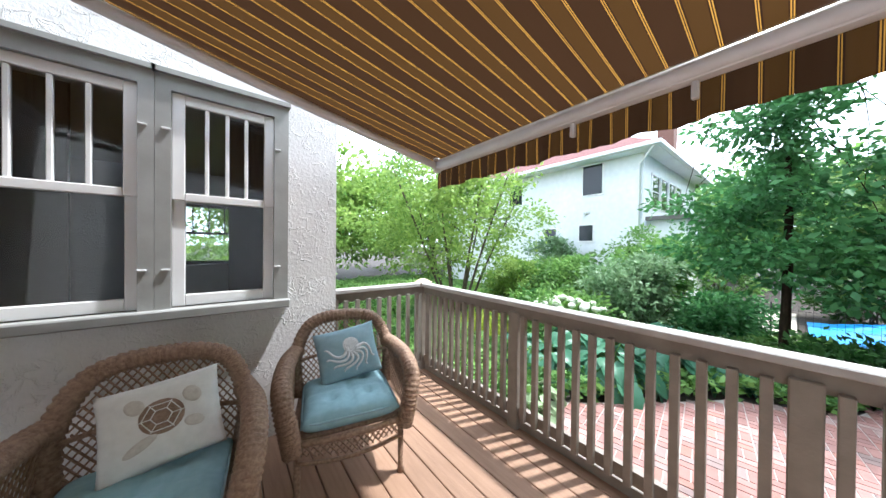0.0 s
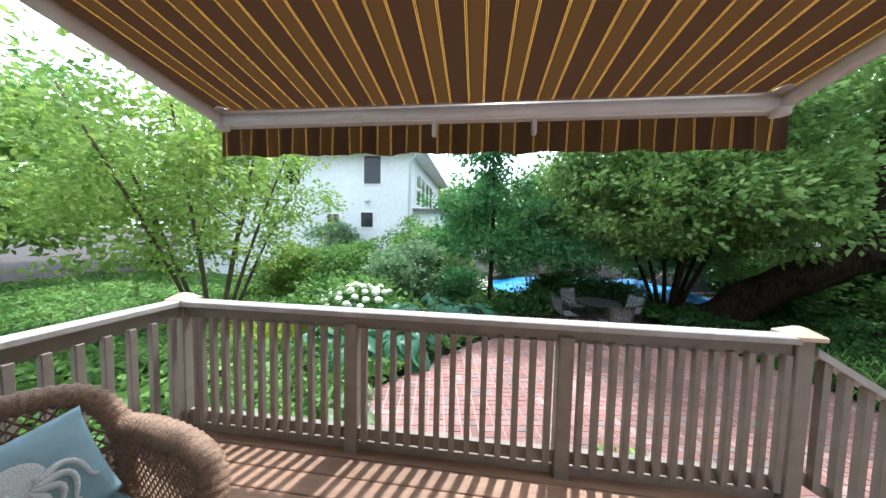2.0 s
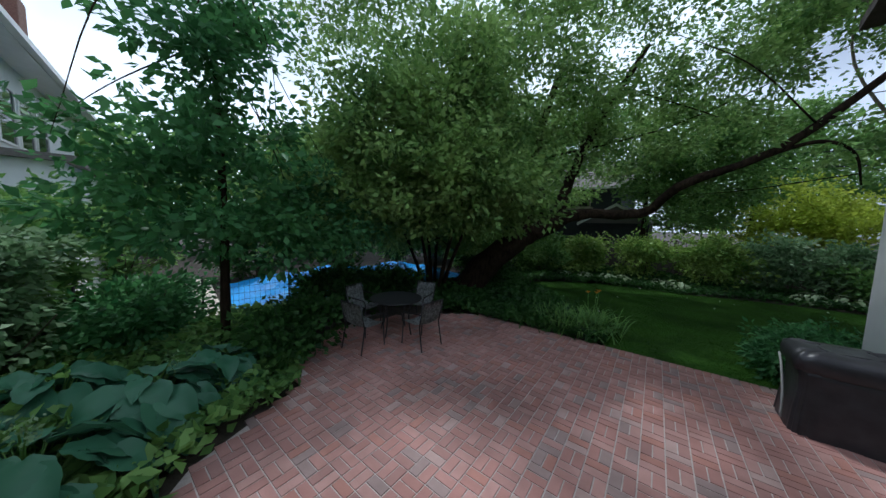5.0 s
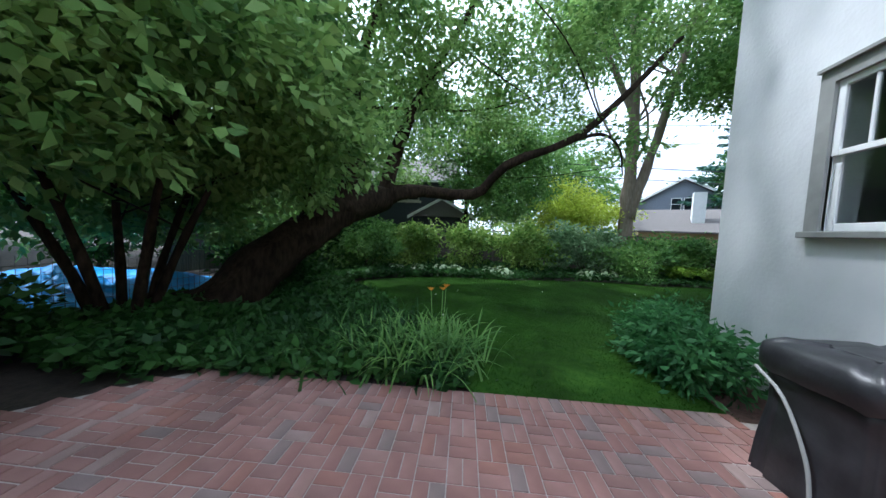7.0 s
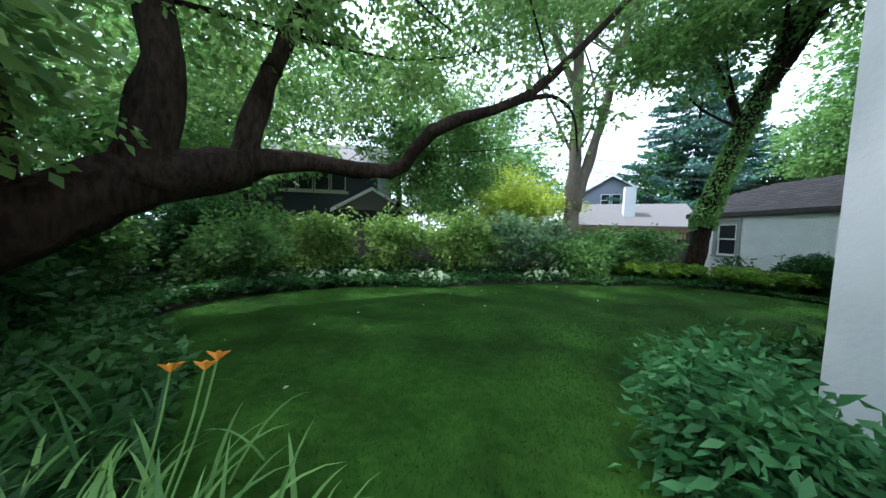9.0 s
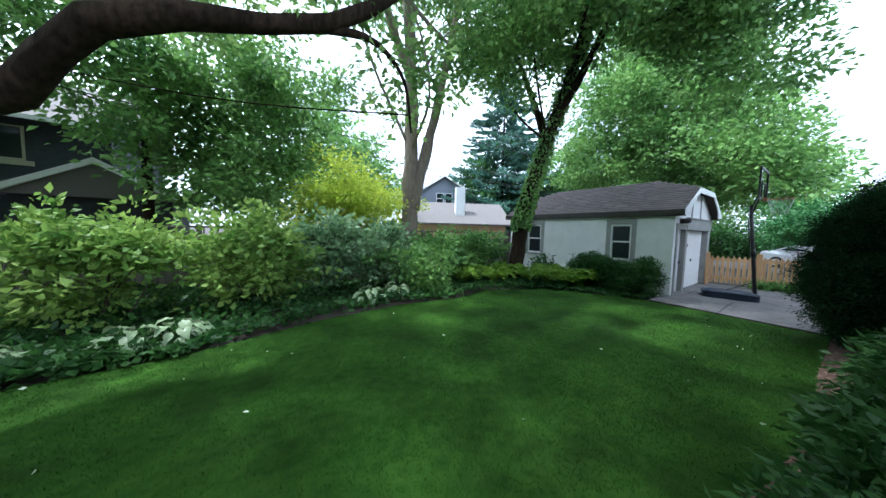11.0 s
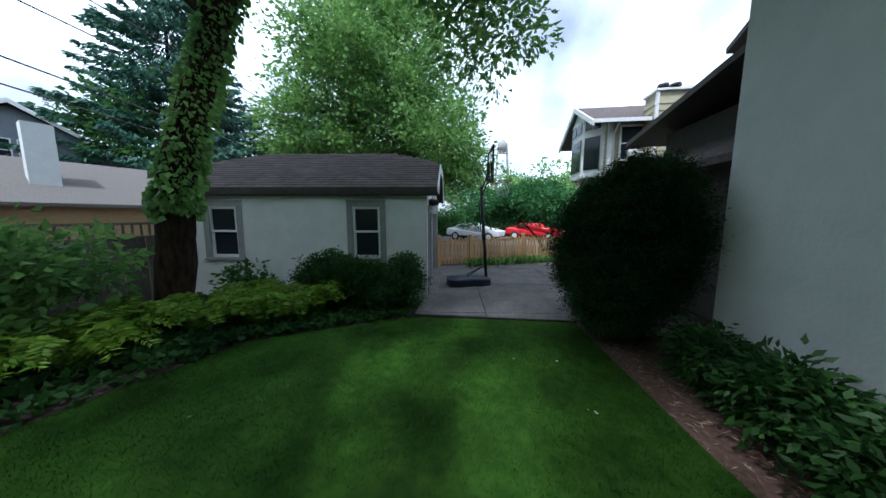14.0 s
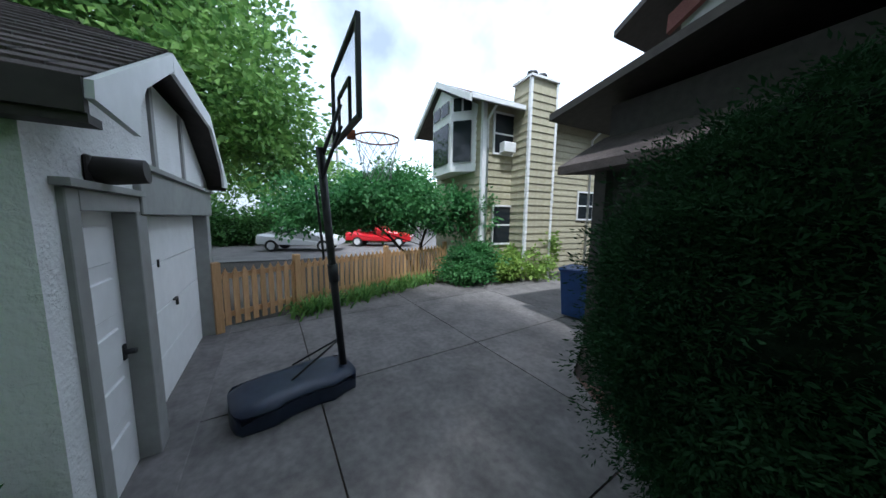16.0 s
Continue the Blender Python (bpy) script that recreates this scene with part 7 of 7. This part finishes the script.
# ---- wicker chairs, cushions and pillows ----


def ribbed(ctrl, r, n=110, seg=10):
    pts = curve_pts(ctrl, n)
    return tube(bmesh.new(), pts, [r * (1.05, 1.0, 0.88)[i % 3] for i in range(n + 1)], seg)


def lattice(test, place, u0, u1, v0, v1, step=0.042, r=0.0045):
    """Crossing diagonal canes over a patch, kept where test(u, v)."""
    b = bmesh.new()
    span = (u1 - u0) + (v1 - v0)
    for s in (-1, 1):
        k = -span
        while k < span * 2:
            run_ = []
            for i in range(61):
                u = u0 + (u1 - u0) * i / 60
                v = v0 + (k + s * (u - u0) * 1.25)
                if v0 <= v <= v1 and test(u, v):
                    run_.append(place(u, v + 0.0, s * 0.004))
                else:
                    if len(run_) > 1:
                        tube(b, [run_[0], run_[len(run_) // 2], run_[-1]], r, 4, cap=False)
                    run_ = []
            if len(run_) > 1:
                tube(b, [run_[0], run_[len(run_) // 2], run_[-1]], r, 4, cap=False)
            k += step
    return b


def wicker_chair(m):
    c = thing("wicker_chair", "brown woven wicker armchair with rounded back", "armchair", m, group="wicker chairs on the deck")
    H = 0.92
    part("back_frame", ribbed([(-0.31, 0.20, 0.36), (-0.325, 0.24, 0.62), (-0.23, 0.30, 0.83), (0, 0.33, H - 0.045), (0.23, 0.30, 0.83), (0.325, 0.24, 0.62), (0.31, 0.20, 0.36)], 0.045, 150), M_WICKER, c)
    for sx in (-1, 1):
        part("armrest", ribbed([(0.32 * sx, 0.25, 0.66), (0.36 * sx, 0.10, 0.655), (0.375 * sx, -0.12, 0.64), (0.365 * sx, -0.27, 0.58), (0.335 * sx, -0.31, 0.44), (0.31 * sx, -0.30, 0.30)], 0.052, 90), M_WICKER, c)
        part("side_panel", lattice(lambda u, v: v < 0.62, lambda u, v, o: (0.335 * sx + o, u, v), -0.27, 0.22, 0.36, 0.62), M_WICKER, c)["kind"] = "stuff"
        part("leg", tube(bmesh.new(), [(0.29 * sx, -0.28, 0.34), (0.29 * sx, -0.29, 0.03), (0.29 * sx, -0.29, 0.0)], [0.02, 0.017, 0.026], 8), M_WICKER, c)
        part("leg", tube(bmesh.new(), [(0.27 * sx, 0.20, 0.36), (0.29 * sx, 0.30, 0.0)], [0.02, 0.015], 8), M_WICKER, c)
    ins = lambda u, v: (u / 0.30) ** 2 + ((v - 0.46) / 0.46) ** 2 < 1 or (abs(u) < 0.30 and v < 0.5)
    part("back_panel", lattice(ins, lambda u, v, o: (u, 0.22 + 0.20 * (v - 0.36) - 0.35 * u * u + o, v), -0.31, 0.31, 0.36, 0.90), M_WICKER, c)["kind"] = "stuff"
    part("back_band", tube(bmesh.new(), curve_pts([(-0.30, 0.22, 0.60), (0, 0.285, 0.62), (0.30, 0.22, 0.60)], 12), 0.012, 6), M_WICKER, c)
    part("seat_frame", tube(boxes((-0.29, -0.28, 0.33, 0.29, 0.20, 0.36), bev=0.01), curve_pts([(-0.29, 0.2, 0.34), (-0.30, -0.24, 0.34), (-0.2, -0.315, 0.34), (0, -0.325, 0.34), (0.2, -0.315, 0.34), (0.30, -0.24, 0.34), (0.29, 0.2, 0.34)], 30), 0.018, 8), M_WICKER, c)
    part("skirt", lattice(lambda u, v: v > 0.21 + 0.06 * abs(u) / 0.29, lambda u, v, o: (u, -0.305 + o, v), -0.29, 0.29, 0.20, 0.33), M_WICKER, c)["kind"] = "stuff"
    part("skirt_rail", tube(bmesh.new(), curve_pts([(-0.29, -0.30, 0.235), (-0.1, -0.305, 0.205), (0.1, -0.305, 0.205), (0.29, -0.30, 0.235)], 14), 0.012, 6), M_WICKER, c)
    return c


def cushion(m):
    b = bmesh.new()
    n = 26

    def prof(u, v, s):
        e = (max(1 - abs(u) ** 5, 0) * max(1 - abs(v) ** 5, 0)) ** 0.45
        z = 0.072 * e * s
        if s > 0:
            for tu, tv_ in ((-0.4, -0.4), (0.4, -0.4), (-0.4, 0.4), (0.4, 0.4)):
                d2 = (u - tu) ** 2 + (v - tv_) ** 2
                z -= 0.040 * math.exp(-d2 / 0.012)
            z -= 0.012 * (math.exp(-(u * u) / 0.004) + math.exp(-((v + 0.05) ** 2) / 0.004)) * e
        return (u * 0.275, v * 0.265, z)
    for s in (1, -1):
        g = [[b.verts.new(prof(2 * i / n - 1, 2 * j / n - 1, s)) for j in range(n + 1)] for i in range(n + 1)]
        for i in range(n):
            for j in range(n):
                q = (g[i][j], g[i + 1][j], g[i + 1][j + 1], g[i][j + 1])
                b.faces.new(q if s > 0 else q[::-1]).smooth = True
    bmesh.ops.remove_doubles(b, verts=b.verts, dist=0.0005)
    t = thing("seat_cushion", "pale aqua tufted seat cushion on a wicker chair", "cushion", m, group="aqua seat cushions")
    part("cushion_body", b, M_CUSHION, t)
    sq = [(0.272 * (abs(math.cos(a)) ** 0.25) * (1 if math.cos(a) > 0 else -1), 0.262 * (abs(math.sin(a)) ** 0.25) * (1 if math.sin(a) > 0 else -1), 0.012) for a in np.linspace(0, 2 * math.pi, 61)]
    part("piping", tube(bmesh.new(), sq, 0.006, 6), M_PILLOWB, t)
    for u, v in ((-0.4, -0.4), (0.4, -0.4), (-0.4, 0.4), (0.4, 0.4)):
        part("button", tube(bmesh.new(), [(u * 0.275, v * 0.265, 0.008), (u * 0.275, v * 0.265, 0.024)], [0.012, 0.007], 8), M_CUSHION, t)
    return t


def pillow(m, material, label, w=0.40, h=0.36, thick=0.13):
    b = bmesh.new()
    n = 24
    top = lambda u, v: thick / 2 * max((1 - abs(u) ** 2.4) * (1 - abs(v) ** 2.4), 0) ** 0.55 + 0.004 * noise.noise(Vector((u * 3, v * 3, 1)))
    pinch = lambda u, v: (u * w / 2 * (1 - 0.07 * (1 - abs(u)) * 0 - 0.05 * (1 - v * v) * abs(u)), v * h / 2 * (1 - 0.05 * (1 - u * u) * abs(v)))
    for s in (1, -1):
        g = [[b.verts.new((*pinch(2 * i / n - 1, 2 * j / n - 1), s * top(2 * i / n - 1, 2 * j / n - 1))) for j in range(n + 1)] for i in range(n + 1)]
        for i in range(n):
            for j in range(n):
                q = (g[i][j], g[i + 1][j], g[i + 1][j + 1], g[i][j + 1])
                b.faces.new(q if s > 0 else q[::-1]).smooth = True
    bmesh.ops.remove_doubles(b, verts=b.verts, dist=0.003)
    t = thing("throw_pillow", label, "pillow", m)
    part("pillow_body", b, material, t)
    on = lambda u, v, d=0.003: (*pinch(u, v), top(u, v) + d)
    return t, on


def patch(on, cu, cv, ru, rv, turn=0.0, rings_=5, seg=20, d=0.004):
    b = bmesh.new()
    g = []
    for i in range(rings_ + 1):
        q = i / rings_
        g.append([b.verts.new(on(cu + q * (ru * math.cos(a) * math.cos(turn) - rv * math.sin(a) * math.sin(turn)), cv + q * (ru * math.cos(a) * math.sin(turn) + rv * math.sin(a) * math.cos(turn)), d * (1 if i < rings_ else 0.2))) for a in np.linspace(0, 2 * math.pi, seg, endpoint=False)])
    for p, q in zip(g, g[1:]):
        for k in range(seg):
            b.faces.new((p[k], q[k], q[(k + 1) % seg], p[(k + 1) % seg])).smooth = True
    bmesh.ops.remove_doubles(b, verts=b.verts, dist=0.0002)
    return b


DECK = DZ
for i, (x, y, th) in enumerate(((0.145, 2.07, -6), (1.06, 2.36, -13))):
    B = pose(x, y, DECK + 0.001, 0, 0, th)
    wicker_chair(B)
    cushion(B @ Matrix.Translation((0, -0.045, 0.418)))
    P = B @ Matrix.Translation((0.015 if i else 0.04, 0.115, 0.645)) @ Matrix.Rotation(radians(66), 4, "X") @ Matrix.Rotation(radians(9), 4, "Z")
    if i == 0:
        t, on = pillow(P, M_PILLOWW, "cream throw pillow with brown and taupe applique shapes", 0.40, 0.35)
        sh_ = part("applique", patch(on, 0.05, 0.12, 0.36, 0.40, 0.3), M_TURTLE, t, "brown oval applique with pale stitched lines")
        for r_, tu in ((0.16, 0), (0.30, 0.4)):
            part("stitching", tube(bmesh.new(), [on(0.05 + r_ * 1.05 * math.cos(a), 0.12 + r_ * 1.1 * math.sin(a), 0.008) for a in np.linspace(0, 6.283, 7)], 0.0025, 4), M_PILLOWW, sh_)
        for k in range(6):
            a = k * 1.047
            part("stitching", tube(bmesh.new(), [on(0.05 + r_ * math.cos(a), 0.12 + r_ * math.sin(a), 0.008) for r_ in (0.16, 0.26, 0.36)], 0.0025, 4), M_PILLOWW, sh_)
        for cu, cv, ru, rv, tu in ((0.55, 0.42, 0.15, 0.22, 0.4), (0.55, -0.22, 0.18, 0.13, -0.5), (-0.36, 0.50, 0.15, 0.20, 0.5), (-0.30, -0.38, 0.30, 0.11, 0.5)):
            part("applique", patch(on, cu, cv, ru, rv, tu), M_TAUPE, t, "taupe applique patch")
    else:
        t, on = pillow(P, M_PILLOWB, "blue throw pillow with white embroidered curls", 0.42, 0.36)
        part("applique", patch(on, 0.10, 0.24, 0.26, 0.33, 0.2), M_STITCH, t, "white oval embroidery")
        for k in range(7):
            a = -2.9 + k * 0.45
            pts = [on(0.1 + 0.10 * math.cos(a) + q * 0.78 * math.cos(a + 0.5 * math.sin(q * 5)), 0.12 + 0.10 * math.sin(a) + q * 0.86 * math.sin(a + 0.5 * math.sin(q * 5)) * 0.9, 0.004) for q in np.linspace(0, 1, 12)]
            part("embroidery", tube(bmesh.new(), pts, list(np.linspace(0.014, 0.005, 12)), 6), M_STITCH, t)

# ---- pieces: deck boards, roof shingles, driveway slabs, patio bricks ----
bd = part("deck_board", boxes((-0.068, -2.10, -0.035, 0.068, 2.14, 0.0), bev=0.004), M_DECK, deck_floor)
bd.location = (2.21, 1.10, DZ)
for k in range(1, 26):
    again(bd, (2.21 - 0.142 * k, 1.10, DZ))

rows = 17
slope_len = math.hypot(xc + EO, RZ - ez)
for sgn, o in ((1, e0), (-1, e1)):
    V, F = [], []
    for r in range(rows):
        u0, u1 = r / rows, (r + 1.15) / rows
        x0_, z0_ = o + sgn * u0 * (xc + EO), ez + u0 * (RZ - ez)
        x1_, z1_ = o + sgn * min(u1, 1) * (xc + EO), ez + min(u1, 1) * (RZ - ez)
        tt = max(0, (z0_ - HZ) / (RZ - HZ))
        ya, yb = y0 + tt * (r0 - y0), y1 - tt * (y1 - r1)
        y = ya - 0.15 * (r % 2)
        while y < yb:
            w = 0.30
            a, b2 = max(y, ya), min(y + w - 0.006, yb)
            if b2 - a > 0.02:
                h = 0.016 + 0.006 * rng.random()
                j = len(V)
                V += [(x0_, a, z0_ + h), (x0_, b2, z0_ + h), (x1_, b2, z1_ + 0.004), (x1_, a, z1_ + 0.004), (x0_, a, z0_), (x0_, b2, z0_)]
                F += [(j, j + 1, j + 2, j + 3), (j + 4, j + 5, j + 1, j)]
            y += w
    me = bpy.data.meshes.new("shingles")
    me.from_pydata(V, [], F)
    me.materials.append(M_SHINGLE)
    so = new("shingles", me)
    so.parent, so["kind"] = garage, "stuff"
V, F = [], []
for end, yy, rr_ in ((0, y0, r0), (1, y1, r1)):
    for r in range(8):
        u0, u1 = r / 8, min((r + 1.1) / 8, 1)
        xa0, xb0 = e0 + run + (xc - e0 - run) * u0, e1 - run + (xc - e1 + run) * u0
        xa1, xb1 = e0 + run + (xc - e0 - run) * u1, e1 - run + (xc - e1 + run) * u1
        za, zb = HZ + (RZ - HZ) * u0, HZ + (RZ - HZ) * u1
        j = len(V)
        V += [(xa0, yy + (rr_ - yy) * u0, za + 0.02), (xb0, yy + (rr_ - yy) * u0, za + 0.02), (xb1, yy + (rr_ - yy) * u1, zb + 0.004), (xa1, yy + (rr_ - yy) * u1, zb + 0.004), (xa0, yy + (rr_ - yy) * u0, za), (xb0, yy + (rr_ - yy) * u0, za)]
        F += [(j, j + 1, j + 2, j + 3), (j + 4, j + 5, j + 1, j)]
me = bpy.data.meshes.new("shingles")
me.from_pydata(V, [], F)
me.materials.append(M_SHINGLE)
so = new("shingles", me)
so.parent, so["kind"] = garage, "stuff"



def clip_plan(poly, a, b, c):
    """The part of a plan polygon where a x + b y <= c."""
    out = []
    for p, q in zip(poly, poly[1:] + poly[:1]):
        dp, dq = a * p[0] + b * p[1] - c, a * q[0] + b * q[1] - c
        if dp <= 0:
            out.append(p)
        if dp * dq < 0:
            t = dp / (dp - dq)
            out.append((p[0] + (q[0] - p[0]) * t, p[1] + (q[1] - p[1]) * t))
    return out


ux, uy = (G.to_3x3() @ Vector((1, 0, 0))).xy, (G.to_3x3() @ Vector((0, 1, 0))).xy
cu_, cv_ = ux.dot(GC.xy), uy.dot(GC.xy)
us = [-2.2, -1.05, 1.31, 3.67, 6.03, 9.0]
vs = [0.6, -1.25, -3.60, -5.95, -8.30, -10.65, -13.0, -15.4, -17.8, -20.2, -26.0]
for u0, u1 in zip(us, us[1:]):
    for v1, v0 in zip(vs, vs[1:]):
        pl = DRIVE
        for a_, b_, c_ in ((ux.x, ux.y, cu_ + u1 - 0.008), (-ux.x, -ux.y, -cu_ - u0 - 0.008), (uy.x, uy.y, cv_ + v1 - 0.008), (-uy.x, -uy.y, -cv_ - v0 - 0.008)):
            pl = clip_plan(pl, a_, b_, c_) if len(pl) > 2 else []
        if len(pl) > 2:
            area = sum(p[0] * q[1] - q[0] * p[1] for p, q in zip(pl, pl[1:] + pl[:1])) / 2
            if abs(area) > 0.02:
                part("slab", prism(pl if area > 0 else pl[::-1], 0.0, 0.022), M_CONC, drive)

# bricks in a basket weave, two by two, with a course of upright pairs along the lawn
BL, BW = 0.205, 0.1025
WEAVE = Matrix.Translation((4.6, -4.73, 0)) @ Matrix.Rotation(radians(8.5), 4, "Z")
bricks = []
for i, j in [(i, j) for i in range(-24, 26) for j in range(42)]:
    upright = j == 0 or (i + j) % 2 == 0
    for k in (-1, 1):
        lx, ly = (i + 0.5) * BL + (k * BW / 2 if upright else 0), (j + 0.5) * BL + (0 if upright else k * BW / 2)
        w = WEAVE @ Vector((lx, ly, 0))
        bricks.append((w.x, w.y, 1 if upright else 0))
arr = np.array(bricks)
okb = inside(PATIO, arr[:, 0], arr[:, 1])
arr = arr[okb]
rank = np.argsort(np.hypot((arr[:, 0] - 4.6) * 0.7, arr[:, 1] + 4.2))
parts_b, rest = arr[rank[:290]], arr[rank[290:]]
bk = boxes((-BL / 2 + 0.004, -BW / 2 + 0.004, -0.03, BL / 2 - 0.004, BW / 2 - 0.004, 0.0), bev=0.003)
me = bpy.data.meshes.new("brick")
bk.to_mesh(me)
bk.free()
me.materials.append(M_BRICK)
for x, y, r in parts_b:
    o = new("brick", me)
    o.parent = bed
    o.matrix_basis = pose(x, y, 0.0185 + 0.002 * rng.random(), rng.normal() * 0.3, rng.normal() * 0.3, 8.5 + 90 * r)
hx = np.array([(-1, -1), (1, -1), (1, 1), (-1, 1)])
V, F = [], []
ca, sa = math.cos(radians(8.5)), math.sin(radians(8.5))
for x, y, r in rest:
    a, b2 = (BL / 2 - 0.004, BW / 2 - 0.004) if not r else (BW / 2 - 0.004, BL / 2 - 0.004)
    z = 0.0185 + 0.002 * rng.random()
    j = len(V)
    for q, zz in ((0.0, 0.0), (0.003, z)):
        V += [(x + sx * (a - q) * ca - sy * (b2 - q) * sa, y + sx * (a - q) * sa + sy * (b2 - q) * ca, zz) for sx, sy in hx]
    F += [(j + 4, j + 5, j + 6, j + 7)] + [(j + k, j + (k + 1) % 4, j + 4 + (k + 1) % 4, j + 4 + k) for k in range(4)]
me = bpy.data.meshes.new("bricks")
me.from_pydata(V, [], F)
me.materials.append(M_BRICK)
bo = new("bricks", me)
bo.parent, bo["kind"] = bed, "stuff"
